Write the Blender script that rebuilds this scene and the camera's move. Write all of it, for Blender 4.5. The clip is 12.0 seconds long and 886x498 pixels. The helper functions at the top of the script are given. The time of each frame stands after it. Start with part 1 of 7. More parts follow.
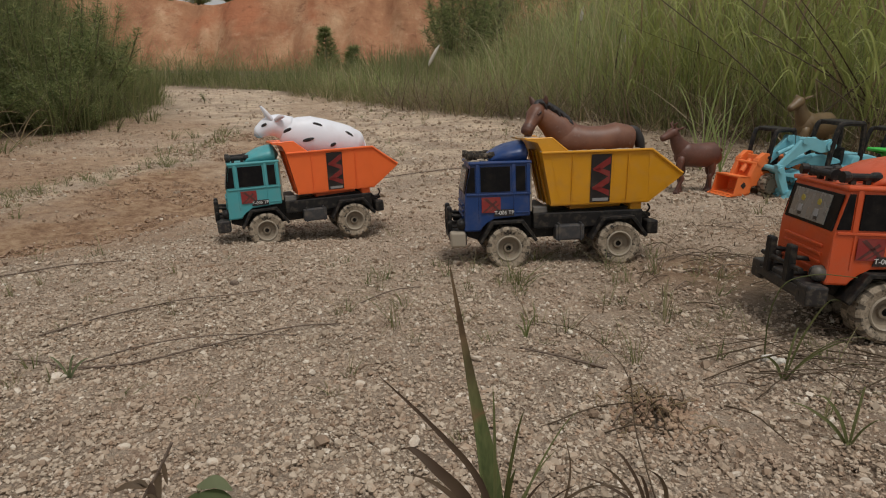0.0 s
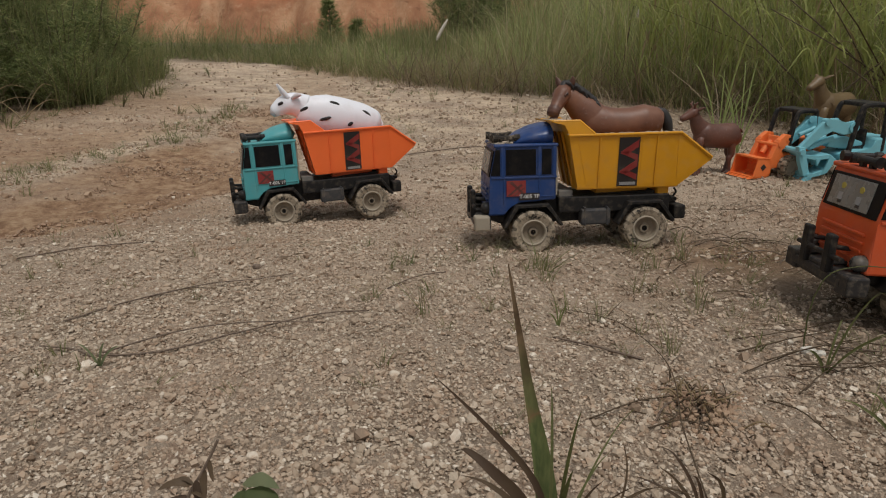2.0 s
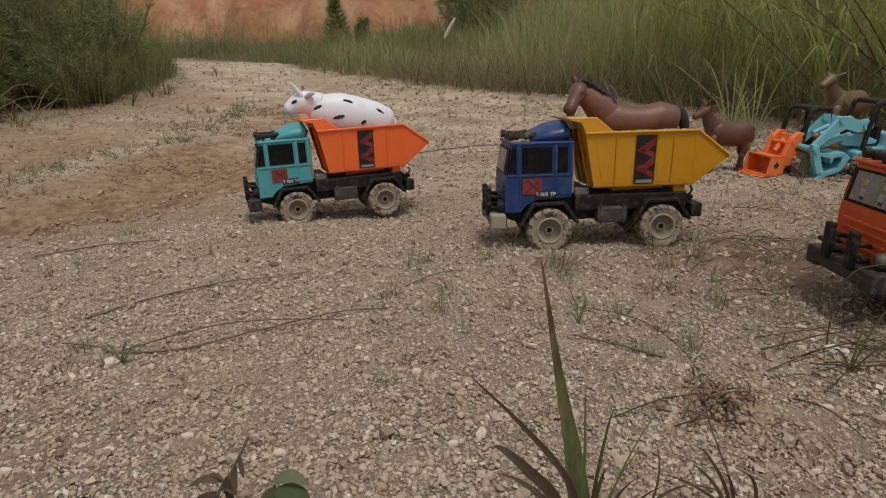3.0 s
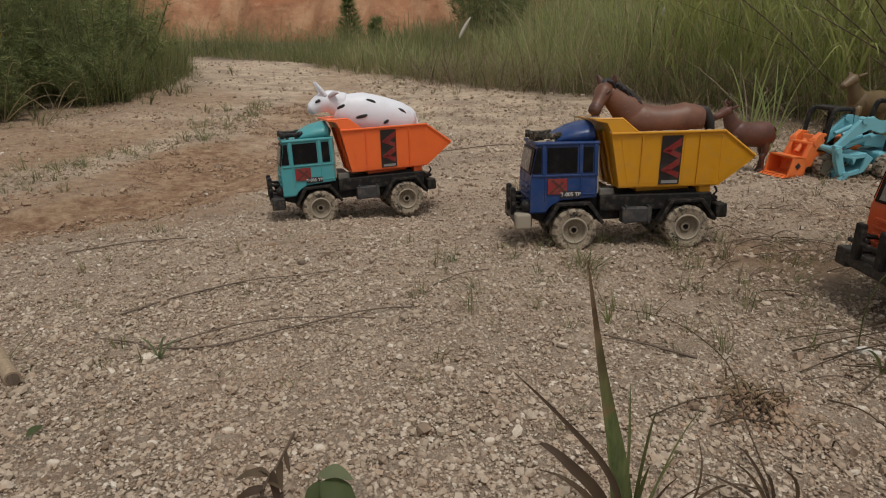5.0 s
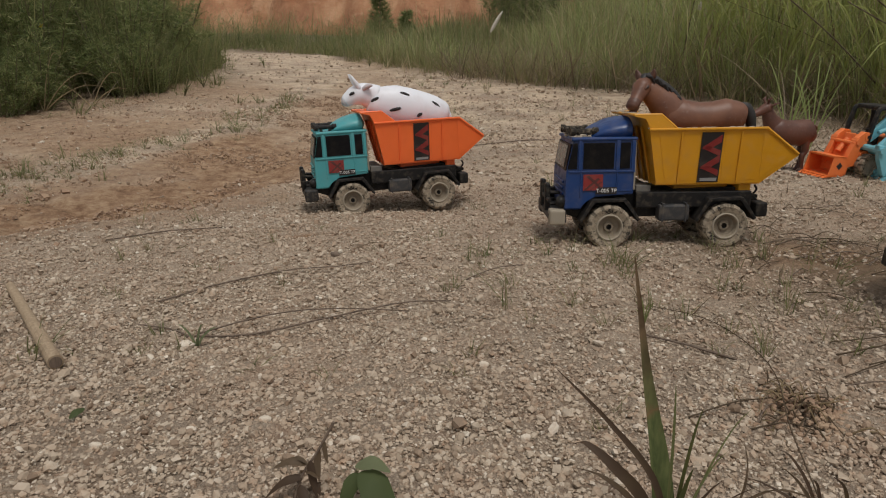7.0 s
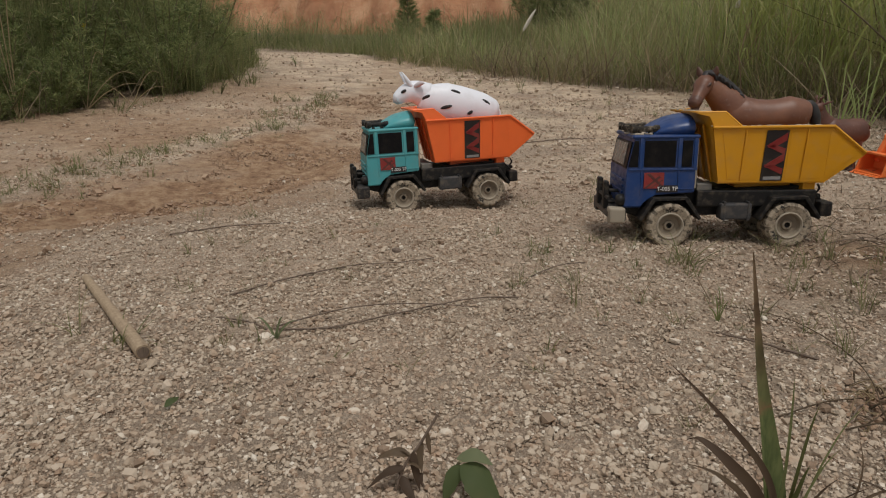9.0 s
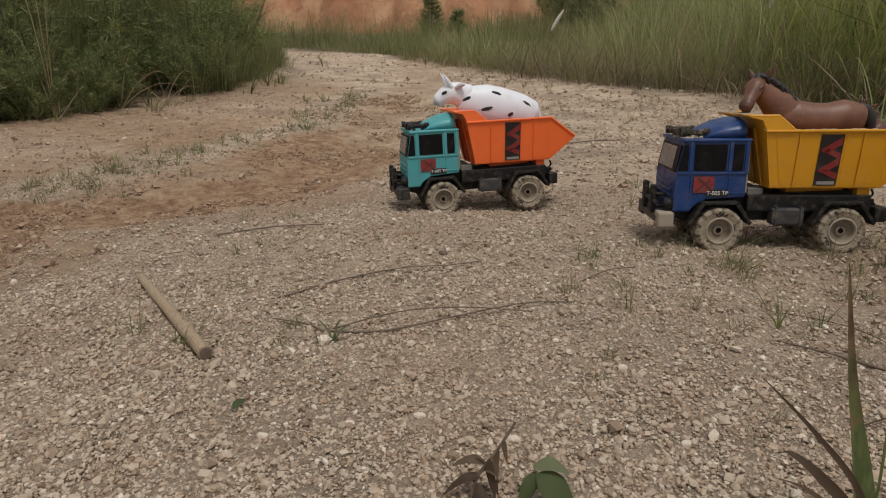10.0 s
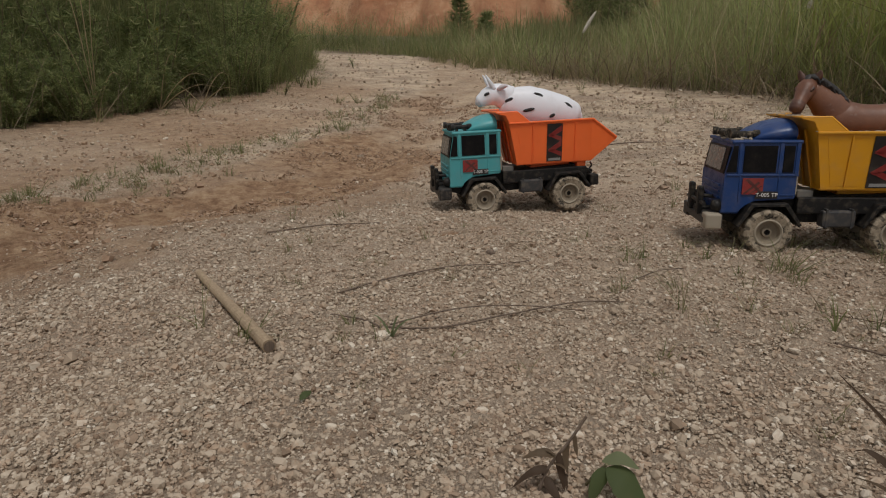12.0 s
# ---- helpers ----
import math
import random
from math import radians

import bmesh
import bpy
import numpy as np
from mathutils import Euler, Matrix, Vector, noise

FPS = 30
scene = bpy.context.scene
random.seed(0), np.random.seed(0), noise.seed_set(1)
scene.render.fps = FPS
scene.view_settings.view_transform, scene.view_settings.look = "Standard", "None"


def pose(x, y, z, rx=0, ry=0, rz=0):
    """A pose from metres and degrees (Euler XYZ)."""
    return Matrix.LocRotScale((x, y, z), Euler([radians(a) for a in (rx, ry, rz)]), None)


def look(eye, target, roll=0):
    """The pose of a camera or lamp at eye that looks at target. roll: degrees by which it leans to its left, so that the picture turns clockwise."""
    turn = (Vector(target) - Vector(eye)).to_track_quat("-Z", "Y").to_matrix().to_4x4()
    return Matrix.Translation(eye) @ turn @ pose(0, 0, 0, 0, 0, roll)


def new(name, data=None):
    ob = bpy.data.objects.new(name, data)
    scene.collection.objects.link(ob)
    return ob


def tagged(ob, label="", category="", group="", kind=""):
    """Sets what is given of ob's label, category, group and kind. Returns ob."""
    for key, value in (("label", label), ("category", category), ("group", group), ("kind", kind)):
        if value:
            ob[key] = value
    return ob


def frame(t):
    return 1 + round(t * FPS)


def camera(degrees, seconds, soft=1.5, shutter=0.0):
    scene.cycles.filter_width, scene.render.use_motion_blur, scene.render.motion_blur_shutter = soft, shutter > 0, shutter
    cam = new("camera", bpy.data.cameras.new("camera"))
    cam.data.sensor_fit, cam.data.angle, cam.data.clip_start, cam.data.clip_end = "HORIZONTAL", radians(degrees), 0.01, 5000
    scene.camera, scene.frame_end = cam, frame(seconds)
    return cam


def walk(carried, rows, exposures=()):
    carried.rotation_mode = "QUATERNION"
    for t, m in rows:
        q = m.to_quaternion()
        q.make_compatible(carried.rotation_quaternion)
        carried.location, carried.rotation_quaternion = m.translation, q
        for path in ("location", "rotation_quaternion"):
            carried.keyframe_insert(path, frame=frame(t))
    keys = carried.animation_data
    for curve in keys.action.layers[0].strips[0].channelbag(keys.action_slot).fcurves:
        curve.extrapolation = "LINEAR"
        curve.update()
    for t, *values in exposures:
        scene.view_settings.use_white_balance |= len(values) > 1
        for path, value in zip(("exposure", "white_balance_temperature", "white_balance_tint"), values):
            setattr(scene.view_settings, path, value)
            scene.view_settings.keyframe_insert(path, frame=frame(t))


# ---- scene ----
cam = camera(68.9, 12.0, soft=1.1)
PATH = [
    (0, (0.0047, 0.0422, 0.3176), (-0.0201, 1.9626, -0.2404), 0.12),
    (0.5, (-0.0098, 0.0485, 0.3227), (-0.0206, 1.9548, -0.2824), 0.31),
    (1, (-0.0207, 0.0583, 0.3225), (-0.0340, 1.9581, -0.3026), 0.40),
    (1.5, (-0.0221, 0.0622, 0.3255), (-0.0402, 1.9603, -0.3046), 0.38),
    (2, (-0.0311, 0.0603, 0.3254), (-0.0595, 1.9584, -0.3043), 0.48),
    (2.5, (-0.0393, 0.0615, 0.3254), (-0.0760, 1.9592, -0.3051), 0.36),
    (3, (-0.0486, 0.0603, 0.3236), (-0.0922, 1.9570, -0.3092), 0.34),
    (5, (-0.0720, 0.0541, 0.3255), (-0.1467, 1.9489, -0.3103), 0.39),
    (5.5, (-0.0742, 0.0601, 0.3317), (-0.1679, 1.9530, -0.3072), 0.83),
    (6, (-0.0815, 0.0600, 0.3296), (-0.2047, 1.9491, -0.3155), 0.71),
    (6.5, (-0.0824, 0.0613, 0.3279), (-0.2241, 1.9478, -0.3209), 0.73),
    (7, (-0.0839, 0.0568, 0.3231), (-0.2360, 1.9415, -0.3286), 0.78),
    (9, (-0.1419, 0.0474, 0.3194), (-0.3594, 1.9249, -0.3348), 0.65),
    (9.5, (-0.1613, 0.0463, 0.3207), (-0.4052, 1.9193, -0.3368), 0.44),
    (10, (-0.1841, 0.0456, 0.3227), (-0.4591, 1.9148, -0.3335), 0.64),
    (10.5, (-0.1938, 0.0406, 0.3247), (-0.4829, 1.9081, -0.3303), 0.80),
    (11, (-0.2040, 0.0393, 0.3294), (-0.5109, 1.9036, -0.3265), 0.73),
    (11.5, (-0.2063, 0.0394, 0.3254), (-0.5361, 1.9006, -0.3284), 0.64),
    (12, (-0.2173, 0.0283, 0.3223), (-0.5649, 1.8870, -0.3294), 0.47),
]
walk(cam, [(t, look(eye, target, roll)) for t, eye, target, roll in PATH], exposures=[(0, 0.17), (7, 0.14), (9, 0.15), (10.5, 0.22), (11.2, 0.14), (12, -0.03)])

# ---- light ----
world = bpy.data.worlds.new("world")
scene.world = world
world.use_nodes = True
wn = world.node_tree.nodes
sky = wn.new("ShaderNodeTexSky")
sky.sky_type = "NISHITA"
sky.sun_disc = False
sky.sun_elevation = radians(70)
sky.sun_rotation = radians(153)
sky.air_density, sky.dust_density, sky.ozone_density = 1.0, 6.0, 1.0
soft_sky = wn.new("ShaderNodeMixRGB")
soft_sky.inputs[0].default_value = 0.75
soft_sky.inputs[2].default_value = (6.6, 6.5, 6.3, 1)
world.node_tree.links.new(sky.outputs[0], soft_sky.inputs[1])
world.node_tree.links.new(soft_sky.outputs[0], wn["Background"].inputs[0])
wn["Background"].inputs[1].default_value = 0.067
sun = new("sun", bpy.data.lights.new("sun", "SUN"))
sun.data.energy = 1.5
sun.data.angle = radians(14)
sun.data.color = (1.0, 0.975, 0.93)
sun.matrix_world = look((0.8, -1.6, 5.0), (0, 0, 0))


# ---- materials ----
class Nodes:
    """A small builder for node materials."""

    def __init__(self, name, rough=0.8, metal=0.0, spec=0.5):
        self.mat = bpy.data.materials.new(name)
        self.mat.use_nodes = True
        self.tree = self.mat.node_tree
        self.bsdf = self.tree.nodes["Principled BSDF"]
        self.bsdf.inputs["Roughness"].default_value = rough
        self.bsdf.inputs["Metallic"].default_value = metal
        self.bsdf.inputs["Specular IOR Level"].default_value = spec
        self.coord = self.tree.nodes.new("ShaderNodeTexCoord").outputs["Object"]

    def link(self, a, b):
        self.tree.links.new(a, b)

    def noise(self, scale, detail=4.0, rough=0.6, stretch=None):
        n = self.tree.nodes.new("ShaderNodeTexNoise")
        n.inputs["Scale"].default_value = scale
        n.inputs["Detail"].default_value = detail
        n.inputs["Roughness"].default_value = rough
        if stretch:
            m = self.tree.nodes.new("ShaderNodeMapping")
            m.inputs["Scale"].default_value = stretch
            self.link(self.coord, m.inputs["Vector"])
            self.link(m.outputs[0], n.inputs["Vector"])
        else:
            self.link(self.coord, n.inputs["Vector"])
        return n.outputs["Fac"]

    def ramp(self, fac, stops):
        r = self.tree.nodes.new("ShaderNodeValToRGB")
        self.link(fac, r.inputs[0])
        while len(r.color_ramp.elements) < len(stops):
            r.color_ramp.elements.new(0.5)
        for e, (p, c) in zip(r.color_ramp.elements, stops):
            e.position = p
            e.color = (*c, 1) if len(c) == 3 else c
        return r.outputs[0]

    def grey(self, fac, lo, hi):
        return self.ramp(fac, [(lo, (0, 0, 0)), (hi, (1, 1, 1))])

    def mix(self, fac, a, b, mode="MIX"):
        m = self.tree.nodes.new("ShaderNodeMixRGB")
        m.blend_type = mode
        for k, v in enumerate((fac, a, b)):
            if isinstance(v, (int, float)):
                m.inputs[k].default_value = v if k == 0 else (v, v, v, 1)
            elif isinstance(v, tuple):
                m.inputs[k].default_value = (*v, 1)
            else:
                self.link(v, m.inputs[k])
        return m.outputs[0]

    def attr(self, name):
        a = self.tree.nodes.new("ShaderNodeAttribute")
        a.attribute_name = name
        return a.outputs["Fac"]

    def island(self):
        return self.tree.nodes.new("ShaderNodeNewGeometry").outputs["Random Per Island"]

    def own(self):
        return self.tree.nodes.new("ShaderNodeObjectInfo").outputs["Random"]

    def bump(self, fac, strength, dist):
        b = self.tree.nodes.new("ShaderNodeBump")
        b.inputs["Strength"].default_value = strength
        b.inputs["Distance"].default_value = dist
        self.link(fac, b.inputs["Height"])
        self.link(b.outputs[0], self.bsdf.inputs["Normal"])

    def done(self, colour, rough=None):
        if isinstance(colour, tuple):
            self.bsdf.inputs["Base Color"].default_value = (*colour, 1)
        else:
            self.link(colour, self.bsdf.inputs["Base Color"])
        if rough is not None:
            self.link(rough, self.bsdf.inputs["Roughness"])
        return self.mat


def plastic(name, colour, rough=0.42, dust=0.35, scale=60, spec=0.45):
    """Moulded toy plastic with a thin veil of dried mud and small scuffs."""
    n = Nodes(name, rough, spec=spec)
    dusty = n.grey(n.noise(scale, 6), 0.48, 0.78)
    n.link(n.mix(1.0, dusty, dust, "MULTIPLY"), (m := n.tree.nodes.new("ShaderNodeMath")).inputs[0])
    m.operation = "ADD"
    m.inputs[1].default_value = 0.06 * dust
    scuff = n.grey(n.noise(scale * 8, 3), 0.66, 0.74)
    base = n.mix(n.noise(25, 2), colour, tuple(c * 0.86 for c in colour))
    col = n.mix(m.outputs[0], base, (0.30, 0.24, 0.17))
    col = n.mix(n.mix(1.0, scuff, 0.3, "MULTIPLY"), col, tuple(min(1, c * 1.3 + 0.06) for c in colour))
    n.bump(n.noise(scale * 5, 4), 0.12, 0.0006)
    return n.done(col, n.ramp(dusty, [(0, (rough,) * 3), (1, (0.85,) * 3)]))


def make_ground():
    n = Nodes("gravelly_soil", 0.95, spec=0.2)
    clay = n.attr("clay")
    cells = n.tree.nodes.new("ShaderNodeTexVoronoi")
    cells.inputs["Scale"].default_value = 190
    n.link(n.coord, cells.inputs["Vector"])
    grit = n.ramp(n.noise(170, 6, 0.8), [(0.34, (0.11, 0.077, 0.052)), (0.47, (0.25, 0.185, 0.132)), (0.57, (0.40, 0.32, 0.24)), (0.70, (0.60, 0.52, 0.425))])
    grit = n.mix(0.4, grit, n.ramp(cells.outputs["Color"], [(0.2, (0.25, 0.186, 0.136)), (0.8, (0.52, 0.435, 0.345))]))
    # fine grain tone; its near-black low stop paints the shade in crevices between stones
    grit = n.mix(0.55, grit, n.ramp(n.noise(520, 3, 0.7), [(0.38, (0.085, 0.056, 0.037)), (0.5, (0.31, 0.232, 0.168)), (0.62, (0.60, 0.50, 0.395))]))
    sand = n.mix(n.grey(n.noise(4, 6, 0.65), 0.40, 0.66), grit, n.ramp(n.noise(75, 6, 0.8), [(0.34, (0.21, 0.14, 0.093)), (0.5, (0.47, 0.355, 0.262)), (0.66, (0.66, 0.55, 0.435))]))
    sand = n.mix(n.mix(1.0, n.grey(n.noise(17, 5), 0.53, 0.72), 0.75, "MULTIPLY"), sand, (0.33, 0.205, 0.135))
    streak = n.noise(4.2, 8, 0.72, (1, 1.35, 1))
    pale = n.mix(n.mix(1.0, n.grey(streak, 0.42, 0.66), 0.75, "MULTIPLY"), sand, (0.72, 0.58, 0.42))
    pale = n.mix(n.mix(1.0, n.grey(n.noise(9, 8, 0.8, (1, 1.3, 1)), 0.54, 0.68), 0.6, "MULTIPLY"), pale, (0.30, 0.18, 0.115))
    fine = n.ramp(n.noise(240, 6, 0.8), [(0.36, (0.24, 0.165, 0.112)), (0.5, (0.50, 0.39, 0.29)), (0.64, (0.66, 0.55, 0.43))])
    sand = n.mix(n.attr("sandy"), n.mix(0.25, sand, fine), n.mix(0.6, sand, fine))
    sand = n.mix(n.attr("far"), sand, pale)
    red = n.ramp(n.noise(26, 7, 0.75), [(0.32, (0.15, 0.080, 0.047)), (0.46, (0.295, 0.182, 0.110)), (0.60, (0.425, 0.292, 0.183)), (0.74, (0.56, 0.425, 0.29))])
    edge = n.mix(0.85, clay, n.mix(0.5, n.noise(9, 8, 0.8, (0.7, 1.5, 1)), n.noise(2.6, 5, 0.7, (0.6, 1.6, 1))), "OVERLAY")
    col = n.mix(n.grey(edge, 0.28, 0.70), sand, red)
    # darker brown along the grass and bushes, and in the patch beneath the orange truck
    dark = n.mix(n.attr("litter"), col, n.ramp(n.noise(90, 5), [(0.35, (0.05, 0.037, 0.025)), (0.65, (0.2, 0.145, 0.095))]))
    n.bump(n.mix(0.45, n.mix(0.4, n.noise(170, 8, 0.85), cells.outputs["Distance"]), n.noise(48, 8, 0.8)), 1.0, 0.013)
    return n.done(dark)


def make_pebble(name="gravel_stone"):
    n = Nodes(name, 0.85, spec=0.3)
    col = n.ramp(n.island(), [(0.0, (0.20, 0.14, 0.096)), (0.15, (0.345, 0.268, 0.195)), (0.55, (0.445, 0.362, 0.276)), (0.92, (0.52, 0.436, 0.342)), (0.99, (0.68, 0.61, 0.51))])
    col = n.mix(n.grey(n.noise(90, 4), 0.5, 0.8), col, (0.40, 0.27, 0.18))
    col = n.mix(n.mix(1.0, n.grey(n.noise(6, 6, 0.7), 0.47, 0.66), 0.55, "MULTIPLY"), col, (0.35, 0.245, 0.172))
    n.bump(n.noise(600, 3), 0.4, 0.001)
    return n.done(col)


def make_blade(name, stops, rough=0.6, dry=0.15, faded=(0.34, 0.28, 0.15)):
    n = Nodes(name, rough, spec=0.3)
    col = n.ramp(n.island(), stops)
    col = n.mix(n.mix(1.0, n.grey(n.noise(14, 4), 0.5, 0.75), dry, "MULTIPLY"), col, (0.22, 0.17, 0.08))
    col = n.mix(n.attr("tone"), col, faded)
    n.bsdf.inputs["Transmission Weight"].default_value = 0.0
    thin = n.tree.nodes.new("ShaderNodeBsdfTranslucent")
    n.link(col, thin.inputs["Color"])
    both = n.tree.nodes.new("ShaderNodeMixShader")
    both.inputs[0].default_value = 0.5
    out = n.tree.nodes["Material Output"]
    mat = n.done(col)
    n.link(n.bsdf.outputs[0], both.inputs[1])
    n.link(thin.outputs[0], both.inputs[2])
    n.link(both.outputs[0], out.inputs["Surface"])
    return mat


def make_wood(name, a, b, stretch=(60, 60, 8)):
    n = Nodes(name, 0.8)
    grain = n.noise(4, 6, 0.7, stretch)
    n.bump(grain, 0.5, 0.002)
    return n.done(n.ramp(grain, [(0.3, a), (0.7, b)]))


def make_cliff():
    n = Nodes("red_earth_cut", 0.95, spec=0.15)
    streak = n.noise(1.0, 8, 0.65, (1.1, 1.1, 0.3))
    a = n.ramp(streak, [(0.28, (0.25, 0.11, 0.065)), (0.5, (0.41, 0.215, 0.12)), (0.72, (0.55, 0.36, 0.22))])
    a = n.mix(n.grey(n.noise(0.45, 6), 0.5, 0.62), a, (0.42, 0.17, 0.09))
    a = n.mix(n.grey(n.noise(2.4, 7), 0.60, 0.85), a, (0.60, 0.40, 0.26))
    a = n.mix(n.mix(1.0, n.grey(n.noise(7, 8, 0.8), 0.45, 0.7), 0.45, "MULTIPLY"), a, (0.27, 0.13, 0.07))
    a = n.mix(n.mix(1.0, n.grey(n.noise(1.7, 8, 0.75, (1, 1, 1.8)), 0.56, 0.64), 0.6, "MULTIPLY"), a, (0.19, 0.085, 0.05))
    n.bump(n.noise(3, 8, 0.75), 0.7, 0.1)
    return n.done(a)


def make_tyre():
    n = Nodes("muddy_rubber", 0.9, spec=0.25)
    mud = n.grey(n.noise(85, 6, 0.7), 0.385, 0.46)
    col = n.mix(mud, (0.022, 0.02, 0.018), n.ramp(n.noise(200, 4), [(0.3, (0.19, 0.15, 0.105)), (0.7, (0.39, 0.325, 0.245))]))
    n.bump(n.noise(260, 5), 0.6, 0.0015)
    return n.done(col)


def make_spotted():
    n = Nodes("white_vinyl", 0.45)
    n.bump(n.noise(120, 3), 0.1, 0.001)
    return n.done(n.mix(n.grey(n.noise(30, 4), 0.5, 0.8), (0.76, 0.77, 0.82), (0.66, 0.65, 0.68)))


def vinyl(name, a, b, rough=0.5):
    n = Nodes(name, rough)
    n.bump(n.noise(90, 4), 0.15, 0.001)
    col = n.mix(n.grey(n.noise(18, 4), 0.4, 0.7), a, b)
    return n.done(n.mix(n.grey(n.noise(140, 3), 0.6, 0.8), col, tuple(0.7 * c + 0.06 for c in a)))


GROUND = make_ground()
STONE = make_pebble()
CLOD = vinyl("red_soil_clod", (0.29, 0.19, 0.125), (0.41, 0.295, 0.20), 0.95)
CLIFF = make_cliff()
TYRE = make_tyre()
GRASS = make_blade("tall_grass_blade", [(0, (0.20, 0.265, 0.10)), (0.35, (0.33, 0.40, 0.155)), (0.7, (0.46, 0.51, 0.21)), (0.86, (0.57, 0.54, 0.28)), (1.0, (0.66, 0.56, 0.38))])
FARGRASS = make_blade("meadow_grass_blade", [(0, (0.15, 0.175, 0.068)), (0.5, (0.225, 0.25, 0.10)), (0.9, (0.31, 0.32, 0.14)), (1.0, (0.42, 0.35, 0.2))])
MEADOW = make_blade("dark_meadow_blade", [(0, (0.10, 0.135, 0.05)), (0.5, (0.175, 0.215, 0.08)), (0.9, (0.27, 0.29, 0.12)), (1.0, (0.40, 0.34, 0.2))])
LEAF = make_blade("shrub_leaf", [(0, (0.10, 0.135, 0.05)), (0.5, (0.205, 0.25, 0.095)), (0.85, (0.33, 0.36, 0.145)), (1.0, (0.46, 0.43, 0.23))], dry=0.1)
TUFT = make_blade("short_grass_blade", [(0, (0.12, 0.14, 0.052)), (0.6, (0.20, 0.21, 0.09)), (1.0, (0.32, 0.28, 0.16))], dry=0.4)
BROAD = make_blade("broad_blade", [(0, (0.08, 0.088, 0.03)), (1, (0.125, 0.13, 0.048))], 0.5, dry=0.55)


def make_tip_blade():
    """A green blade withered to brown from its middle up, uneven along the edge."""
    n = Nodes("withering_blade", 0.5, spec=0.3)
    sep = n.tree.nodes.new("ShaderNodeSeparateXYZ")
    n.link(n.coord, sep.inputs[0])
    up = n.mix(0.035, sep.outputs["Z"], n.noise(70, 4), "ADD")
    green = n.ramp(n.noise(40, 3, 0.6, (6, 6, 0.6)), [(0.35, (0.062, 0.082, 0.027)), (0.65, (0.12, 0.135, 0.05))])
    blotch = n.ramp(up, [(0.100, (0, 0, 0)), (0.104, (1, 1, 1)), (0.107, (1, 1, 1)), (0.111, (0, 0, 0))])
    green = n.mix(n.mix(1.0, blotch, 0.6, "MULTIPLY"), green, (0.20, 0.085, 0.05))
    return n.done(n.mix(n.grey(up, 0.098, 0.160), green, n.ramp(n.noise(60, 3), [(0.35, (0.075, 0.048, 0.026)), (0.65, (0.15, 0.10, 0.055))])))


TALLBLADE = make_tip_blade()
DRYBLADE = make_blade("withered_blade", [(0, (0.065, 0.042, 0.03)), (1, (0.16, 0.11, 0.07))], dry=0.3)
REED = make_blade("reed_blade", [(0, (0.32, 0.38, 0.12)), (0.5, (0.47, 0.50, 0.18)), (1.0, (0.62, 0.60, 0.28))], dry=0.2)
STRAW = make_blade("dry_straw", [(0, (0.09, 0.06, 0.04)), (0.5, (0.19, 0.14, 0.09)), (1, (0.34, 0.28, 0.2))])
HAY = make_blade("dry_hay", [(0, (0.30, 0.22, 0.13)), (0.5, (0.42, 0.33, 0.2)), (1, (0.55, 0.46, 0.31))], faded=(0.22, 0.17, 0.11))
GREENLEAF = make_blade("fresh_leaf", [(0, (0.085, 0.115, 0.045)), (1, (0.13, 0.16, 0.07))], 0.65, dry=0.5)
PALELEAF = make_blade("pale_leaf", [(0, (0.19, 0.22, 0.12)), (1, (0.24, 0.27, 0.15))], 0.7, dry=0.4)
BARK = make_wood("grey_twig_bark", (0.08, 0.055, 0.04), (0.21, 0.155, 0.115))
DEADCANE = make_wood("dark_dead_cane", (0.06, 0.046, 0.03), (0.16, 0.12, 0.075))
CANE = make_wood("weathered_cane", (0.24, 0.17, 0.105), (0.42, 0.32, 0.215))
STEM = make_wood("shrub_stem", (0.10, 0.09, 0.045), (0.2, 0.18, 0.1))
PLUME = vinyl("seed_fluff", (0.6, 0.57, 0.5), (0.5, 0.46, 0.4), 0.9)
BLACK = plastic("black_plastic", (0.008, 0.008, 0.009), 0.5, 0.24, 110, spec=0.25)
MUDDY = plastic("mud_smeared_black_plastic", (0.012, 0.011, 0.010), 0.75, 0.95, 150, spec=0.2)
DRYMUD = vinyl("dried_pale_mud", (0.40, 0.335, 0.255), (0.29, 0.235, 0.175), 0.95)
PALEGREY = plastic("dusty_grey_plastic", (0.14, 0.135, 0.125), 0.6, 0.5)
TANK = plastic("worn_grey_plastic", (0.035, 0.036, 0.04), 0.5, 0.35)
GLASS = plastic("tinted_window_plastic", (0.004, 0.004, 0.005), 0.4, 0.05, spec=0.14)
SCREEN = plastic("frosted_windscreen_plastic", (0.20, 0.20, 0.19), 0.22, 0.3)
CREAM = plastic("dusty_cream_plastic", (0.33, 0.285, 0.22), 0.75, 0.7)
DISH = plastic("earth_stained_cream_plastic", (0.25, 0.205, 0.15), 0.8, 0.7, 110)
RUBBER = plastic("mud_stained_rubber", (0.11, 0.092, 0.072), 0.9, 0.95, 130, spec=0.15)
RED = plastic("red_decal_ink", (0.24, 0.022, 0.02), 0.45, 0.15)
DARKRED = plastic("dark_red_decal_ink", (0.085, 0.016, 0.015), 0.45, 0.2)
WORN = plastic("worn_black_plastic", (0.016, 0.016, 0.018), 0.45, 0.42, 150, spec=0.35)
LENS = plastic("clouded_clear_plastic", (0.045, 0.045, 0.045), 0.15, 0.35)
INK = plastic("dark_decal_ink", (0.02, 0.016, 0.016), 0.4, 0.15)
SILVER = plastic("grey_decal_ink", (0.3, 0.3, 0.3), 0.4, 0.2)
WHITE = plastic("white_lettering", (0.75, 0.74, 0.72), 0.5, 0.05)
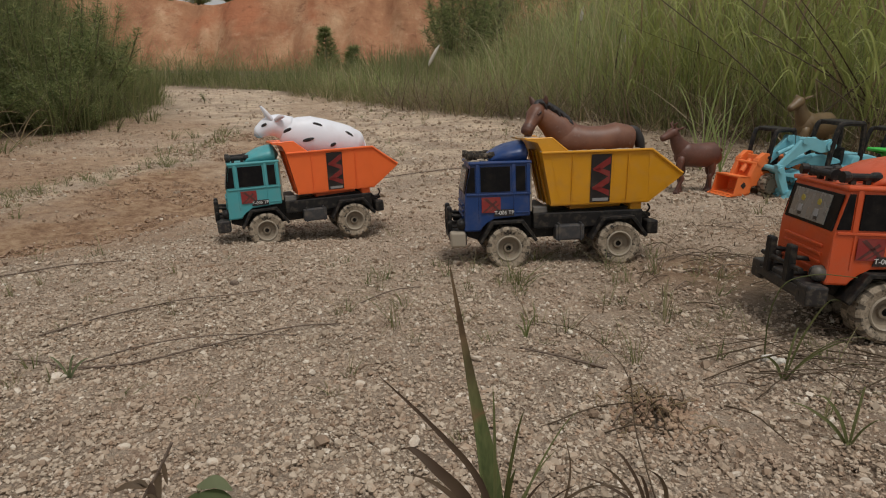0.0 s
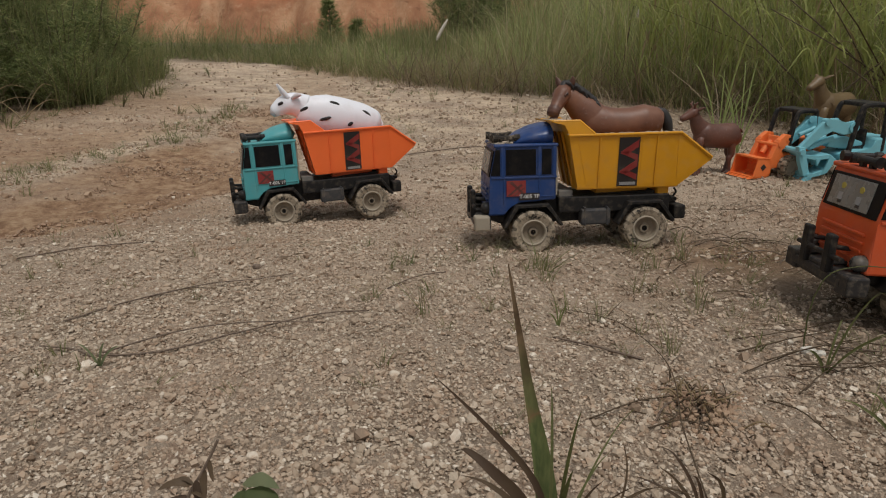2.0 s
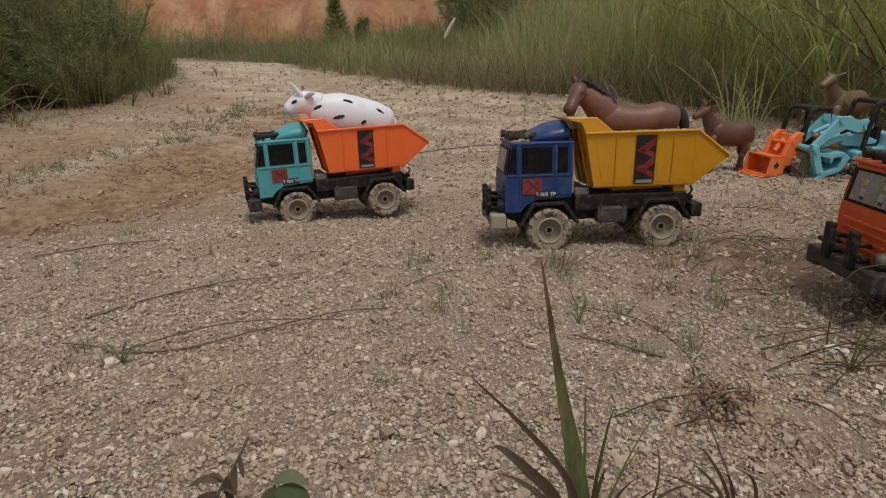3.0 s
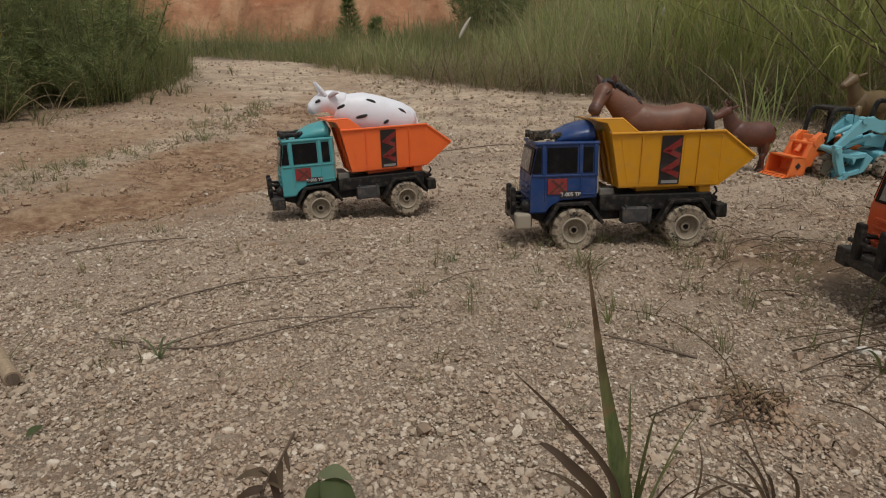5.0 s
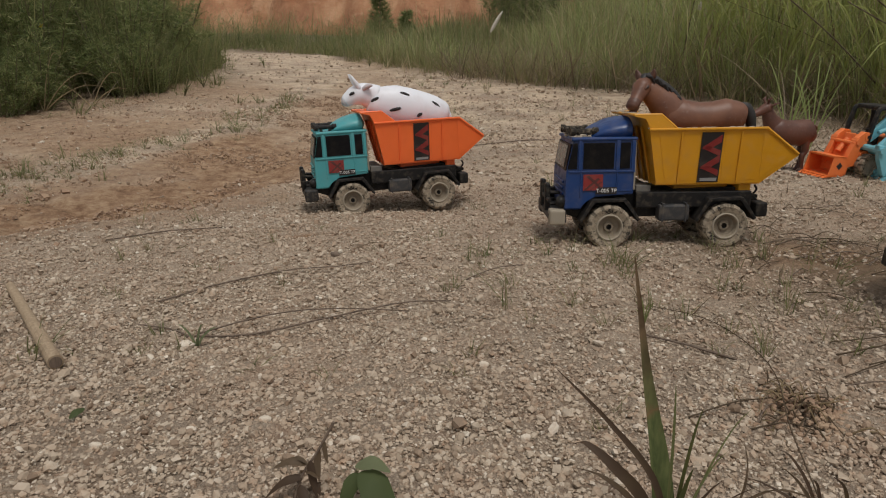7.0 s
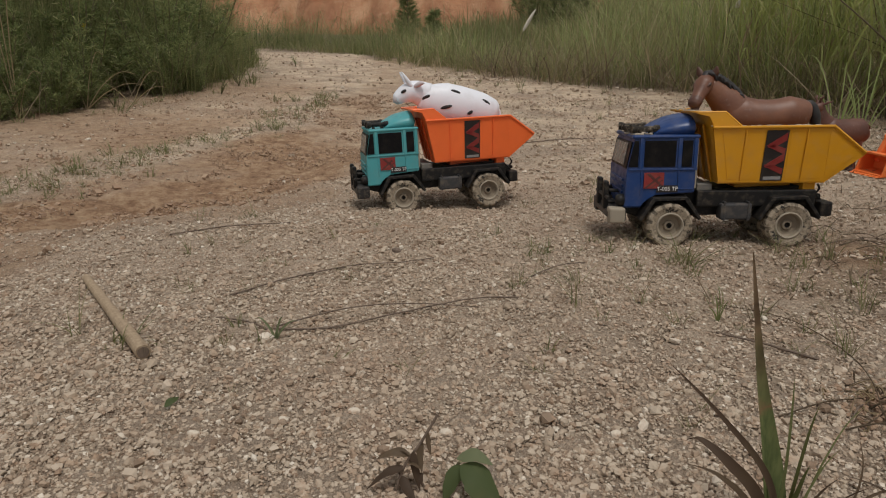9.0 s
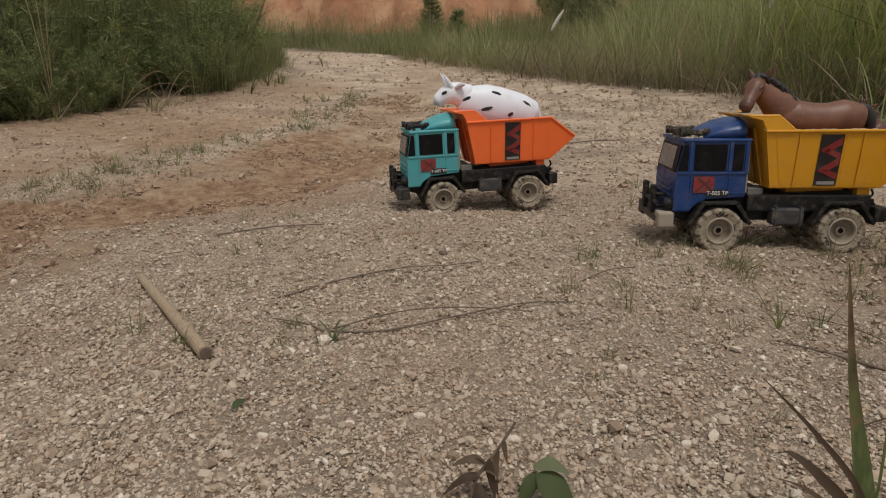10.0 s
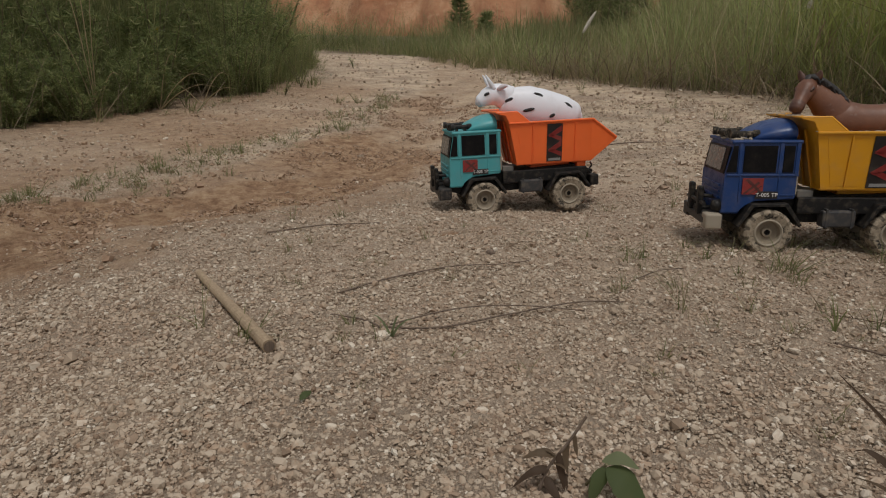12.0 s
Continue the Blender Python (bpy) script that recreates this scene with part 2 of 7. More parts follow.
YELLOWINK = plastic("yellow_decal_ink", (0.42, 0.34, 0.06), 0.5, 0.3)


# ---- building helpers ----
def put(name, bm, mats, parent=None, smooth=False, at=None):
    me = bpy.data.meshes.new(name)
    bmesh.ops.recalc_face_normals(bm, faces=bm.faces[:])
    if smooth:
        for f in bm.faces:
            f.smooth = True
    bm.to_mesh(me)
    bm.free()
    for m in mats if isinstance(mats, (list, tuple)) else [mats]:
        me.materials.append(m)
    ob = new(name, me)
    if at is not None:
        ob.matrix_basis = at
    if parent:
        ob.parent = parent
    return ob


def part(name, bm, material, parent, label="", smooth=False, at=None):
    ob = put(name, bm, material, parent, smooth, at)
    return tagged(ob, label) if label else ob


def array_mesh(name, verts, faces, mats, smooth=False):
    """A mesh from arrays of vertices and of faces that all have the same number of corners."""
    me = bpy.data.meshes.new(name)
    verts, faces = np.asarray(verts, np.float32), np.asarray(faces, np.int32)
    k = faces.shape[1]
    me.vertices.add(len(verts))
    me.vertices.foreach_set("co", verts.ravel())
    me.loops.add(faces.size)
    me.loops.foreach_set("vertex_index", faces.ravel())
    me.polygons.add(len(faces))
    me.polygons.foreach_set("loop_start", np.arange(0, faces.size, k, dtype=np.int32))
    me.polygons.foreach_set("use_smooth", np.full(len(faces), smooth))
    me.update(calc_edges=True)
    for m in mats if isinstance(mats, (list, tuple)) else [mats]:
        me.materials.append(m)
    return me


def box(bm, x0, x1, y0, y1, z0, z1, r=0.0, mat=0):
    vs = bmesh.ops.create_cube(bm, size=1.0)["verts"]
    for v in vs:
        v.co = Vector(((x0 + x1) / 2 + v.co.x * (x1 - x0), (y0 + y1) / 2 + v.co.y * (y1 - y0), (z0 + z1) / 2 + v.co.z * (z1 - z0)))
    fs = {f for v in vs for f in v.link_faces}
    for f in fs:
        f.material_index = mat
    if r:
        es = list({e for v in vs for e in v.link_edges})
        bmesh.ops.bevel(bm, geom=es, offset=r, segments=2, affect="EDGES", profile=0.5)


def prism(bm, poly, y0, y1, r=0.0, taper=0.0):
    """An outline in the xz plane, drawn out from y0 to y1; taper moves the far outline inward."""
    cx, cz = (sum(p[k] for p in poly) / len(poly) for k in (0, 1))
    a = [bm.verts.new((x, y0, z)) for x, z in poly]
    b = [bm.verts.new((cx + (x - cx) * (1 - taper), y1, cz + (z - cz) * (1 - taper))) for x, z in poly]
    n = len(poly)
    fs = [bm.faces.new(a), bm.faces.new(b[::-1])]
    fs += [bm.faces.new((a[i], a[(i + 1) % n], b[(i + 1) % n], b[i])) for i in range(n)]
    if r:
        es = list({e for f in fs for e in f.edges})
        bmesh.ops.bevel(bm, geom=es, offset=r, segments=2, affect="EDGES", profile=0.5)


def tube(bm, pts, radii, seg=8, mat=0, flat=1.0):
    """A tube along points, with a radius at each; flat squeezes it along its second axis."""
    pts = [Vector(p) for p in pts]
    radii = radii if isinstance(radii, (list, tuple)) else [radii] * len(pts)
    rings, side = [], None
    for i, p in enumerate(pts):
        d = (pts[min(i + 1, len(pts) - 1)] - pts[max(i - 1, 0)]).normalized()
        if side is None:
            side = d.cross(Vector((0, 0, 1)) if abs(d.z) < 0.9 else Vector((1, 0, 0))).normalized()
        side = (side - d * side.dot(d)).normalized()
        up = d.cross(side)
        rings.append([bm.verts.new(p + float(radii[i]) * (math.cos(a) * side * flat + math.sin(a) * up)) for a in (2 * math.pi * k / seg for k in range(seg))])
    for r0, r1 in zip(rings, rings[1:]):
        for k in range(seg):
            bm.faces.new((r0[k], r0[(k + 1) % seg], r1[(k + 1) % seg], r1[k])).material_index = mat
    for r in (rings[0], rings[-1][::-1]):
        bm.faces.new(r).material_index = mat


def bend(pts, steps=6):
    """Points of a smooth line through a few given ones."""
    pts = [Vector(p) for p in pts]
    out = []
    for i in range(len(pts) - 1):
        p0, p1, p2, p3 = pts[max(i - 1, 0)], pts[i], pts[i + 1], pts[min(i + 2, len(pts) - 1)]
        for s in range(steps):
            t = s / steps
            out.append(0.5 * (2 * p1 + (p2 - p0) * t + (2 * p0 - 5 * p1 + 4 * p2 - p3) * t * t + (3 * p1 - p0 - 3 * p2 + p3) * t ** 3))
    return out + [pts[-1]]


def loft(bm, rows, steps=5, seg=14, mat=0, rot=None):
    """A rounded body through rows of (x, y, z, half width in y, half height), blended smoothly and closed at the ends."""
    keys = [Vector(r[:3]) for r in rows]
    line = bend(keys, steps)
    n = len(line)
    w = np.interp(np.linspace(0, 1, n), np.linspace(0, 1, len(rows)), [r[3] for r in rows]).tolist()
    h = np.interp(np.linspace(0, 1, n), np.linspace(0, 1, len(rows)), [r[4] for r in rows]).tolist()
    rings = []
    for i, p in enumerate(line):
        d = (line[min(i + 1, n - 1)] - line[max(i - 1, 0)]).normalized()
        side = Vector((0, 1, 0))
        side = (side - d * side.dot(d)).normalized()
        up = side.cross(d)
        rings.append([bm.verts.new(p + math.cos(a) * w[i] * side + math.sin(a) * h[i] * up) for a in (2 * math.pi * k / seg for k in range(seg))])
    for r0, r1 in zip(rings, rings[1:]):
        for k in range(seg):
            bm.faces.new((r0[k], r0[(k + 1) % seg], r1[(k + 1) % seg], r1[k])).material_index = mat
    for r, q, s in ((rings[0], 0, 1), (rings[-1], n - 1, n - 2)):
        tip = bm.verts.new(line[q] + (line[q] - line[s]).normalized() * min(w[q], h[q]) * 0.6)
        for k in range(seg):
            bm.faces.new((r[k], r[(k + 1) % seg], tip)).material_index = mat


def smooth(a, b, v):
    t = min(max((v - a) / (b - a), 0.0), 1.0)
    return t * t * (3 - 2 * t)


# ---- the lie of the land ----
RUT = [(-100, -1.3), (0.0, -1.25), (0.6, -1.17), (0.85, -1.12), (1.1, -1.10), (1.35, -0.98), (1.55, -0.86), (1.8, -0.76), (2.4, -0.70), (3.2, -0.74), (4.0, -0.8), (6.0, -1.2), (9.0, -2.0), (200, -2.0)]
RIDGE = [(-100, -1.5), (0.6, -1.46), (1.2, -1.41), (1.5, -1.39), (1.7, -1.34), (2.0, -1.30), (2.4, -1.18), (2.9, -1.13), (4.0, -1.2), (6.0, -1.6), (200, -2.4)]
GRAVEL_EDGE = [(-100, -1.0), (0.3, -0.93), (0.64, -0.89), (0.95, -0.80), (1.05, -0.68), (1.2, -0.60), (1.6, -0.56), (2.2, -0.54), (3.0, -0.6), (200, -0.9)]
RIGHT_EDGE = [(-100, 1.75), (1.2, 1.75), (2.0, 1.62), (2.6, 1.42), (3.1, 1.16), (3.5, 0.95), (3.8, 0.6), (4.0, 0.1), (4.5, -0.22), (5.0, -0.66), (5.9, -1.25), (6.5, -1.75), (7.2, -2.4), (7.6, -3.5), (7.9, -7.0), (300, -7.0)]
LEFT_EDGE = [(-100, -2.75), (1.6, -2.7), (2.2, -2.5), (2.6, -2.28), (3.0, -2.06), (3.5, -1.9), (4.0, -1.95), (4.8, -2.15), (5.4, -2.4), (6.2, -3.2), (7.2, -5.0), (300, -6.0)]


def along(table, y):
    return np.interp(y, [p[0] for p in table], [p[1] for p in table])


def sstep(a, b, v):
    t = np.clip((v - a) / (b - a), 0, 1)
    return t * t * (3 - 2 * t)


def lumps(x, y):
    """Gentle unevenness from a few crossing waves."""
    return (0.0032 * np.sin(7.1 * x + 2.3 * np.sin(3.1 * y)) * np.sin(5.7 * y + 1.3) + 0.0018 * np.sin(23 * x + 3 * np.sin(9 * y)) * np.sin(19 * y + 2)
            + 0.0012 * np.sin(51 * x + 4 * np.sin(17 * y)) * np.sin(43 * y - 1))


def crack(x, y):
    """A short eroded lip in the sand, bare red soil along it."""
    n = -0.678 * (x + 0.365) + 0.735 * (y - 1.10) + 0.006 * np.sin(60 * x)
    u = np.abs(0.735 * (x + 0.365) + 0.678 * (y - 1.10))
    return np.exp(-(n / 0.017) ** 2) * sstep(0.12, 0.05, u)


def height(x, y):
    x, y = np.asarray(x, float), np.asarray(y, float)
    d = x - along(RUT, y)
    deep = 0.045 * np.exp(-((d + 0.02) / 0.24) ** 2) * (1 - 0.75 * sstep(2.0, 3.6, y)) * sstep(-1.0, 0.2, y)
    left = 0.02 * sstep(0.12, -0.25, d) * (1 - sstep(4, 7, y))
    fall = 0.024 + 0.018 * sstep(0.5, 0.1, x) + 0.016 * sstep(0.1, -0.3, x)
    dip = fall * sstep(0.93, 1.5, y) * (1 - sstep(2.4, 4.2, y))
    rise = 0.035 * sstep(4.2, 9.0, y) + 0.008 * np.exp(-((x - 0.6) ** 2 + (y - 0.75) ** 2) / 0.05)
    mounds = 0.05 * np.exp(-((x + 2.3) ** 2 + (y - 6.0) ** 2) / 0.25) + 0.03 * np.exp(-((x + 1.4) ** 2 / 0.5 + (y - 6.3) ** 2 / 0.15))
    rough = lumps(x, y) * (0.6 + 1.3 * np.exp(-(d / 0.4) ** 2)) * (1 + 2.0 * sstep(3, 6, y))
    return rise - deep - left - dip + mounds + rough - 0.009 * crack(x, y)


def hz(x, y):
    return float(height(x, y))


def clay_at(x, y):
    d = x - along(RUT, y) + 0.05 * np.sin(5.3 * y + 1.0) + 0.03 * np.sin(13.0 * y + 6.0 * x) + 0.018 * np.sin(31.0 * y - 17.0 * x)
    d2 = x - along(RIDGE, y) + 0.03 * np.sin(7.0 * y + 2.0 * x) + 0.015 * np.sin(29.0 * y + 11.0 * x)
    band = (0.78 - 0.36 * sstep(1.9, 2.8, y)) * sstep(0.20, 0.02, d) * sstep(-0.42, -0.20, d) * sstep(-1.2, 0.2, y)
    d3 = x - along(GRAVEL_EDGE, y) + 0.03 * np.sin(9.0 * y + 3.0 * x) + 0.02 * np.sin(23.0 * y - 13.0 * x)
    band = np.maximum(band, (0.50 - 0.2 * sstep(1.4, 2.2, y)) * sstep(0.06, -0.06, d3) * sstep(-0.1, 0.1, d) * sstep(-1.2, 0.2, y))
    track = 0.4 * np.exp(-((x - along(RUT, y) - 0.05) / 0.2) ** 2) * sstep(1.7, 2.4, y)
    near = 0.42 * np.exp(-(((x - 0.33) / 0.14) ** 2 + ((y - 0.52) / 0.1) ** 2)) + 0.3 * np.exp(-(((x - 0.2) / 0.12) ** 2 + ((y - 0.86) / 0.06) ** 2)) + 0.70 * np.exp(-(((x - 0.45) / 0.26) ** 2 + ((y - 1.0) / 0.16) ** 2)) + 0.55 * np.exp(-(((x - 0.75) / 0.3) ** 2 + ((y - 1.35) / 0.22) ** 2)) + 0.5 * np.exp(-(((x - 0.12) / 0.2) ** 2 + ((y - 1.2) / 0.1) ** 2)) + 0.35 * np.exp(-(((x + 0.42) / 0.16) ** 2 + ((y - 0.86) / 0.05) ** 2))
    left = (0.56 + 0.16 * np.sin(2.3 * x + 1.7 * y) * np.sin(3.1 * y - x)) * sstep(0.0, -0.2, d) * (1 - 0.6 * sstep(3.2, 5.0, y)) * sstep(-0.9, 0.5, y + 0.25 * np.sin(2.0 * x)) * sstep(-4.5, -2.6, d + 0.4 * np.sin(1.7 * y))
    left = left * (1 - 0.8 * np.exp(-(d2 / 0.10) ** 2))
    return np.clip(np.maximum.reduce([band, track, near, left, 0.85 * crack(x, y)]), 0, 1)


def litter_and_patch_at(x, y):
    e = x - along(RIGHT_EDGE, y)
    r = np.maximum(sstep(-0.12, 0.3, e), 0.55 * sstep(-0.7, -0.1, e) * sstep(4.4, 3.0, y)) * sstep(1.2, 1.8, y)
    l = np.maximum(sstep(0.06, -0.3, x - along(LEFT_EDGE, y)), 0.35 * sstep(0.5, 0.0, x - along(LEFT_EDGE, y))) * sstep(1.2, 1.8, y)
    # heap: a rounded patch of darker brown ground centred beneath the orange truck
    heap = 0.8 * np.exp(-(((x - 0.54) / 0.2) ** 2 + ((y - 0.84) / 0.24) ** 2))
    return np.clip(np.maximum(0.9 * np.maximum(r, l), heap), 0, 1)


def build_ground():
    def lines(a, b, step, lo, hi):
        out = list(np.arange(a, b, step))
        s, v = step, b
        while v < hi:
            out.append(v)
            s = s * 1.13
            v += s
        out.append(hi)
        s, v = step, a
        while v > lo:
            s = s * 1.13
            v -= s
            out.insert(0, max(v, lo))
        return np.array(out)

    xs, ys = lines(-2.0, 1.6, 0.0125, -160, 160), lines(0.25, 2.8, 0.0125, -120, 220)
    X, Y = np.meshgrid(xs, ys)
    near = (np.abs(X) < 12) & (np.abs(Y - 4) < 12)
    Z = np.where(near, height(X, Y), 0.035 * (Y > 9)) + np.random.normal(0, 0.0009, X.shape) * near
    cx, cy = (X > -2.6) & (X < 0.9), (Y > 0.3) & (Y < 4.5)
    clods = clay_at(X, Y) * (cx & cy)
    for a, b in np.argwhere(clods > 0.12):
        Z[a, b] += 0.010 * clods[a, b] * noise.fractal(Vector((X[a, b] * 13, Y[a, b] * 19, 2.0)), 0.7, 2.1, 4)
    i = np.arange(len(ys) - 1)[:, None] * len(xs) + np.arange(len(xs) - 1)[None]
    faces = np.stack([i, i + 1, i + 1 + len(xs), i + len(xs)], -1).reshape(-1, 4)
    me = array_mesh("ground", np.stack([X, Y, Z], -1).reshape(-1, 3), faces, GROUND, True)
    for name, fn in (("clay", clay_at), ("litter", litter_and_patch_at), ("sandy", lambda x, y: sstep(0.60, 0.92, y + 0.06 * np.sin(9 * x) * np.sin(7 * y + 1))), ("far", lambda x, y: sstep(1.3, 2.3, y))):
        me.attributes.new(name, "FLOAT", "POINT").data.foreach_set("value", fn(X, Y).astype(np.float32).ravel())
    return tagged(new("ground", me), "pale gravelly soil with a reddish clay wheel rut", "ground", kind="structure")


build_ground()


# ---- gravel ----
def stones(name, spots, sizes, seed, label, chips, material=None, category="gravel"):
    """Many small angular stones in one mesh, each squashed, turned and dented in its own way."""
    rng = np.random.default_rng(seed)
    if chips:
        base = np.array([(x, y, z) for x in (-1, 1) for y in (-1, 1) for z in (-1, 1)], float) * 0.68
        tri = np.array([(0, 1, 3), (0, 3, 2), (4, 6, 7), (4, 7, 5), (0, 4, 5), (0, 5, 1), (2, 3, 7), (2, 7, 6), (0, 2, 6), (0, 6, 4), (1, 5, 7), (1, 7, 3)])
    else:
        bm = bmesh.new()
        bmesh.ops.create_icosphere(bm, subdivisions=1, radius=1.0)
        base = np.array([v.co[:] for v in bm.verts])
        tri = np.array([[v.index for v in f.verts] for f in bm.faces])
        bm.free()
    n = len(spots)
    v = base[None] * (1 + rng.normal(0, 0.16, (n, len(base), 1))) + rng.normal(0, 0.15 if chips else 0.09, (n, len(base), 3))
    v = v * rng.uniform((0.8, 0.7, 0.6), (1.25, 1.05, 1.0), (n, 3))[:, None]
    tilt, turn = rng.normal(0, 0.6, n), rng.uniform(0, 6.283, n)
    c, s = np.cos(tilt)[:, None], np.sin(tilt)[:, None]
    v = np.stack([v[..., 0], v[..., 1] * c - v[..., 2] * s, v[..., 1] * s + v[..., 2] * c], -1)
    c, s = np.cos(turn)[:, None], np.sin(turn)[:, None]
    v = np.stack([v[..., 0] * c - v[..., 1] * s, v[..., 0] * s + v[..., 1] * c, v[..., 2]], -1)
    v = v * sizes[:, None, None]
    z = height(spots[:, 0], spots[:, 1]) + sizes * rng.uniform(-0.1, 0.75, n)
    v = v + np.stack([spots[:, 0], spots[:, 1], z], -1)[:, None]
    f = tri[None] + (np.arange(n) * len(base))[:, None, None]
    ob = new(name, array_mesh(name, v.reshape(-1, 3), f.reshape(-1, 3), material or STONE))
    return tagged(ob, label, category, kind="stuff")


def gravel_spots(n, y0, y1, seed, bare):
    """Random places on the gravelly stretch, thinned over clay and in sandy patches."""
    rng = np.random.default_rng(seed)
    y = y0 + (y1 - y0) * rng.random(n)
    x = -0.26 - 1.1 * y + rng.random(n) * (0.32 + 1.84 * y)
    patch = np.array([noise.noise(Vector((a * 5, b * 5, 3.0))) + 0.5 * noise.noise(Vector((a * 14, b * 14, 7.0))) for a, b in zip(x, y)])
    chance = np.clip(1.0 + bare * patch, 0.05, 1) * np.clip(1.0 - np.where(x > -0.5, 0.7, 1.6) * clay_at(x, y), 0.02, 1) * (1 - 0.8 * litter_and_patch_at(x, y))
    keep = rng.random(n) < chance
    return np.stack([x, y], -1)[keep]


def gravel():
    rng = np.random.default_rng(5)
    for count, y0, y1, mid, spread, chips, bare, label in (
        (78000, 0.34, 0.90, 0.00128, 0.38, True, 0.25, "fine angular quartz grit lying thick on the soil"),
        (22000, 0.34, 0.92, 0.0017, 0.42, False, 1.0, "angular buff gravel lying close on the soil"),
        (1200, 0.34, 0.95, 0.0034, 0.22, False, 1.2, "larger pale gravel stones among the grit"),
        (60000, 0.90, 1.60, 0.0016, 0.42, True, 0.7, "fine pale grit on the soil between the trucks"),
        (5000, 0.95, 1.70, 0.0029, 0.26, False, 1.3, "pale gravel stones between the trucks"),
        (24000, 1.60, 3.40, 0.0036, 0.42, True, 1.1, "pale grit thinning out towards the tall grass"),
        (7000, 3.40, 6.20, 0.0065, 0.45, True, 1.3, "scattered clods and grit on the far sand"),
    ):
        p = gravel_spots(count, y0, y1, int(y0 * 100) + int(mid * 1e5), bare)
        stones("gravel", p, np.clip(rng.lognormal(math.log(mid), spread, len(p)), 0.0009, 0.011), int(y0 * 100) + 1, label, chips)
    # crumbs of red soil along the rut
    y = 0.75 + 2.8 * rng.random(17000)
    x = along(RUT, y) + np.where(rng.random(17000) < 0.55, rng.normal(-0.12, 0.16, 17000), rng.uniform(-1.3, 0.15, 17000))
    keep = np.array([noise.noise(Vector((a * 6, b * 4, 11.0))) for a, b in zip(x, y)]) > -0.05
    p = np.stack([x, y], -1)[keep]
    stones("soil_crumbs", p, np.clip(rng.lognormal(math.log(0.0024), 0.5, len(p)), 0.0010, 0.011), 77, "loose red-brown clods along the wheel rut", True, CLOD, "soil")


gravel()


# ---- toy trucks: built with the front at -x and the near side at -y, wheels on z = 0 ----
def lettering(text, size, parent, at, material):
    cu = bpy.data.curves.new("lettering", "FONT")
    cu.body, cu.size, cu.extrude, cu.align_x, cu.align_y = text, size, 0.0003, "CENTER", "CENTER"
    tmp = bpy.data.objects.new("lettering", cu)
    me = bpy.data.meshes.new_from_object(tmp)
    bpy.data.objects.remove(tmp)
    me.materials.clear()
    me.materials.append(material)
    me.name = "lettering"
    ob = new("lettering", me)
    ob.matrix_basis = at
    ob.parent = parent
    return tagged(ob, "white printed lettering")


def lathe(bm, profile, seg=32, mat=0, ring=False):
    """Turns a profile of (radius, y) round the y axis; ring joins its end to its start instead of capping it."""
    rings = [[bm.verts.new((r * math.cos(a), y, r * math.sin(a))) for a in (2 * math.pi * k / seg for k in range(seg))] for r, y in profile]
    for r0, r1 in zip(rings, rings[1:]):
        for k in range(seg):
            bm.faces.new((r0[k], r0[(k + 1) % seg], r1[(k + 1) % seg], r1[k])).material_index = mat
    if ring:
        for k in range(seg):
            bm.faces.new((rings[-1][k], rings[-1][(k + 1) % seg], rings[0][(k + 1) % seg], rings[0][k]))
    else:
        for r in (rings[0][::-1], rings[-1]):
            bm.faces.new(r).material_index = mat


WHEEL = 0.037


def lugged(bm, r, w, inner, lugs, depth=0.026):
    """A tyre in one piece: chunky lugs stand out of the tread and run down over the shoulders, out of step on the two sides."""
    rows = [(inner, -0.88, 0), (r * 0.80, -1.0, 0), (r * 0.88, -1.02, 0.8), (r, -0.80, 1), (r, -0.10, 1), (r * 0.93, 0, 0), (r, 0.10, 1), (r, 0.80, 1), (r * 0.88, 1.02, 0.8), (r * 0.80, 1.0, 0), (inner, 0.88, 0)]
    seg = lugs * 6

    def gap(k, y):
        return (k + (3 if y > 0 else 0)) % 6 >= 5

    rings = []
    for q, y, d in rows:
        ring = []
        for k in range(seg):
            a = 2 * math.pi * k / seg
            e = q - r * depth * d * gap(k, y)
            ring.append(bm.verts.new((e * math.cos(a), w * y, e * math.sin(a))))
        rings.append(ring)
    for i in range(len(rings)):
        r0, r1 = rings[i], rings[(i + 1) % len(rings)]
        for k in range(seg):
            f = bm.faces.new((r0[k], r0[(k + 1) % seg], r1[(k + 1) % seg], r1[k]))
            f.material_index = int(rows[i][2] + rows[(i + 1) % len(rows)][2] > 0.4 and (gap(k, rows[i][1]) or gap(k + 1, rows[i][1])))


def wheel(truck, x, y, spin):
    """A chunky lugged tyre with a dished cream rim; outer face towards the sign of y."""
    out = 1 if y > 0 else -1
    bm = bmesh.new()
    lugged(bm, 0.0372, 0.0185, 0.021, 13)
    tyre = part("tyre", bm, [TYRE, RUBBER], truck, "black rubber tyre caked with pale dried mud", at=Matrix.Translation((x, y, WHEEL)) @ Matrix.Rotation(spin, 4, "Y"))
    bm = bmesh.new()
    o = out
    lathe(bm, [(0.0225, -0.014 * o), (0.0225, 0.0175 * o), (0.0205, 0.0185 * o), (0.0185, 0.0165 * o), (0.0165, 0.009 * o), (0.009, 0.0075 * o), (0.0075, 0.011 * o), (0.0045, 0.0115 * o), (0.004, 0.006 * o)], 28)
    for f in bm.faces:
        q = max(math.hypot(v.co.x, v.co.z) for v in f.verts)
        f.material_index = 1 if q < 0.0047 else 2 if q < 0.0186 else 0
    part("rim", bm, [CREAM, BLACK, DISH], tyre, "dusty cream plastic rim")
    return tyre


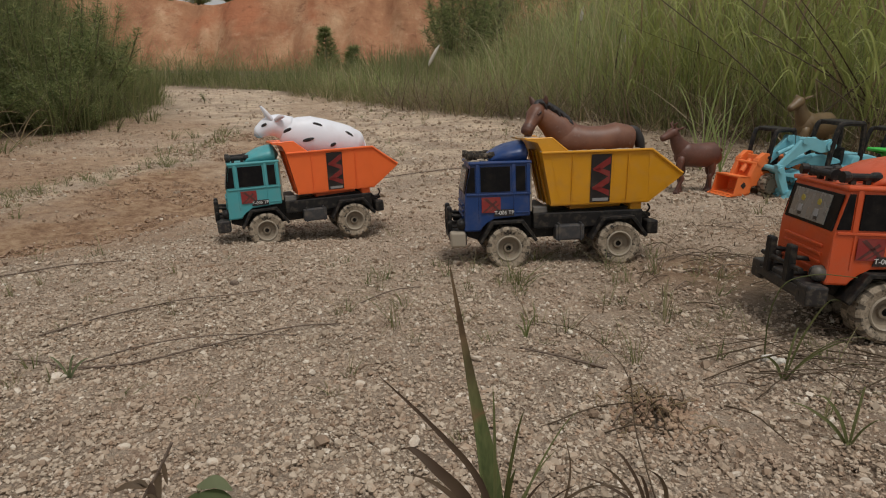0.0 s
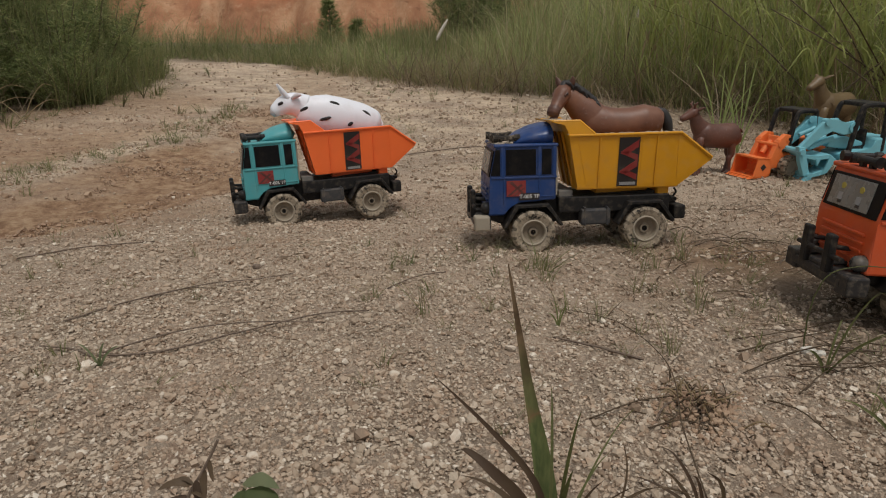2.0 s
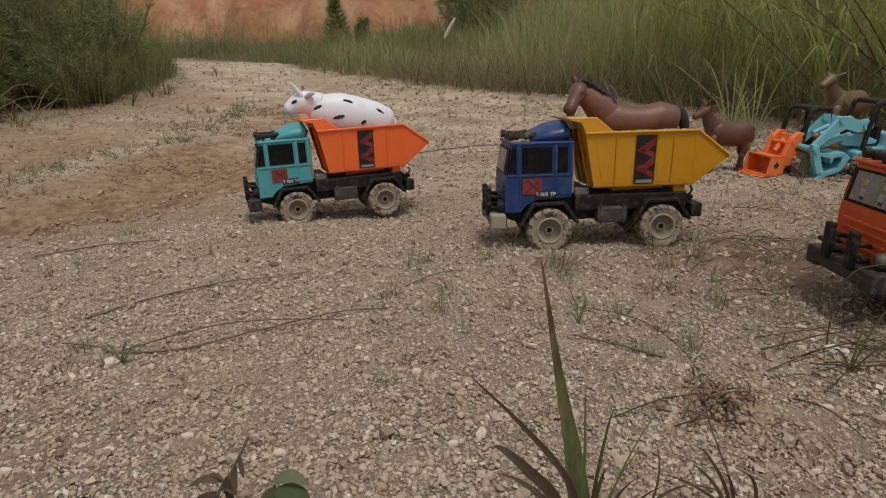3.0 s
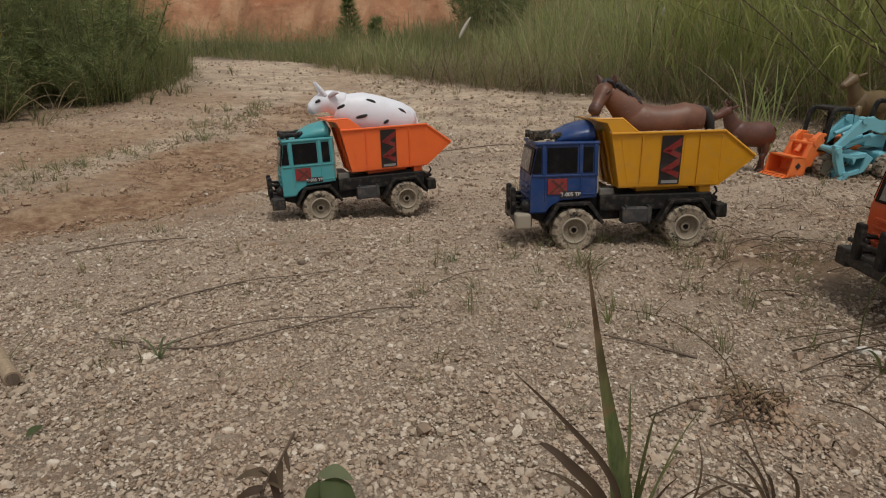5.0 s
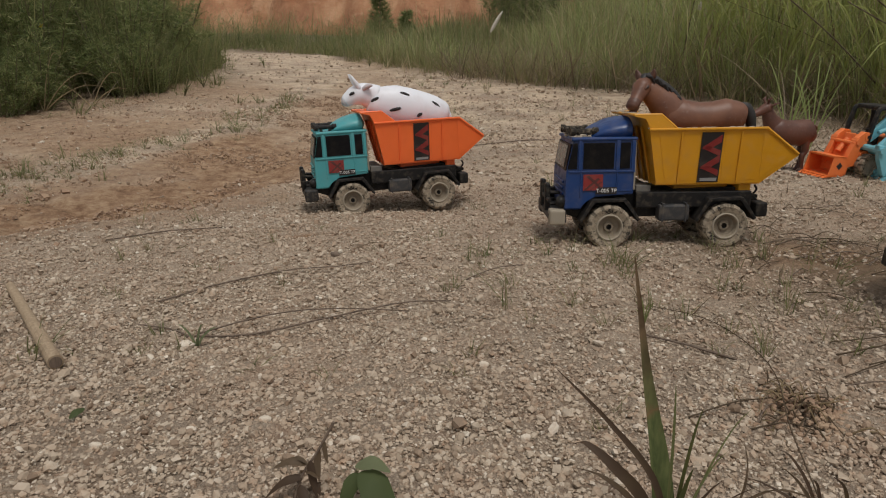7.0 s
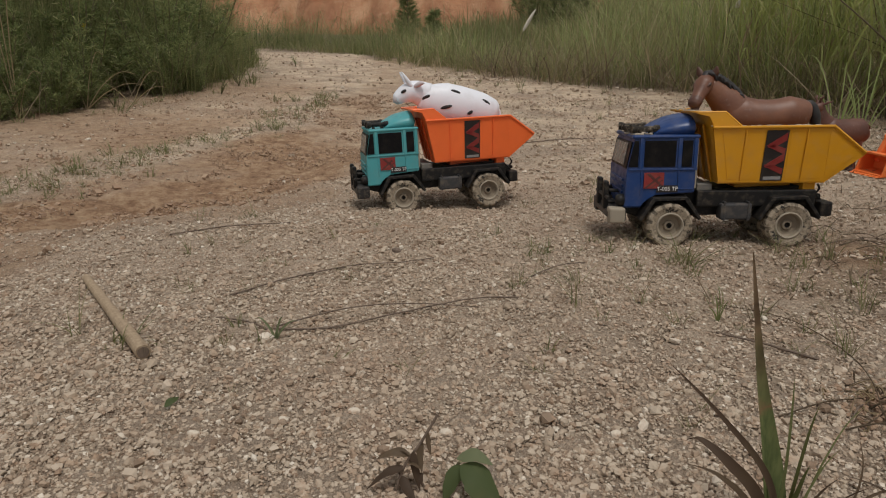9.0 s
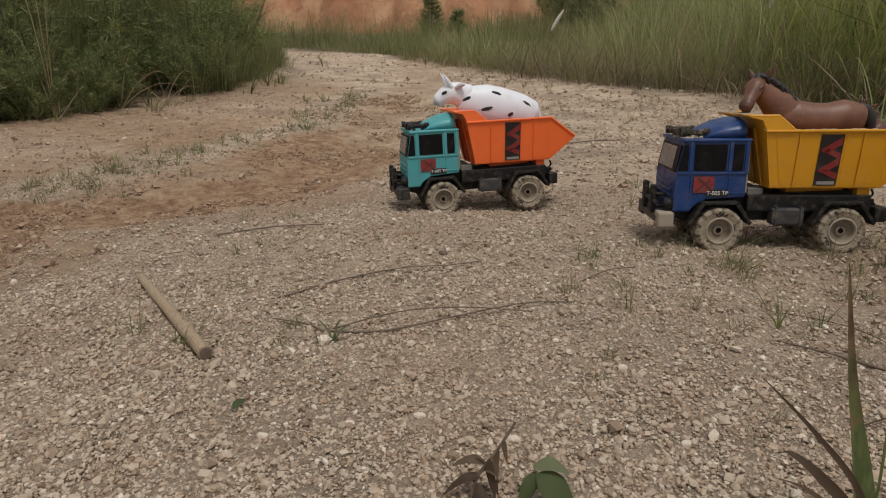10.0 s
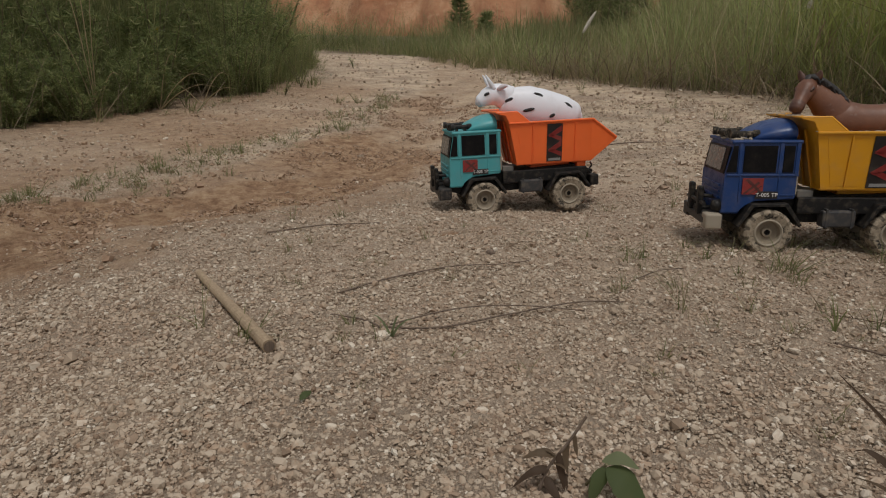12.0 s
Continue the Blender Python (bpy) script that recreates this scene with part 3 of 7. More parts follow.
def arch(bm, x, y0, y1, r=0.044, lip=0.004):
    """An angular wheel arch over an axle at x."""
    o = [(x - r - 0.006, 0.048), (x - 0.030, WHEEL + r + 0.003), (x + 0.026, WHEEL + r + 0.004), (x + r + 0.006, 0.050)]
    i = [(px * (1 - 0.0) + (lip if px < x else -lip), pz - lip * 0.9) for px, pz in o]
    prism(bm, o + i[::-1], y0, y1, 0.0012)


def truck(at, cab_mat, bed_mat, label, muddy_bumper=False, stickers=False):
    root = tagged(new("toy_dump_truck"), label, "toy truck", "toy dump trucks")
    root.matrix_basis = at
    # cab shell
    bm = bmesh.new()
    prism(bm, [(-0.169, 0.066), (-0.167, 0.125), (-0.156, 0.179), (-0.150, 0.182), (-0.058, 0.182), (-0.056, 0.179), (-0.056, 0.090), (-0.120, 0.090), (-0.134, 0.082), (-0.141, 0.066)], -0.062, 0.062, 0.003)
    box(bm, -0.160, -0.053, -0.0645, 0.0645, 0.178, 0.184, 0.0025)
    for s in (-1, 1):
        # raised belt line, door seams and pillars
        box(bm, -0.164, -0.055, s * 0.0625 - 0.0012, s * 0.0625 + 0.0012, 0.127, 0.1305, 0.0008)
        for x in (-0.145, -0.084, -0.059):
            box(bm, x - 0.003, x + 0.003, s * 0.0627 - 0.0012, s * 0.0627 + 0.0012, 0.130, 0.179, 0.0008)
        box(bm, -0.144, -0.142, s * 0.0625 - 0.001, s * 0.0625 + 0.001, 0.086, 0.127, 0.0005)
        box(bm, -0.085, -0.083, s * 0.0625 - 0.001, s * 0.0625 + 0.001, 0.093, 0.127, 0.0005)
        box(bm, -0.081, -0.059, s * 0.0625 - 0.0008, s * 0.0625 + 0.0008, 0.096, 0.098, 0.0004)
    for z in (0.078, 0.088, 0.098, 0.108):
        box(bm, -0.1705, -0.166, -0.045, 0.045, z, z + 0.004, 0.001)
    cab = part("cab", bm, cab_mat, root)
    # roof fairing and roof horns
    bm = bmesh.new()
    loft(bm, [(-0.124, 0, 0.181, 0.044, 0.005), (-0.113, 0, 0.187, 0.052, 0.012), (-0.092, 0, 0.191, 0.056, 0.019), (-0.072, 0, 0.193, 0.057, 0.022), (-0.060, 0, 0.193, 0.056, 0.022)], 4, 20)
    part("roof_fairing", bm, cab_mat, root, smooth=True)
    for keys in ([(-0.160, -0.046), (-0.114, -0.040)], [(-0.155, -0.026), (-0.155, 0.022)], [(-0.160, 0.046), (-0.114, 0.040)]):
        a, b = (Vector((x, y, 0.1925)) for x, y in keys)
        bm = bmesh.new()
        tube(bm, [a, a.lerp(b, 0.16), a.lerp(b, 0.22), a.lerp(b, 0.78), a.lerp(b, 0.84), b], [0.0068, 0.0068, 0.0045, 0.0045, 0.0062, 0.0062], 12)
        for k in (0.3, 0.7):
            p = a.lerp(b, k)
            box(bm, p.x - 0.003, p.x + 0.003, p.y - 0.003, p.y + 0.003, 0.183, 0.191)
        part("roof_horn", bm, MUDDY if muddy_bumper else BLACK, root, "mud-smeared black roof horn" if muddy_bumper else "black plastic roof horn")
    if muddy_bumper:
        r = random.Random(21)
        bm = bmesh.new()
        spots = [(r.uniform(-0.158, -0.108), r.uniform(-0.058, 0.050), 0.1846) for _ in range(46)]
        spots += [(r.uniform(-0.070, -0.046), r.uniform(-0.070, 0.070), 0.2207) for _ in range(26)]
        spots += [(x, -0.072, 0.1976) for x in (r.uniform(-0.036, 0.146) for _ in range(30))]
        for x, y, z in spots:
            a, b, h = r.uniform(0.002, 0.008), r.uniform(0.0015, 0.005), r.uniform(0.0008, 0.0030) * (1.0 if z < 0.19 else 0.5)
            b = b if z < 0.19 or z > 0.2 else b * 0.5
            loft(bm, [(x - a, y, z, b * 0.5, h * 0.5), (x - a * 0.3, y + a * 0.2, z, b, h), (x + a * 0.4, y, z, b * 0.8, h * 0.9), (x + a, y, z, b * 0.4, h * 0.4)], 2, 7)
        tagged(part("dried_mud", bm, DRYMUD, root), "crusts of pale dried mud on roof and bed rim", kind="stuff")
    # glazing
    for s in (-1, 1):
        for x0, x1, skew in ((-0.140, -0.090, 0), (-0.080, -0.064, 0), (-0.163, -0.1495, 0.008)):
            bm = bmesh.new()
            prism(bm, [(x0 - skew * 0.3, 0.133), (x1, 0.133), (x1, 0.175), (x0 + skew * 0.8, 0.175)], s * 0.0618, s * 0.0634, 0.0005)
            part("side_window", bm, GLASS, root, "dark tinted side window")
    bm = bmesh.new()
    prism(bm, [(-0.1655, 0.130), (-0.1578, 0.173), (-0.1600, 0.173), (-0.1678, 0.130)], -0.056, 0.056, 0.0006)
    part("windscreen_surround", bm, GLASS, root, "dark windscreen surround")
    bm = bmesh.new()
    prism(bm, [(-0.1672, 0.134), (-0.1607, 0.170), (-0.1617, 0.170), (-0.1682, 0.134)], -0.038, 0.046, 0.0004)
    screen = part("windscreen", bm, SCREEN, root, "scratched grey windscreen")
    if stickers:
        for y, z in ((-0.016, 0.158), (0.022, 0.158)):
            bm = bmesh.new()
            x = -0.1617 - (0.170 - z) * 0.18
            tube(bm, [(x - 0.0006, y, z), (x + 0.0004, y, z)], 0.0045, 7)
            part("sticker", bm, YELLOWINK, screen, "faded yellow round sticker")
            bm = bmesh.new()
            prism(bm, [(x - 0.0036, z - 0.017), (x - 0.0020, z - 0.008), (x - 0.0012, z - 0.008), (x - 0.0028, z - 0.017)], y - 0.004, y + 0.005)
            part("sticker", bm, SILVER, screen, "pale printed sticker shape")
            bm = bmesh.new()
            prism(bm, [(x - 0.0040, z - 0.021), (x - 0.0033, z - 0.017), (x - 0.0025, z - 0.017), (x - 0.0032, z - 0.021)], y - 0.005, y + 0.003)
            part("sticker", bm, INK, screen, "dark printed sticker shape")
    # decals on the doors
    for s in (-1, 1):
        y = s * 0.0635
        bm = bmesh.new()
        prism(bm, [(-0.139, 0.098), (-0.107, 0.098), (-0.107, 0.124), (-0.139, 0.124)], y - 0.0004, y + 0.0004)
        decal = part("door_decal", bm, RED, root, "scratched red and dark door decal")
        for p in ([(-0.138, 0.099), (-0.134, 0.099), (-0.112, 0.116), (-0.115, 0.119)], [(-0.135, 0.121), (-0.130, 0.123), (-0.110, 0.104), (-0.113, 0.102)], [(-0.128, 0.099), (-0.126, 0.099), (-0.109, 0.111), (-0.109, 0.113)]):
            bm = bmesh.new()
            prism(bm, p, y + s * 0.0003, y + s * 0.0007)
            part("stripe", bm, DARKRED, decal)
        bm = bmesh.new()
        prism(bm, [(-0.119, 0.0915), (-0.084, 0.0915), (-0.084, 0.103), (-0.115, 0.103)], y + s * 0.0002, y + s * 0.0009)
        plate = part("name_plate", bm, INK, root, "black plate with white lettering")
        m = Matrix.Translation((-0.101, y + s * 0.0011, 0.0972)) @ Euler((math.pi / 2, 0, 0 if s < 0 else math.pi)).to_matrix().to_4x4()
        lettering("T-005 TP", 0.0088, plate, m, WHITE)
    # pale panel on the back of the cab and a grey box on the frame behind it
    bm = bmesh.new()
    box(bm, -0.0555, -0.0515, -0.054, 0.054, 0.096, 0.176, 0.0012)
    part("rear_panel", bm, CREAM, root, "pale grey panel on the back of the cab")
    bm = bmesh.new()
    box(bm, -0.049, -0.024, -0.050, 0.050, 0.090, 0.1035, 0.002)
    part("frame_box", bm, PALEGREY, root, "pale grey box behind the cab")
    # chassis
    bm = bmesh.new()
    prism(bm, [(-0.165, 0.055), (-0.165, 0.086), (-0.047, 0.092), (0.118, 0.097), (0.140, 0.095), (0.160, 0.074), (0.160, 0.060), (0.140, 0.052), (-0.14, 0.046)], -0.040, 0.040, 0.002)
    for s in (-1, 1):
        box(bm, -0.050, 0.140, s * 0.052 - 0.006, s * 0.052 + 0.006, 0.066, 0.093, 0.002)
    part("chassis", bm, BLACK, root, "black plastic chassis")
    for x in (-0.095, 0.095):
        bm = bmesh.new()
        tube(bm, [(x, -0.05, WHEEL), (x, 0.05, WHEEL)], 0.006, 10)
        part("axle", bm, BLACK, root)
        for s in (-1, 1):
            bm = bmesh.new()
            arch(bm, x, s * 0.044, s * 0.073)
            part("wheel_arch", bm, BLACK, root, "black plastic wheel arch")
            wheel(root, x, s * 0.056, 0.7 * x * 30 + s)
    for s in (-1, 1):
        bm = bmesh.new()
        box(bm, -0.014, 0.036, s * 0.058 - 0.011, s * 0.058 + 0.011, 0.046, 0.073, 0.003)
        for x in (-0.008, 0.030):
            box(bm, x - 0.0015, x + 0.0015, s * 0.058 - 0.012, s * 0.058 + 0.012, 0.045, 0.076, 0.0005)
        part("fuel_tank", bm, TANK, root, "worn grey ribbed side tank")
    # bumper and bull bar
    bm = bmesh.new()
    box(bm, -0.190, -0.166, -0.071, 0.071, 0.044, 0.066, 0.003)
    box(bm, -0.194, -0.186, -0.058, 0.058, 0.049, 0.060, 0.002)
    bumper = part("bumper", bm, WORN, root, "chunky worn black front bumper")
    for s in (-1, 1):
        bm = bmesh.new()
        box(bm, -0.1935, -0.168, s * 0.060 - 0.0135, s * 0.060 + 0.0135, 0.042, 0.067, 0.003)
        part("bumper_end", bm, CREAM if muddy_bumper and s < 0 else WORN, bumper, "mud-caked bumper end" if muddy_bumper and s < 0 else "")
    bm = bmesh.new()
    for y in (-0.022, 0.030):
        box(bm, -0.196, -0.187, y - 0.008, y + 0.008, 0.058, 0.106, 0.003)
        tube(bm, [(-0.192, y, 0.090), (-0.168, y, 0.088)], 0.003, 8)
        tube(bm, [(-0.192, y, 0.070), (-0.168, y, 0.070)], 0.003, 8)
    tube(bm, [(-0.1915, -0.050, 0.080), (-0.1915, 0.050, 0.080)], 0.0032, 10)
    part("bull_bar", bm, BLACK, root, "black bull bar")
    for y in (-0.052, 0.052):
        bm = bmesh.new()
        tube(bm, [(-0.1815, y, 0.078), (-0.180, y, 0.078), (-0.177, y, 0.078), (-0.168, y, 0.078)], [0.003, 0.007, 0.0095, 0.0105], 16)
        part("headlight", bm, LENS if stickers else BLACK, root, "clouded clear plastic headlight" if stickers else "dull black plastic headlight", smooth=True)
    for s in (-1, 1):
        bm = bmesh.new()
        box(bm, 0.146, 0.166, s * 0.050 - 0.014, s * 0.050 + 0.014, 0.050, 0.074, 0.003)
        part("rear_bumper_end", bm, BLACK, root)
    bm = bmesh.new()
    box(bm, 0.156, 0.172, -0.012, 0.012, 0.072, 0.079, 0.002)
    tube(bm, bend([(0.168, 0, 0.078), (0.174, 0, 0.086), (0.170, 0, 0.094)], 4), 0.0018, 6)
    part("tow_hook", bm, BLACK, root)
    # tipping bed: one moulded shell with flanges and ribs
    bm = bmesh.new()
    w0, w1 = 0.060, 0.072
    trims = []

    def trim(name):
        trims.append((name, bmesh.new()))
        return trims[-1][1]

    for s in (-1, 1):
        pts = [(-0.038, 0.196), (-0.0195, 0.107), (0.146, 0.107), (0.203, 0.153), (0.147, 0.196)]

        def wall(z):
            return s * (w0 + (w1 - w0) * (z - 0.100) / 0.096)

        a = [bm.verts.new((x, wall(z), z)) for x, z in pts]
        b = [bm.verts.new((x, wall(z) - s * 0.003, z)) for x, z in pts]
        bm.faces.new(a), bm.faces.new(b[::-1])
        for i in range(5):
            bm.faces.new((a[i], a[(i + 1) % 5], b[(i + 1) % 5], b[i]))
        box(trim("rim_flange"), -0.039, 0.149, s * w1 - 0.0035, s * w1 + 0.0035, 0.1935, 0.1975, 0.0012)
        # upright wing beside the headboard
        wing = trim("wing")
        prism(wing, [(-0.037, 0.195), (-0.045, 0.213), (-0.064, 0.2165), (-0.064, 0.2195), (-0.021, 0.2195), (-0.008, 0.208), (0.004, 0.196)], s * w1 - 0.0018, s * w1 + 0.0018, 0.0006)
        tube(wing, [(-0.064, s * w1, 0.2190), (-0.021, s * w1, 0.2190), (-0.007, s * w1, 0.207), (0.005, s * w1, 0.197)], 0.0022, 6)
        tube(trim("tail_edge"), [(0.147, s * w1, 0.196), (0.204, s * 0.0665, 0.153)], 0.0026, 6)
    box(bm, -0.0205, 0.147, -w0, w0, 0.1045, 0.1085, 0.001)

    def slab(x0, z0, y0, x1, z1, y1, t):
        d = Vector((x1 - x0, 0, z1 - z0)).normalized()
        nx, nz = d.z * t, -d.x * t
        v = [bm.verts.new(p) for p in ((x0, -y0, z0), (x0, y0, z0), (x1, y1, z1), (x1, -y1, z1), (x0 + nx, -y0, z0 + nz), (x0 + nx, y0, z0 + nz), (x1 + nx, y1, z1 + nz), (x1 + nx, -y1, z1 + nz))]
        for f in ((0, 1, 2, 3), (7, 6, 5, 4), (0, 4, 5, 1), (1, 5, 6, 2), (2, 6, 7, 3), (3, 7, 4, 0)):
            bm.faces.new([v[i] for i in f])

    slab(-0.0195, 0.107, w0, -0.038, 0.196, w1, 0.003)
    slab(-0.038, 0.196, w1, -0.047, 0.2185, w1, 0.003)
    slab(0.146, 0.107, w0, 0.203, 0.153, 0.0665, 0.003)
    box(trim("cab_guard"), -0.066, -0.043, -w1, w1, 0.2170, 0.2205, 0.0012)
    bed = part("bed", bm, bed_mat, root)
    for name, shape in trims:
        part(name, shape, bed_mat, bed)
    for y in (-0.03, 0.0, 0.03):
        bm = bmesh.new()
        tube(bm, [(-0.0195, y, 0.104), (-0.0405, y, 0.198)], 0.0022, 6)
        part("rib", bm, bed_mat, bed)
    for s in (-1, 1):
        def face(x, z, out=0.0017):
            return (x, s * (w0 + (w1 - w0) * (z - 0.100) / 0.096 + out), z)

        def sheet(pts, out, mat, parent, name, label=""):
            bm = bmesh.new()
            a = [bm.verts.new(face(x, z, out)) for x, z in pts]
            b = [bm.verts.new(face(x, z, out - 0.0012)) for x, z in pts]
            bm.faces.new(a), bm.faces.new(b[::-1])
            for i in range(len(pts)):
                bm.faces.new((a[i], a[(i + 1) % len(pts)], b[(i + 1) % len(pts)], b[i]))
            return part(name, bm, mat, parent, label)

        # moulded panels, standing a little proud between the grooves
        for x0, x1, x2, x3 in ((-0.006, 0.0125, 0.0125, -0.022), (0.0165, 0.0425, 0.0425, 0.0165), (0.084, 0.1075, 0.1075, 0.084), (0.1115, 0.140, 0.140, 0.1115)):
            sheet([(x0, 0.112), (x1, 0.112), (x2, 0.1885), (x3, 0.1885)], 0.0004, bed_mat, bed, "side_panel")
        for x in (0.0145, 0.1095):
            sheet([(x - 0.0011, 0.110), (x + 0.0011, 0.110), (x + 0.0011, 0.191), (x - 0.0011, 0.191)], 0.0024, bed_mat, bed, "rib")
        sheet([(0.147, 0.113), (0.192, 0.151), (0.188, 0.157), (0.147, 0.188), (0.144, 0.188)], 0.0004, bed_mat, bed, "side_panel")
        decal = sheet([(0.046, 0.109), (0.080, 0.109), (0.080, 0.190), (0.046, 0.190)], 0.0016, INK, bed, "side_decal", "dark decal with red zigzag stripes")
        for z in (0.138, 0.170):
            sheet([(0.048, z - 0.004), (0.078, z + 0.016), (0.078, z + 0.004), (0.059, z - 0.008)], 0.0022, RED, bed, "stripe", "red printed stripe")
            sheet([(0.048, z - 0.006), (0.057, z - 0.009), (0.078, z - 0.019), (0.078, z - 0.009), (0.059, z - 0.002)], 0.0022, RED, bed, "stripe", "red printed stripe")
        sheet([(0.050, 0.111), (0.077, 0.111), (0.077, 0.116), (0.050, 0.116)], 0.0022, SILVER, bed, "stripe", "grey printed bar")
    bm = bmesh.new()
    box(bm, 0.02, 0.11, -0.03, 0.03, 0.092, 0.1050, 0.001)
    box(bm, 0.120, 0.140, -0.052, 0.052, 0.090, 0.1050, 0.002)
    part("bed_hinge", bm, bed_mat, root)
    return root


TEAL = plastic("teal_cab_plastic", (0.07, 0.34, 0.365), 0.4, 0.18)
BLUE = plastic("deep_blue_cab_plastic", (0.004, 0.037, 0.155), 0.36, 0.17)
ORANGE = plastic("orange_cab_plastic", (0.60, 0.085, 0.02), 0.36, 0.2)
ORANGE_BED = plastic("bright_orange_bed_plastic", (1.0, 0.18, 0.04), 0.4, 0.02)
YELLOW = plastic("golden_yellow_bed_plastic", (0.70, 0.32, 0.012), 0.4, 0.16)
GREEN = plastic("bright_green_bed_plastic", (0.03, 0.55, 0.06), 0.4, 0.06)


def rest(x, y, z, turn, pitch=0.0, roll=0.0):
    return Matrix.Translation((x, y, z)) @ Euler((0, 0, radians(turn))).to_matrix().to_4x4() @ Matrix.Rotation(radians(pitch), 4, "Y") @ Matrix.Rotation(radians(roll), 4, "X")


SIZE = Matrix.Scale(0.955, 4)
BLUE_AT = rest(0.1855, 1.122, -0.012, 4.3, -1.7, -5.0) @ SIZE
TEAL_AT = rest(-0.306, 1.406, -0.052, 20.2, -2.4, -5.0) @ SIZE
ORANGE_AT = rest(0.585, 0.788, 0.006, -1.0, 1.5, -2.9) @ SIZE
truck(BLUE_AT, BLUE, YELLOW, "toy dump truck with deep blue cab and yellow bed, muddy wheels", muddy_bumper=True)
truck(TEAL_AT, TEAL, ORANGE_BED, "toy dump truck with teal cab and bright orange bed")
truck(ORANGE_AT, ORANGE, GREEN, "toy dump truck with orange cab and bright green bed", stickers=True)


# ---- toy animals: each one plain mesh, nose towards -x, feet on z = 0 ----
HORSE = vinyl("chestnut_vinyl", (0.20, 0.085, 0.045), (0.105, 0.04, 0.022))
MANE = vinyl("black_mane_vinyl", (0.014, 0.012, 0.012), (0.02, 0.017, 0.016), 0.6)
DUN = vinyl("dun_brown_vinyl", (0.235, 0.125, 0.062), (0.18, 0.09, 0.045))
GREYSKIN = vinyl("grey_vinyl", (0.17, 0.175, 0.185), (0.11, 0.115, 0.125))
DEERSKIN = vinyl("red_brown_vinyl", (0.125, 0.047, 0.028), (0.062, 0.025, 0.017))
TAN = vinyl("olive_tan_vinyl", (0.15, 0.098, 0.045), (0.10, 0.066, 0.032))
COWSKIN = make_spotted()
MUZZLE = vinyl("dark_brown_vinyl", (0.105, 0.045, 0.027), (0.07, 0.03, 0.02))
PINK = vinyl("dusty_pink_vinyl", (0.52, 0.46, 0.48), (0.6, 0.54, 0.55))
PALE = vinyl("pale_patch_vinyl", (0.62, 0.56, 0.48), (0.55, 0.48, 0.4))


def leg(bm, x, y, top, r, foot, mat=0, lean=0.0, base=0.0):
    tube(bm, bend([(x, y, top), (x + lean * 0.5, y, top * 0.55), (x - lean * 0.2 + 0.002, y, top * 0.42), (x + lean * 0.3, y, base + 0.012), (x + lean * 0.3 - 0.002, y, base)], 3), [r * 1.15, r * 1.2, r * 1.1, r, r * 0.85, r * 0.85, r * 0.9, r * 0.7, r * 0.62, r * 0.6, r * 0.75, r * 1.0, r * 1.05][:13], 8, mat)


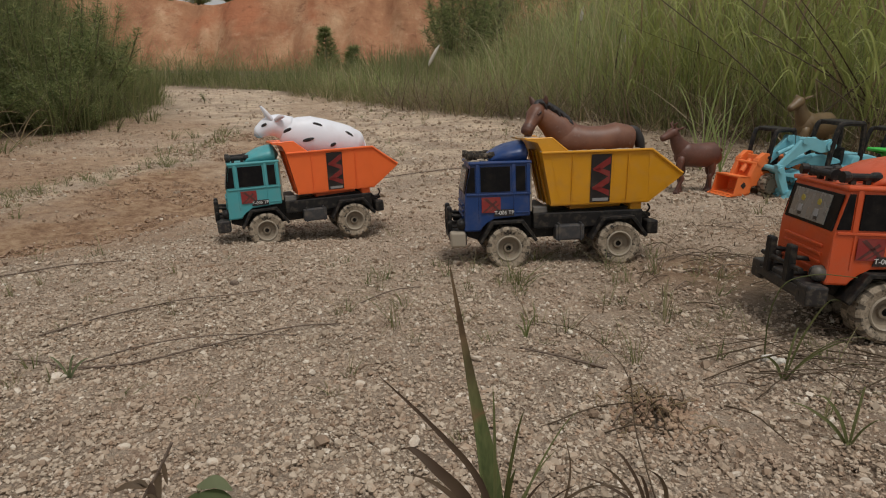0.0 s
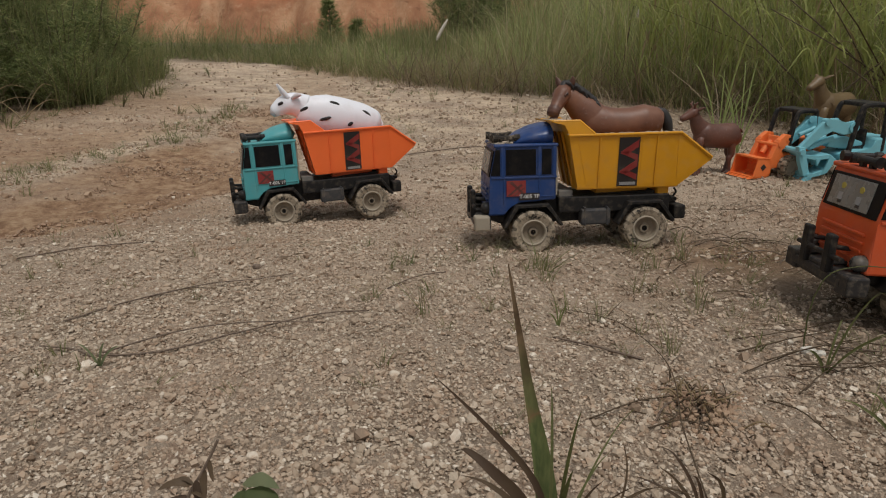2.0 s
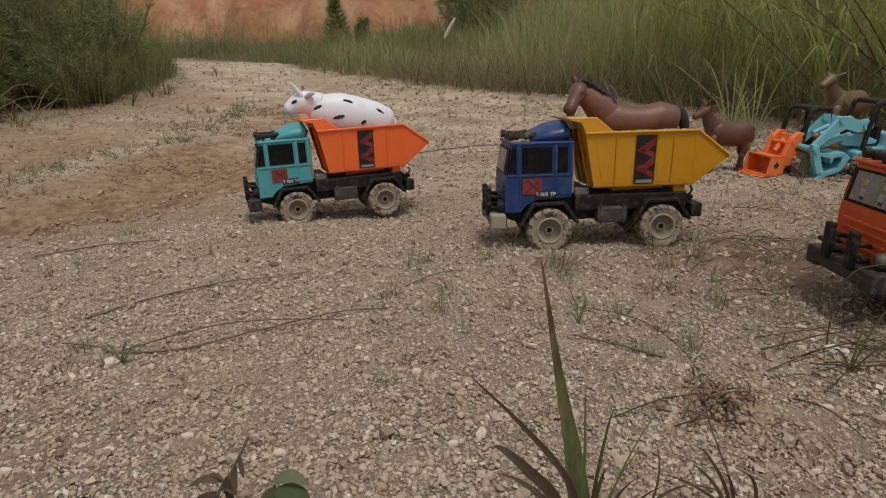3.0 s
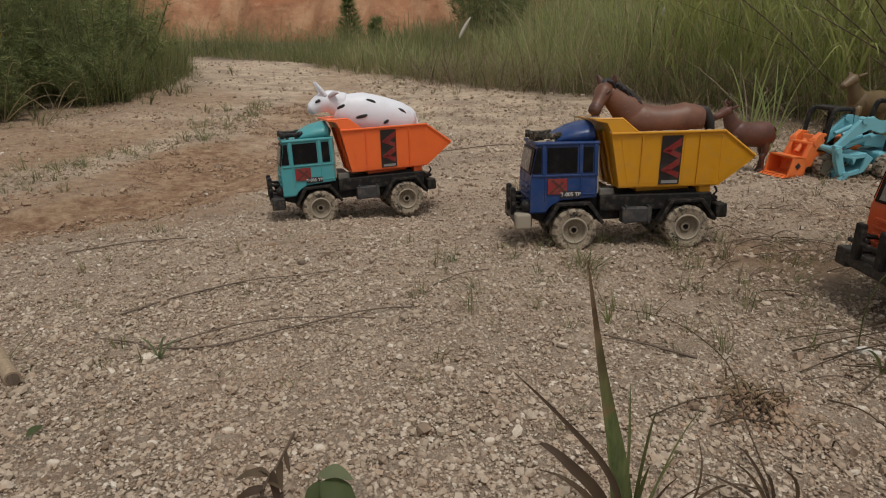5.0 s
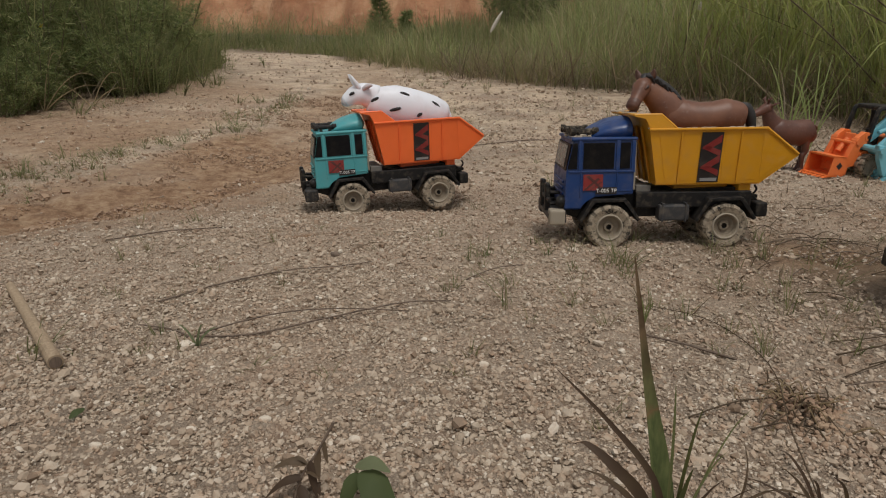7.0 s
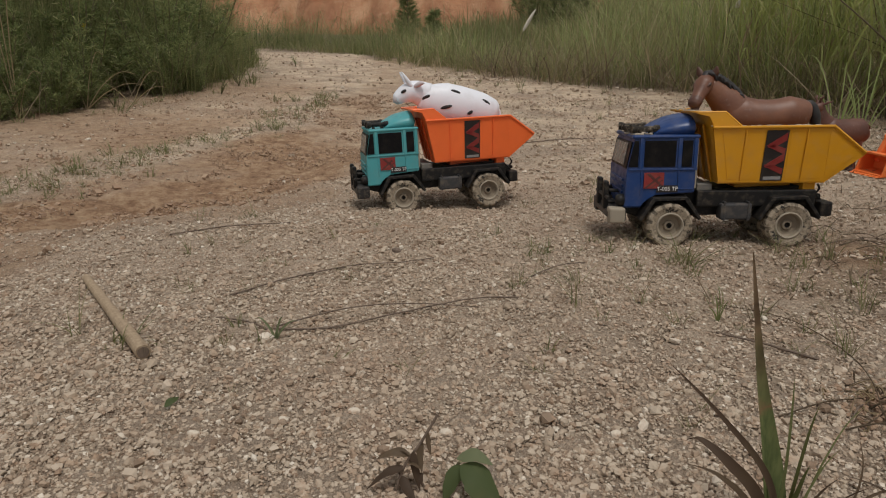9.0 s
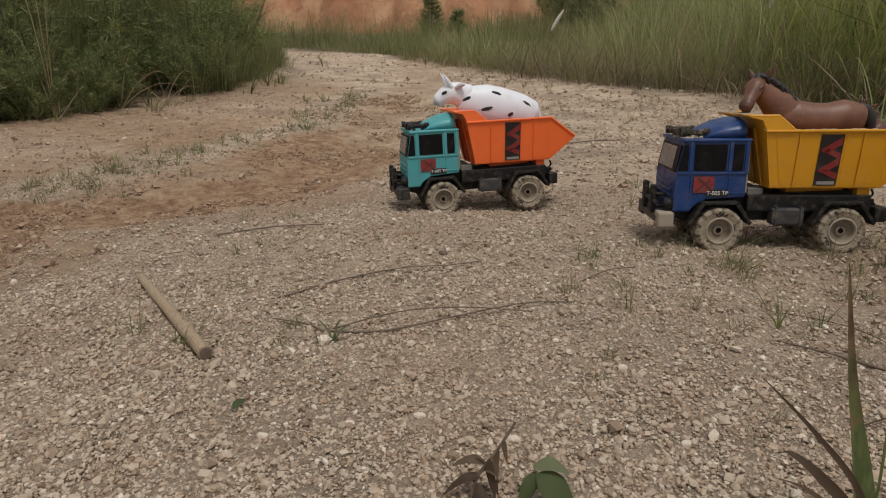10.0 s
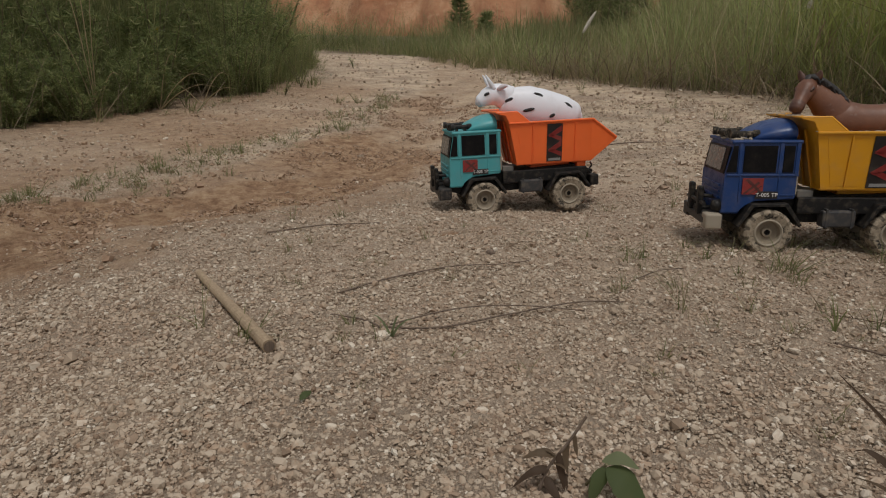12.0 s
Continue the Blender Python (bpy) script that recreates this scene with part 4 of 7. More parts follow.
def horse(name, at, skin, mane, label, crest, patch=False, turn=0.0):
    bm = bmesh.new()
    loft(bm, [(0.131, 0, 0.112, 0.008, 0.010), (0.124, 0, 0.112, 0.019, 0.021), (0.100, 0, 0.109, 0.026, 0.0305), (0.072, 0, 0.106, 0.0255, 0.028), (0.046, 0, 0.106, 0.026, 0.0285), (0.020, 0, 0.108, 0.025, 0.032), (0.000, 0, 0.112, 0.020, 0.027), (-0.010, 0, 0.114, 0.010, 0.015)], 5, 20)
    loft(bm, [(0.016, 0, 0.110, 0.0225, 0.031), (-0.004, 0, 0.130, 0.0185, 0.0270), (-0.020, 0, 0.145, 0.0150, 0.0215), (-0.036, 0, 0.158, 0.0130, 0.0165)], 6, 16)
    body = len(bm.verts)
    # head: broad cheeks, straight nose, dark soft muzzle, lips and nostrils
    loft(bm, [(-0.013, 0, 0.173, 0.010, 0.010), (-0.023, 0, 0.171, 0.0170, 0.0170), (-0.036, 0, 0.163, 0.0200, 0.0200), (-0.050, 0, 0.151, 0.0160, 0.0165), (-0.061, 0, 0.142, 0.0135, 0.0140), (-0.070, 0, 0.135, 0.0138, 0.0132)], 5, 18)
    loft(bm, [(-0.066, 0, 0.1385, 0.0136, 0.0132), (-0.074, 0, 0.1315, 0.0150, 0.0136), (-0.081, 0, 0.1260, 0.0122, 0.0100)], 4, 16, 3)
    loft(bm, [(-0.064, 0, 0.1240, 0.0078, 0.0052), (-0.075, 0, 0.1165, 0.0094, 0.0056), (-0.079, 0, 0.1140, 0.0060, 0.0036)], 4, 12, 3)
    for s in (-1, 1):
        loft(bm, [(-0.022, s * 0.0125, 0.180, 0.0075, 0.0060), (-0.021, s * 0.0175, 0.188, 0.0080, 0.0056), (-0.022, s * 0.0200, 0.195, 0.0050, 0.0040), (-0.024, s * 0.0205, 0.200, 0.0014, 0.0012)], 3, 10, 3)
        loft(bm, [(-0.040, s * 0.0165, 0.1675, 0.0032, 0.0036), (-0.045, s * 0.0160, 0.1645, 0.0034, 0.0040), (-0.050, s * 0.0142, 0.1605, 0.0028, 0.0030)], 3, 8, 3)
        loft(bm, [(-0.0430, s * 0.0190, 0.1655, 0.0014, 0.0020), (-0.0470, s * 0.0182, 0.1635, 0.0014, 0.0018)], 2, 8, 1)
        loft(bm, [(-0.079, s * 0.0108, 0.1300, 0.0016, 0.0020), (-0.082, s * 0.0098, 0.1280, 0.0014, 0.0016)], 2, 6, 1)
    if patch:
        loft(bm, [(-0.026, -0.0125, 0.182, 0.002, 0.004), (-0.030, -0.0128, 0.176, 0.002, 0.004)], 3, 8, 2)
    loft(bm, [(-0.044, 0, 0.174, 0.003, 0.002), (-0.036, 0, 0.180, 0.0062, 0.004), (-0.024, 0, 0.186, 0.0085, crest * 0.7), (-0.014, 0, 0.182, 0.0085, crest * 0.8)], 4, 10, 1)
    bm.verts.ensure_lookup_table()
    spin = Matrix.Translation((-0.039, 0, 0.166)) @ Matrix.Rotation(radians(turn), 4, "Z") @ Matrix.Rotation(radians(-6), 4, "Y") @ Matrix.Scale(0.77, 4) @ Matrix.Translation((0.024, 0, -0.171))
    for v in bm.verts[body:]:
        v.co = spin @ v.co
    # mane in ragged overlapping locks down the neck
    line = bend([(-0.035, 0, 0.178), (-0.022, 0, 0.171), (-0.004, 0, 0.159), (0.016, 0, 0.1415)], 5)
    r = random.Random(31)
    loft(bm, [(p.x, 0, p.z - 0.003, 0.0092 if 0 < i < len(line) - 1 else 0.004, crest * (1.0 if i < len(line) - 2 else 0.5)) for i, p in enumerate(line)], 2, 10, 1)
    for i in range(6 * len(line) - 6):
        p = line[i // 6].lerp(line[i // 6 + 1], (i % 6) / 6)
        h = crest * r.uniform(0.5, 0.95)
        y = r.uniform(-0.0085, 0.004)
        loft(bm, [(p.x - 0.003, y, p.z - 0.001, 0.0032, 0.0034), (p.x + 0.002, y * 1.2, p.z + h * 0.5 - abs(y) * 0.4, 0.0030, 0.0030), (p.x + 0.007, y * 1.35, p.z + h * 0.5 - 0.006 - abs(y), 0.0009, 0.0009)], 3, 6, 1)
    loft(bm, [(0.120, 0, 0.126, 0.006, 0.007), (0.131, 0, 0.123, 0.0085, 0.0085), (0.139, 0, 0.106, 0.0095, 0.0095), (0.142, 0, 0.084, 0.007, 0.007), (0.141, 0, 0.066, 0.002, 0.002)], 4, 10, 1)
    for x, y, l in ((0.010, -0.009, -0.004), (0.016, 0.009, 0.006), (0.102, -0.010, 0.006), (0.110, 0.010, -0.004)):
        leg(bm, x, y, 0.094, 0.0085, 0.006, 0, l, 0.007)
    return tagged(put(name, bm, [skin, mane, PALE, MUZZLE], smooth=True, at=at), label, "toy animal")


def on_bed(at, x=0.0, y=0.0, z=0.1, turn=0.0, scale=1.0, tall=1.0):
    return at @ Matrix.Translation((x, y, z)) @ Matrix.Rotation(radians(turn), 4, "Z") @ Matrix.Diagonal((scale, scale, scale * tall, 1))


horse("toy_horse", on_bed(BLUE_AT, 0.012, 0.006, 0.1015, -3, 1.0), HORSE, MANE, "chestnut toy horse with black mane standing in the yellow bed", 0.0095, turn=48)
horse("toy_horse", on_bed(ORANGE_AT, 0.0, -0.028, 0.1015, 0, 1.02), DUN, MANE, "dun brown toy horse with pale ear patch in the green bed", 0.012, True)


def cow(at):
    bm = bmesh.new()
    trunk = [(0.141, 0, 0.094, 0.010, 0.014), (0.131, 0, 0.098, 0.022, 0.030), (0.110, 0, 0.103, 0.028, 0.0375), (0.085, 0, 0.110, 0.0295, 0.0405), (0.055, 0, 0.116, 0.0305, 0.0445), (0.020, 0, 0.124, 0.030, 0.0455), (-0.010, 0, 0.132, 0.0255, 0.0375), (-0.030, 0, 0.140, 0.019, 0.028)]
    loft(bm, trunk, 5, 20)
    # head, straight-faced with a blunt nose
    loft(bm, [(-0.018, 0, 0.143, 0.020, 0.029), (-0.044, 0, 0.153, 0.0180, 0.0245), (-0.063, 0, 0.151, 0.0165, 0.0205), (-0.076, 0, 0.145, 0.0140, 0.0160), (-0.086, 0, 0.139, 0.0115, 0.0118)], 5, 18)
    loft(bm, [(-0.082, 0, 0.1400, 0.0112, 0.0112), (-0.089, 0, 0.1365, 0.0098, 0.0092)], 3, 14, 2)
    for s in (-1, 1):
        loft(bm, [(-0.054, s * 0.010, 0.166, 0.0062, 0.0062), (-0.062, s * 0.013, 0.178, 0.0050, 0.0050), (-0.068, s * 0.014, 0.188, 0.0030, 0.0030), (-0.073, s * 0.014, 0.196, 0.001, 0.001)], 4, 8)
        loft(bm, [(-0.046, s * 0.015, 0.164, 0.0045, 0.0045), (-0.038, s * 0.021, 0.169, 0.0065, 0.0055), (-0.032, s * 0.026, 0.171, 0.0045, 0.0045), (-0.028, s * 0.030, 0.170, 0.001, 0.001)], 3, 10, 2)
        loft(bm, [(-0.0665, s * 0.0160, 0.1575, 0.0020, 0.0028), (-0.0720, s * 0.0150, 0.1555, 0.0022, 0.0032), (-0.0760, s * 0.0135, 0.1530, 0.0016, 0.0022)], 3, 8, 1)
        loft(bm, [(-0.088, s * 0.0070, 0.1400, 0.0014, 0.0014), (-0.090, s * 0.0062, 0.1390, 0.0010, 0.0010)], 2, 6, 1)
        for x, z, r, t in ((-0.024, 0.141, 0.0085, 0.45), (0.018, 0.118, 0.0125, 0.18), (0.042, 0.149, 0.0100, -0.38), (0.110, 0.123, 0.0085, -0.75), (0.071, 0.103, 0.0060, 0.5)):
            pts = []
            for k in (-1, -0.8, -0.4, 0, 0.4, 0.8, 1):
                px, pz = x + k * r, z + k * r * t
                xs = [q[0] for q in trunk[::-1]]
                zc, w, h = (float(np.interp(px, xs, [q[i] for q in trunk[::-1]])) for i in (2, 3, 4))
                pts.append((px, s * (w * math.sqrt(max(0.05, 1 - ((pz - zc) / h) ** 2)) + 0.0002), pz, 0.0012, 0.0006 + 0.0032 * math.sqrt(1 - k * k)))
            loft(bm, pts, 2, 10, 1)
    tube(bm, bend([(0.136, 0, 0.110), (0.146, 0, 0.104), (0.149, 0, 0.084), (0.148, 0, 0.05)], 3), 0.003, 6)
    for x, y in ((0.005, -0.012), (0.010, 0.012), (0.108, -0.012), (0.114, 0.012)):
        leg(bm, x, y, 0.080, 0.010, 0.008, 0, 0.0, 0.007)
    tagged(put("toy_cow", bm, [COWSKIN, MANE, PINK], smooth=True, at=at), "white toy cow with black spots standing in the orange bed", "toy animal")


cow(on_bed(TEAL_AT, 0.0, 0.0, 0.1015))


def grey_beast(at):
    bm = bmesh.new()
    loft(bm, [(0.16, 0, 0.095, 0.014, 0.022), (0.145, 0, 0.098, 0.024, 0.034), (0.11, 0, 0.102, 0.027, 0.040), (0.07, 0, 0.106, 0.027, 0.042), (0.035, 0, 0.110, 0.024, 0.036), (0.012, 0, 0.108, 0.018, 0.026)], 4, 18)
    loft(bm, [(0.024, 0, 0.112, 0.020, 0.028), (0.002, 0, 0.110, 0.018, 0.024), (-0.018, 0, 0.096, 0.013, 0.016), (-0.032, 0, 0.084, 0.010, 0.011)], 4, 14)
    for s in (-1, 1):
        loft(bm, [(0.006, s * 0.014, 0.128, 0.005, 0.004), (0.010, s * 0.018, 0.138, 0.003, 0.002)], 3, 8)
    for x, y in ((0.03, -0.014), (0.035, 0.014), (0.13, -0.014), (0.135, 0.014)):
        leg(bm, x, y, 0.08, 0.011, 0.01, 0, 0.0, 0.007)
    tagged(put("toy_animal", bm, [GREYSKIN], smooth=True, at=at), "plain grey toy animal beside the horse in the green bed", "toy animal")


grey_beast(on_bed(ORANGE_AT, 0.01, 0.034, 0.1015))


def deer(name, at, skin, label, antlers=True):
    bm = bmesh.new()
    loft(bm, [(0.120, 0, 0.098, 0.012, 0.016), (0.112, 0, 0.095, 0.022, 0.028), (0.088, 0, 0.092, 0.025, 0.031), (0.055, 0, 0.092, 0.024, 0.029), (0.025, 0, 0.096, 0.023, 0.030), (0.008, 0, 0.100, 0.015, 0.022)], 4, 14)
    loft(bm, [(0.022, 0, 0.104, 0.017, 0.026), (0.008, 0, 0.118, 0.013, 0.020), (-0.002, 0, 0.134, 0.011, 0.015), (-0.008, 0, 0.146, 0.009, 0.012)], 4, 12)
    loft(bm, [(0.000, 0, 0.150, 0.009, 0.010), (-0.010, 0, 0.148, 0.0125, 0.0135), (-0.024, 0, 0.141, 0.0095, 0.010), (-0.040, 0, 0.134, 0.0068, 0.0072)], 4, 12)
    for s in (-1, 1):
        loft(bm, [(-0.003, s * 0.008, 0.155, 0.004, 0.002), (0.002, s * 0.015, 0.160, 0.0045, 0.002), (0.007, s * 0.021, 0.163, 0.001, 0.001)], 3, 8)
        if antlers:
            tube(bm, bend([(-0.010, s * 0.004, 0.158), (-0.012, s * 0.008, 0.167), (-0.008, s * 0.011, 0.174)], 3), [0.003, 0.0028, 0.0026, 0.0024, 0.0022, 0.002, 0.001], 6)
            tube(bm, [(-0.012, s * 0.008, 0.165), (-0.017, s * 0.009, 0.171)], [0.0024, 0.001], 6)
    loft(bm, [(0.116, 0, 0.108, 0.004, 0.004), (0.126, 0, 0.105, 0.004, 0.003), (0.131, 0, 0.098, 0.001, 0.001)], 3, 8)
    for x, y, l in ((0.014, -0.010, -0.014), (0.026, 0.010, 0.010), (0.096, -0.010, 0.010), (0.108, 0.010, -0.006)):
        leg(bm, x, y, 0.092, 0.0082, 0.005, 0, l)
    return tagged(put(name, bm, [skin], smooth=True, at=at), label, "toy animal")


deer("toy_deer", Matrix.Translation((0.602, 1.78, hz(0.66, 1.79))) @ Matrix.Rotation(radians(14), 4, "Z") @ Matrix.Scale(1.1, 4), DEERSKIN, "red-brown toy deer standing on the gravel")
deer("toy_deer", Matrix.Translation((1.165, 2.25, hz(1.16, 2.25))) @ Matrix.Rotation(radians(28), 4, "Z") @ Matrix.Scale(1.46, 4), TAN, "olive-tan toy deer half hidden at the edge of the grass", False)


# ---- toy diggers: working end towards -x ----
def cage(root, x0, x1, w, z0, z1):
    """A rounded roll cage with a solid roof."""
    for s in (-1, 1):
        bm = bmesh.new()
        tube(bm, bend([(x0 - 0.012, s * w, z0), (x0 - 0.006, s * w, (z0 + z1) / 2), (x0 + 0.004, s * w, z1 - 0.008), (x0 + 0.016, s * w, z1), (x1 - 0.014, s * w, z1), (x1, s * w, z1 - 0.010), (x1 + 0.003, s * w, z0)], 4), 0.0058, 8)
        part("cage_bar", bm, BLACK, root, "black roll cage bar")
    bm = bmesh.new()
    box(bm, x0 + 0.008, x1 - 0.006, -w - 0.002, w + 0.002, z1 - 0.004, z1 + 0.006, 0.003)
    part("cage_roof", bm, BLACK, root, "black cage roof")


def wheels_small(root, xs, w, r):
    for x in xs:
        for s in (-1, 1):
            bm = bmesh.new()
            lugged(bm, r, 0.012, r * 0.55, 10, 0.07)
            t = part("tyre", bm, [TYRE, RUBBER], root, at=Matrix.Translation((x, s * w, r)))
            bm = bmesh.new()
            lathe(bm, [(r * 0.57, -0.009), (r * 0.57, 0.0115), (r * 0.3, 0.008), (r * 0.2, 0.0125)], 16)
            part("rim", bm, CREAM, t)


def digger_body(root, mat, length=0.15):
    bm = bmesh.new()
    prism(bm, [(0.0, 0.030), (0.0, 0.058), (0.035, 0.066), (0.075, 0.066), (0.085, 0.092), (0.12, 0.096), (length, 0.088), (length + 0.004, 0.034), (0.10, 0.026)], -0.038, 0.038, 0.004)
    part("body", bm, mat, root)
    bm = bmesh.new()
    box(bm, 0.04, 0.072, -0.018, 0.018, 0.064, 0.074, 0.003)
    box(bm, 0.066, 0.075, -0.018, 0.018, 0.070, 0.110, 0.003)
    part("seat", bm, BLACK, root, "black driver's seat")
    bm = bmesh.new()
    tube(bm, [(0.018, 0, 0.064), (0.026, 0, 0.092)], 0.0025, 6)
    tube(bm, [(0.0245, 0, 0.090), (0.0265, 0, 0.094)], 0.012, 14)
    part("steering_wheel", bm, BLACK, root)
    wheels_small(root, (0.018, 0.115), 0.046, 0.028)
    cage(root, 0.03, 0.10, 0.034, 0.062, 0.166)


def loader(at, mat):
    root = tagged(new("toy_front_loader"), "toy front loader with orange bucket and black roll cage", "toy loader")
    root.matrix_basis = at
    digger_body(root, mat)
    for s in (-1, 1):
        bm = bmesh.new()
        prism(bm, [(0.022, 0.080), (0.030, 0.094), (0.024, 0.107), (0.004, 0.110), (-0.016, 0.096), (-0.037, 0.050), (-0.040, 0.026), (-0.028, 0.022), (-0.016, 0.044), (-0.002, 0.074)], s * 0.030 - 0.007, s * 0.030 + 0.007, 0.0018)
        tube(bm, [(0.016, s * 0.030 - 0.008, 0.097), (0.016, s * 0.030 + 0.008, 0.097)], 0.010, 14)
        tube(bm, [(-0.012, s * 0.030 - 0.009, 0.086), (-0.012, s * 0.030 + 0.009, 0.086)], 0.0085, 12)
        part("lift_arm", bm, mat, root)
        bm = bmesh.new()
        tube(bm, [(0.016, s * 0.030 - 0.0088, 0.097), (0.016, s * 0.030 + 0.0088, 0.097)], 0.004, 10)
        part("pivot_pin", bm, BLACK, root)
    bm = bmesh.new()
    tube(bm, [(-0.032, 0, 0.058), (-0.006, 0, 0.088)], 0.007, 10)
    prism(bm, [(-0.030, 0.020), (0.004, 0.024), (0.010, 0.060), (-0.014, 0.072)], -0.034, 0.034, 0.003)
    tube(bm, [(-0.018, -0.036, 0.082), (-0.018, 0.036, 0.082)], 0.005, 10)
    prism(bm, [(-0.010, 0.060), (0.02, 0.060), (0.02, 0.098), (-0.002, 0.104)], -0.016, 0.016, 0.003)
    part("tilt_ram", bm, mat, root)
    bm = bmesh.new()
    w, t = 0.040, 0.004
    for y in (-w, w - t):
        prism(bm, [(-0.112, 0.002), (-0.100, 0.053), (-0.062, 0.050), (-0.052, 0.030), (-0.056, 0.006), (-0.068, 0.001)], y, y + t, 0.001)
    for (x0, z0), (x1, z1) in zip([(-0.100, 0.053), (-0.062, 0.050), (-0.052, 0.030), (-0.056, 0.006), (-0.068, 0.001)], [(-0.062, 0.050), (-0.052, 0.030), (-0.056, 0.006), (-0.068, 0.001), (-0.116, 0.001)]):
        d = Vector((x1 - x0, 0, z1 - z0)).normalized()
        nx, nz = -d.z * t, d.x * t
        prism(bm, [(x0, z0), (x1, z1), (x1 - nx, z1 - nz), (x0 - nx, z0 - nz)], -w, w)
    for k in range(6):
        y = -w + 0.006 + k * (2 * w - 0.012) / 5
        prism(bm, [(-0.128, 0.0), (-0.112, 0.0), (-0.112, 0.004)], y - 0.005, y + 0.005)
    for v in bm.verts:
        v.co.x += 0.020
    bucket = part("bucket", bm, mat, root, "toothed orange bucket")
    bm = bmesh.new()
    tube(bm, [(-0.062, -w - 0.0012, 0.028), (-0.062, -w + 0.001, 0.028)], 0.009, 4)
    part("badge", bm, INK, bucket, "small dark square badge")
    return root


def grapple_digger(at, mat):
    root = tagged(new("toy_grapple_digger"), "toy digger with pale teal grapple arm and black roll cage", "toy digger")
    root.matrix_basis = at
    digger_body(root, mat)
    for s in (-1, 1):
        bm = bmesh.new()
        y = s * 0.026
        prism(bm, [(0.030, 0.104), (0.036, 0.118), (0.026, 0.132), (0.006, 0.126), (-0.034, 0.138), (-0.056, 0.130), (-0.112, 0.070), (-0.102, 0.060), (-0.060, 0.098), (-0.030, 0.112), (0.0, 0.100)], y - 0.005, y + 0.005, 0.0018)
        tube(bm, [(0.022, y - 0.009, 0.117), (0.022, y + 0.009, 0.117)], 0.012, 14)
        tube(bm, [(-0.106, y - 0.008, 0.066), (-0.106, y + 0.008, 0.066)], 0.009, 12)
        tube(bm, [(-0.046, y - 0.008, 0.130), (-0.046, y + 0.008, 0.130)], 0.008, 12)
        part("boom", bm, mat, root)
        bm = bmesh.new()
        tube(bm, [(0.022, y - 0.010, 0.117), (0.022, y + 0.010, 0.117)], 0.005, 10)
        part("pivot_pin", bm, BLACK, root)
    bm = bmesh.new()
    for y in (-0.034, 0.034):
        prism(bm, [(-0.118, 0.078), (-0.100, 0.076), (-0.086, 0.030), (-0.072, 0.008), (-0.078, 0.0), (-0.094, 0.012), (-0.108, 0.044)], y - 0.006, y + 0.006, 0.002)
    for z, x in ((0.066, -0.108), (0.012, -0.080)):
        tube(bm, [(x, -0.046, z), (x, 0.046, z)], 0.007, 10)
    for k in range(5):
        y = -0.04 + 0.02 * k
        prism(bm, [(-0.086, 0.010), (-0.074, 0.004), (-0.094, 0.0)], y - 0.006, y + 0.006)
    part("lower_jaw", bm, mat, root)
    bm = bmesh.new()
    prism(bm, [(-0.100, 0.060), (-0.060, 0.053), (-0.030, 0.059), (-0.010, 0.046), (-0.016, 0.039), (-0.032, 0.050), (-0.060, 0.044), (-0.094, 0.051)], -0.036, 0.036, 0.0015)
    prism(bm, [(-0.076, 0.003), (-0.034, 0.012), (-0.010, 0.044), (-0.017, 0.047), (-0.038, 0.021), (-0.078, 0.011)], -0.036, 0.036, 0.0015)
    for k in range(6):
        y = -0.033 + 0.0132 * k
        prism(bm, [(-0.066, 0.050), (-0.052, 0.050), (-0.058, 0.032)], y - 0.004, y + 0.004, 0.0008)
    for y in (-0.036, 0.036):
        prism(bm, [(-0.030, 0.056), (-0.012, 0.047), (-0.030, 0.016), (-0.044, 0.012), (-0.036, 0.030)], y - 0.002, y + 0.002, 0.0006)
    part("upper_jaw", bm, mat, root)
    bm = bmesh.new()
    prism(bm, [(-0.024, 0.084), (0.020, 0.096), (0.066, 0.082), (0.070, 0.074), (0.02, 0.066), (-0.024, 0.072)], -0.018, 0.018, 0.003)
    for y in (-0.012, 0.012):
        tube(bm, [(-0.070, y, 0.070), (-0.010, y, 0.090)], 0.006, 10)
        tube(bm, [(-0.080, y, 0.096), (-0.040, y, 0.112)], 0.005, 10)
    part("arm_ram", bm, mat, root)
    return root


LOADER_ORANGE = plastic("loader_orange_plastic", (0.88, 0.20, 0.045), 0.45, 0.12)
DIGGER_TEAL = plastic("digger_teal_plastic", (0.18, 0.48, 0.56), 0.5, 0.10)
loader(Matrix.Translation((0.812, 1.785, hz(0.80, 1.78))) @ Matrix.Rotation(radians(22), 4, "Z"), LOADER_ORANGE)
grapple_digger(Matrix.Translation((0.958, 1.77, hz(0.95, 1.77))) @ Matrix.Rotation(radians(12), 4, "Z") @ Matrix.Scale(1.13, 4), DIGGER_TEAL)
third = tagged(new("toy_digger"), "toy digger with black roll cage beside the grass", "toy digger")
third.matrix_basis = Matrix.Translation((1.14, 1.84, hz(1.14, 1.84))) @ Matrix.Rotation(radians(5), 4, "Z")
digger_body(third, plastic("digger_yellow_plastic", (0.6, 0.33, 0.02), 0.45, 0.15))


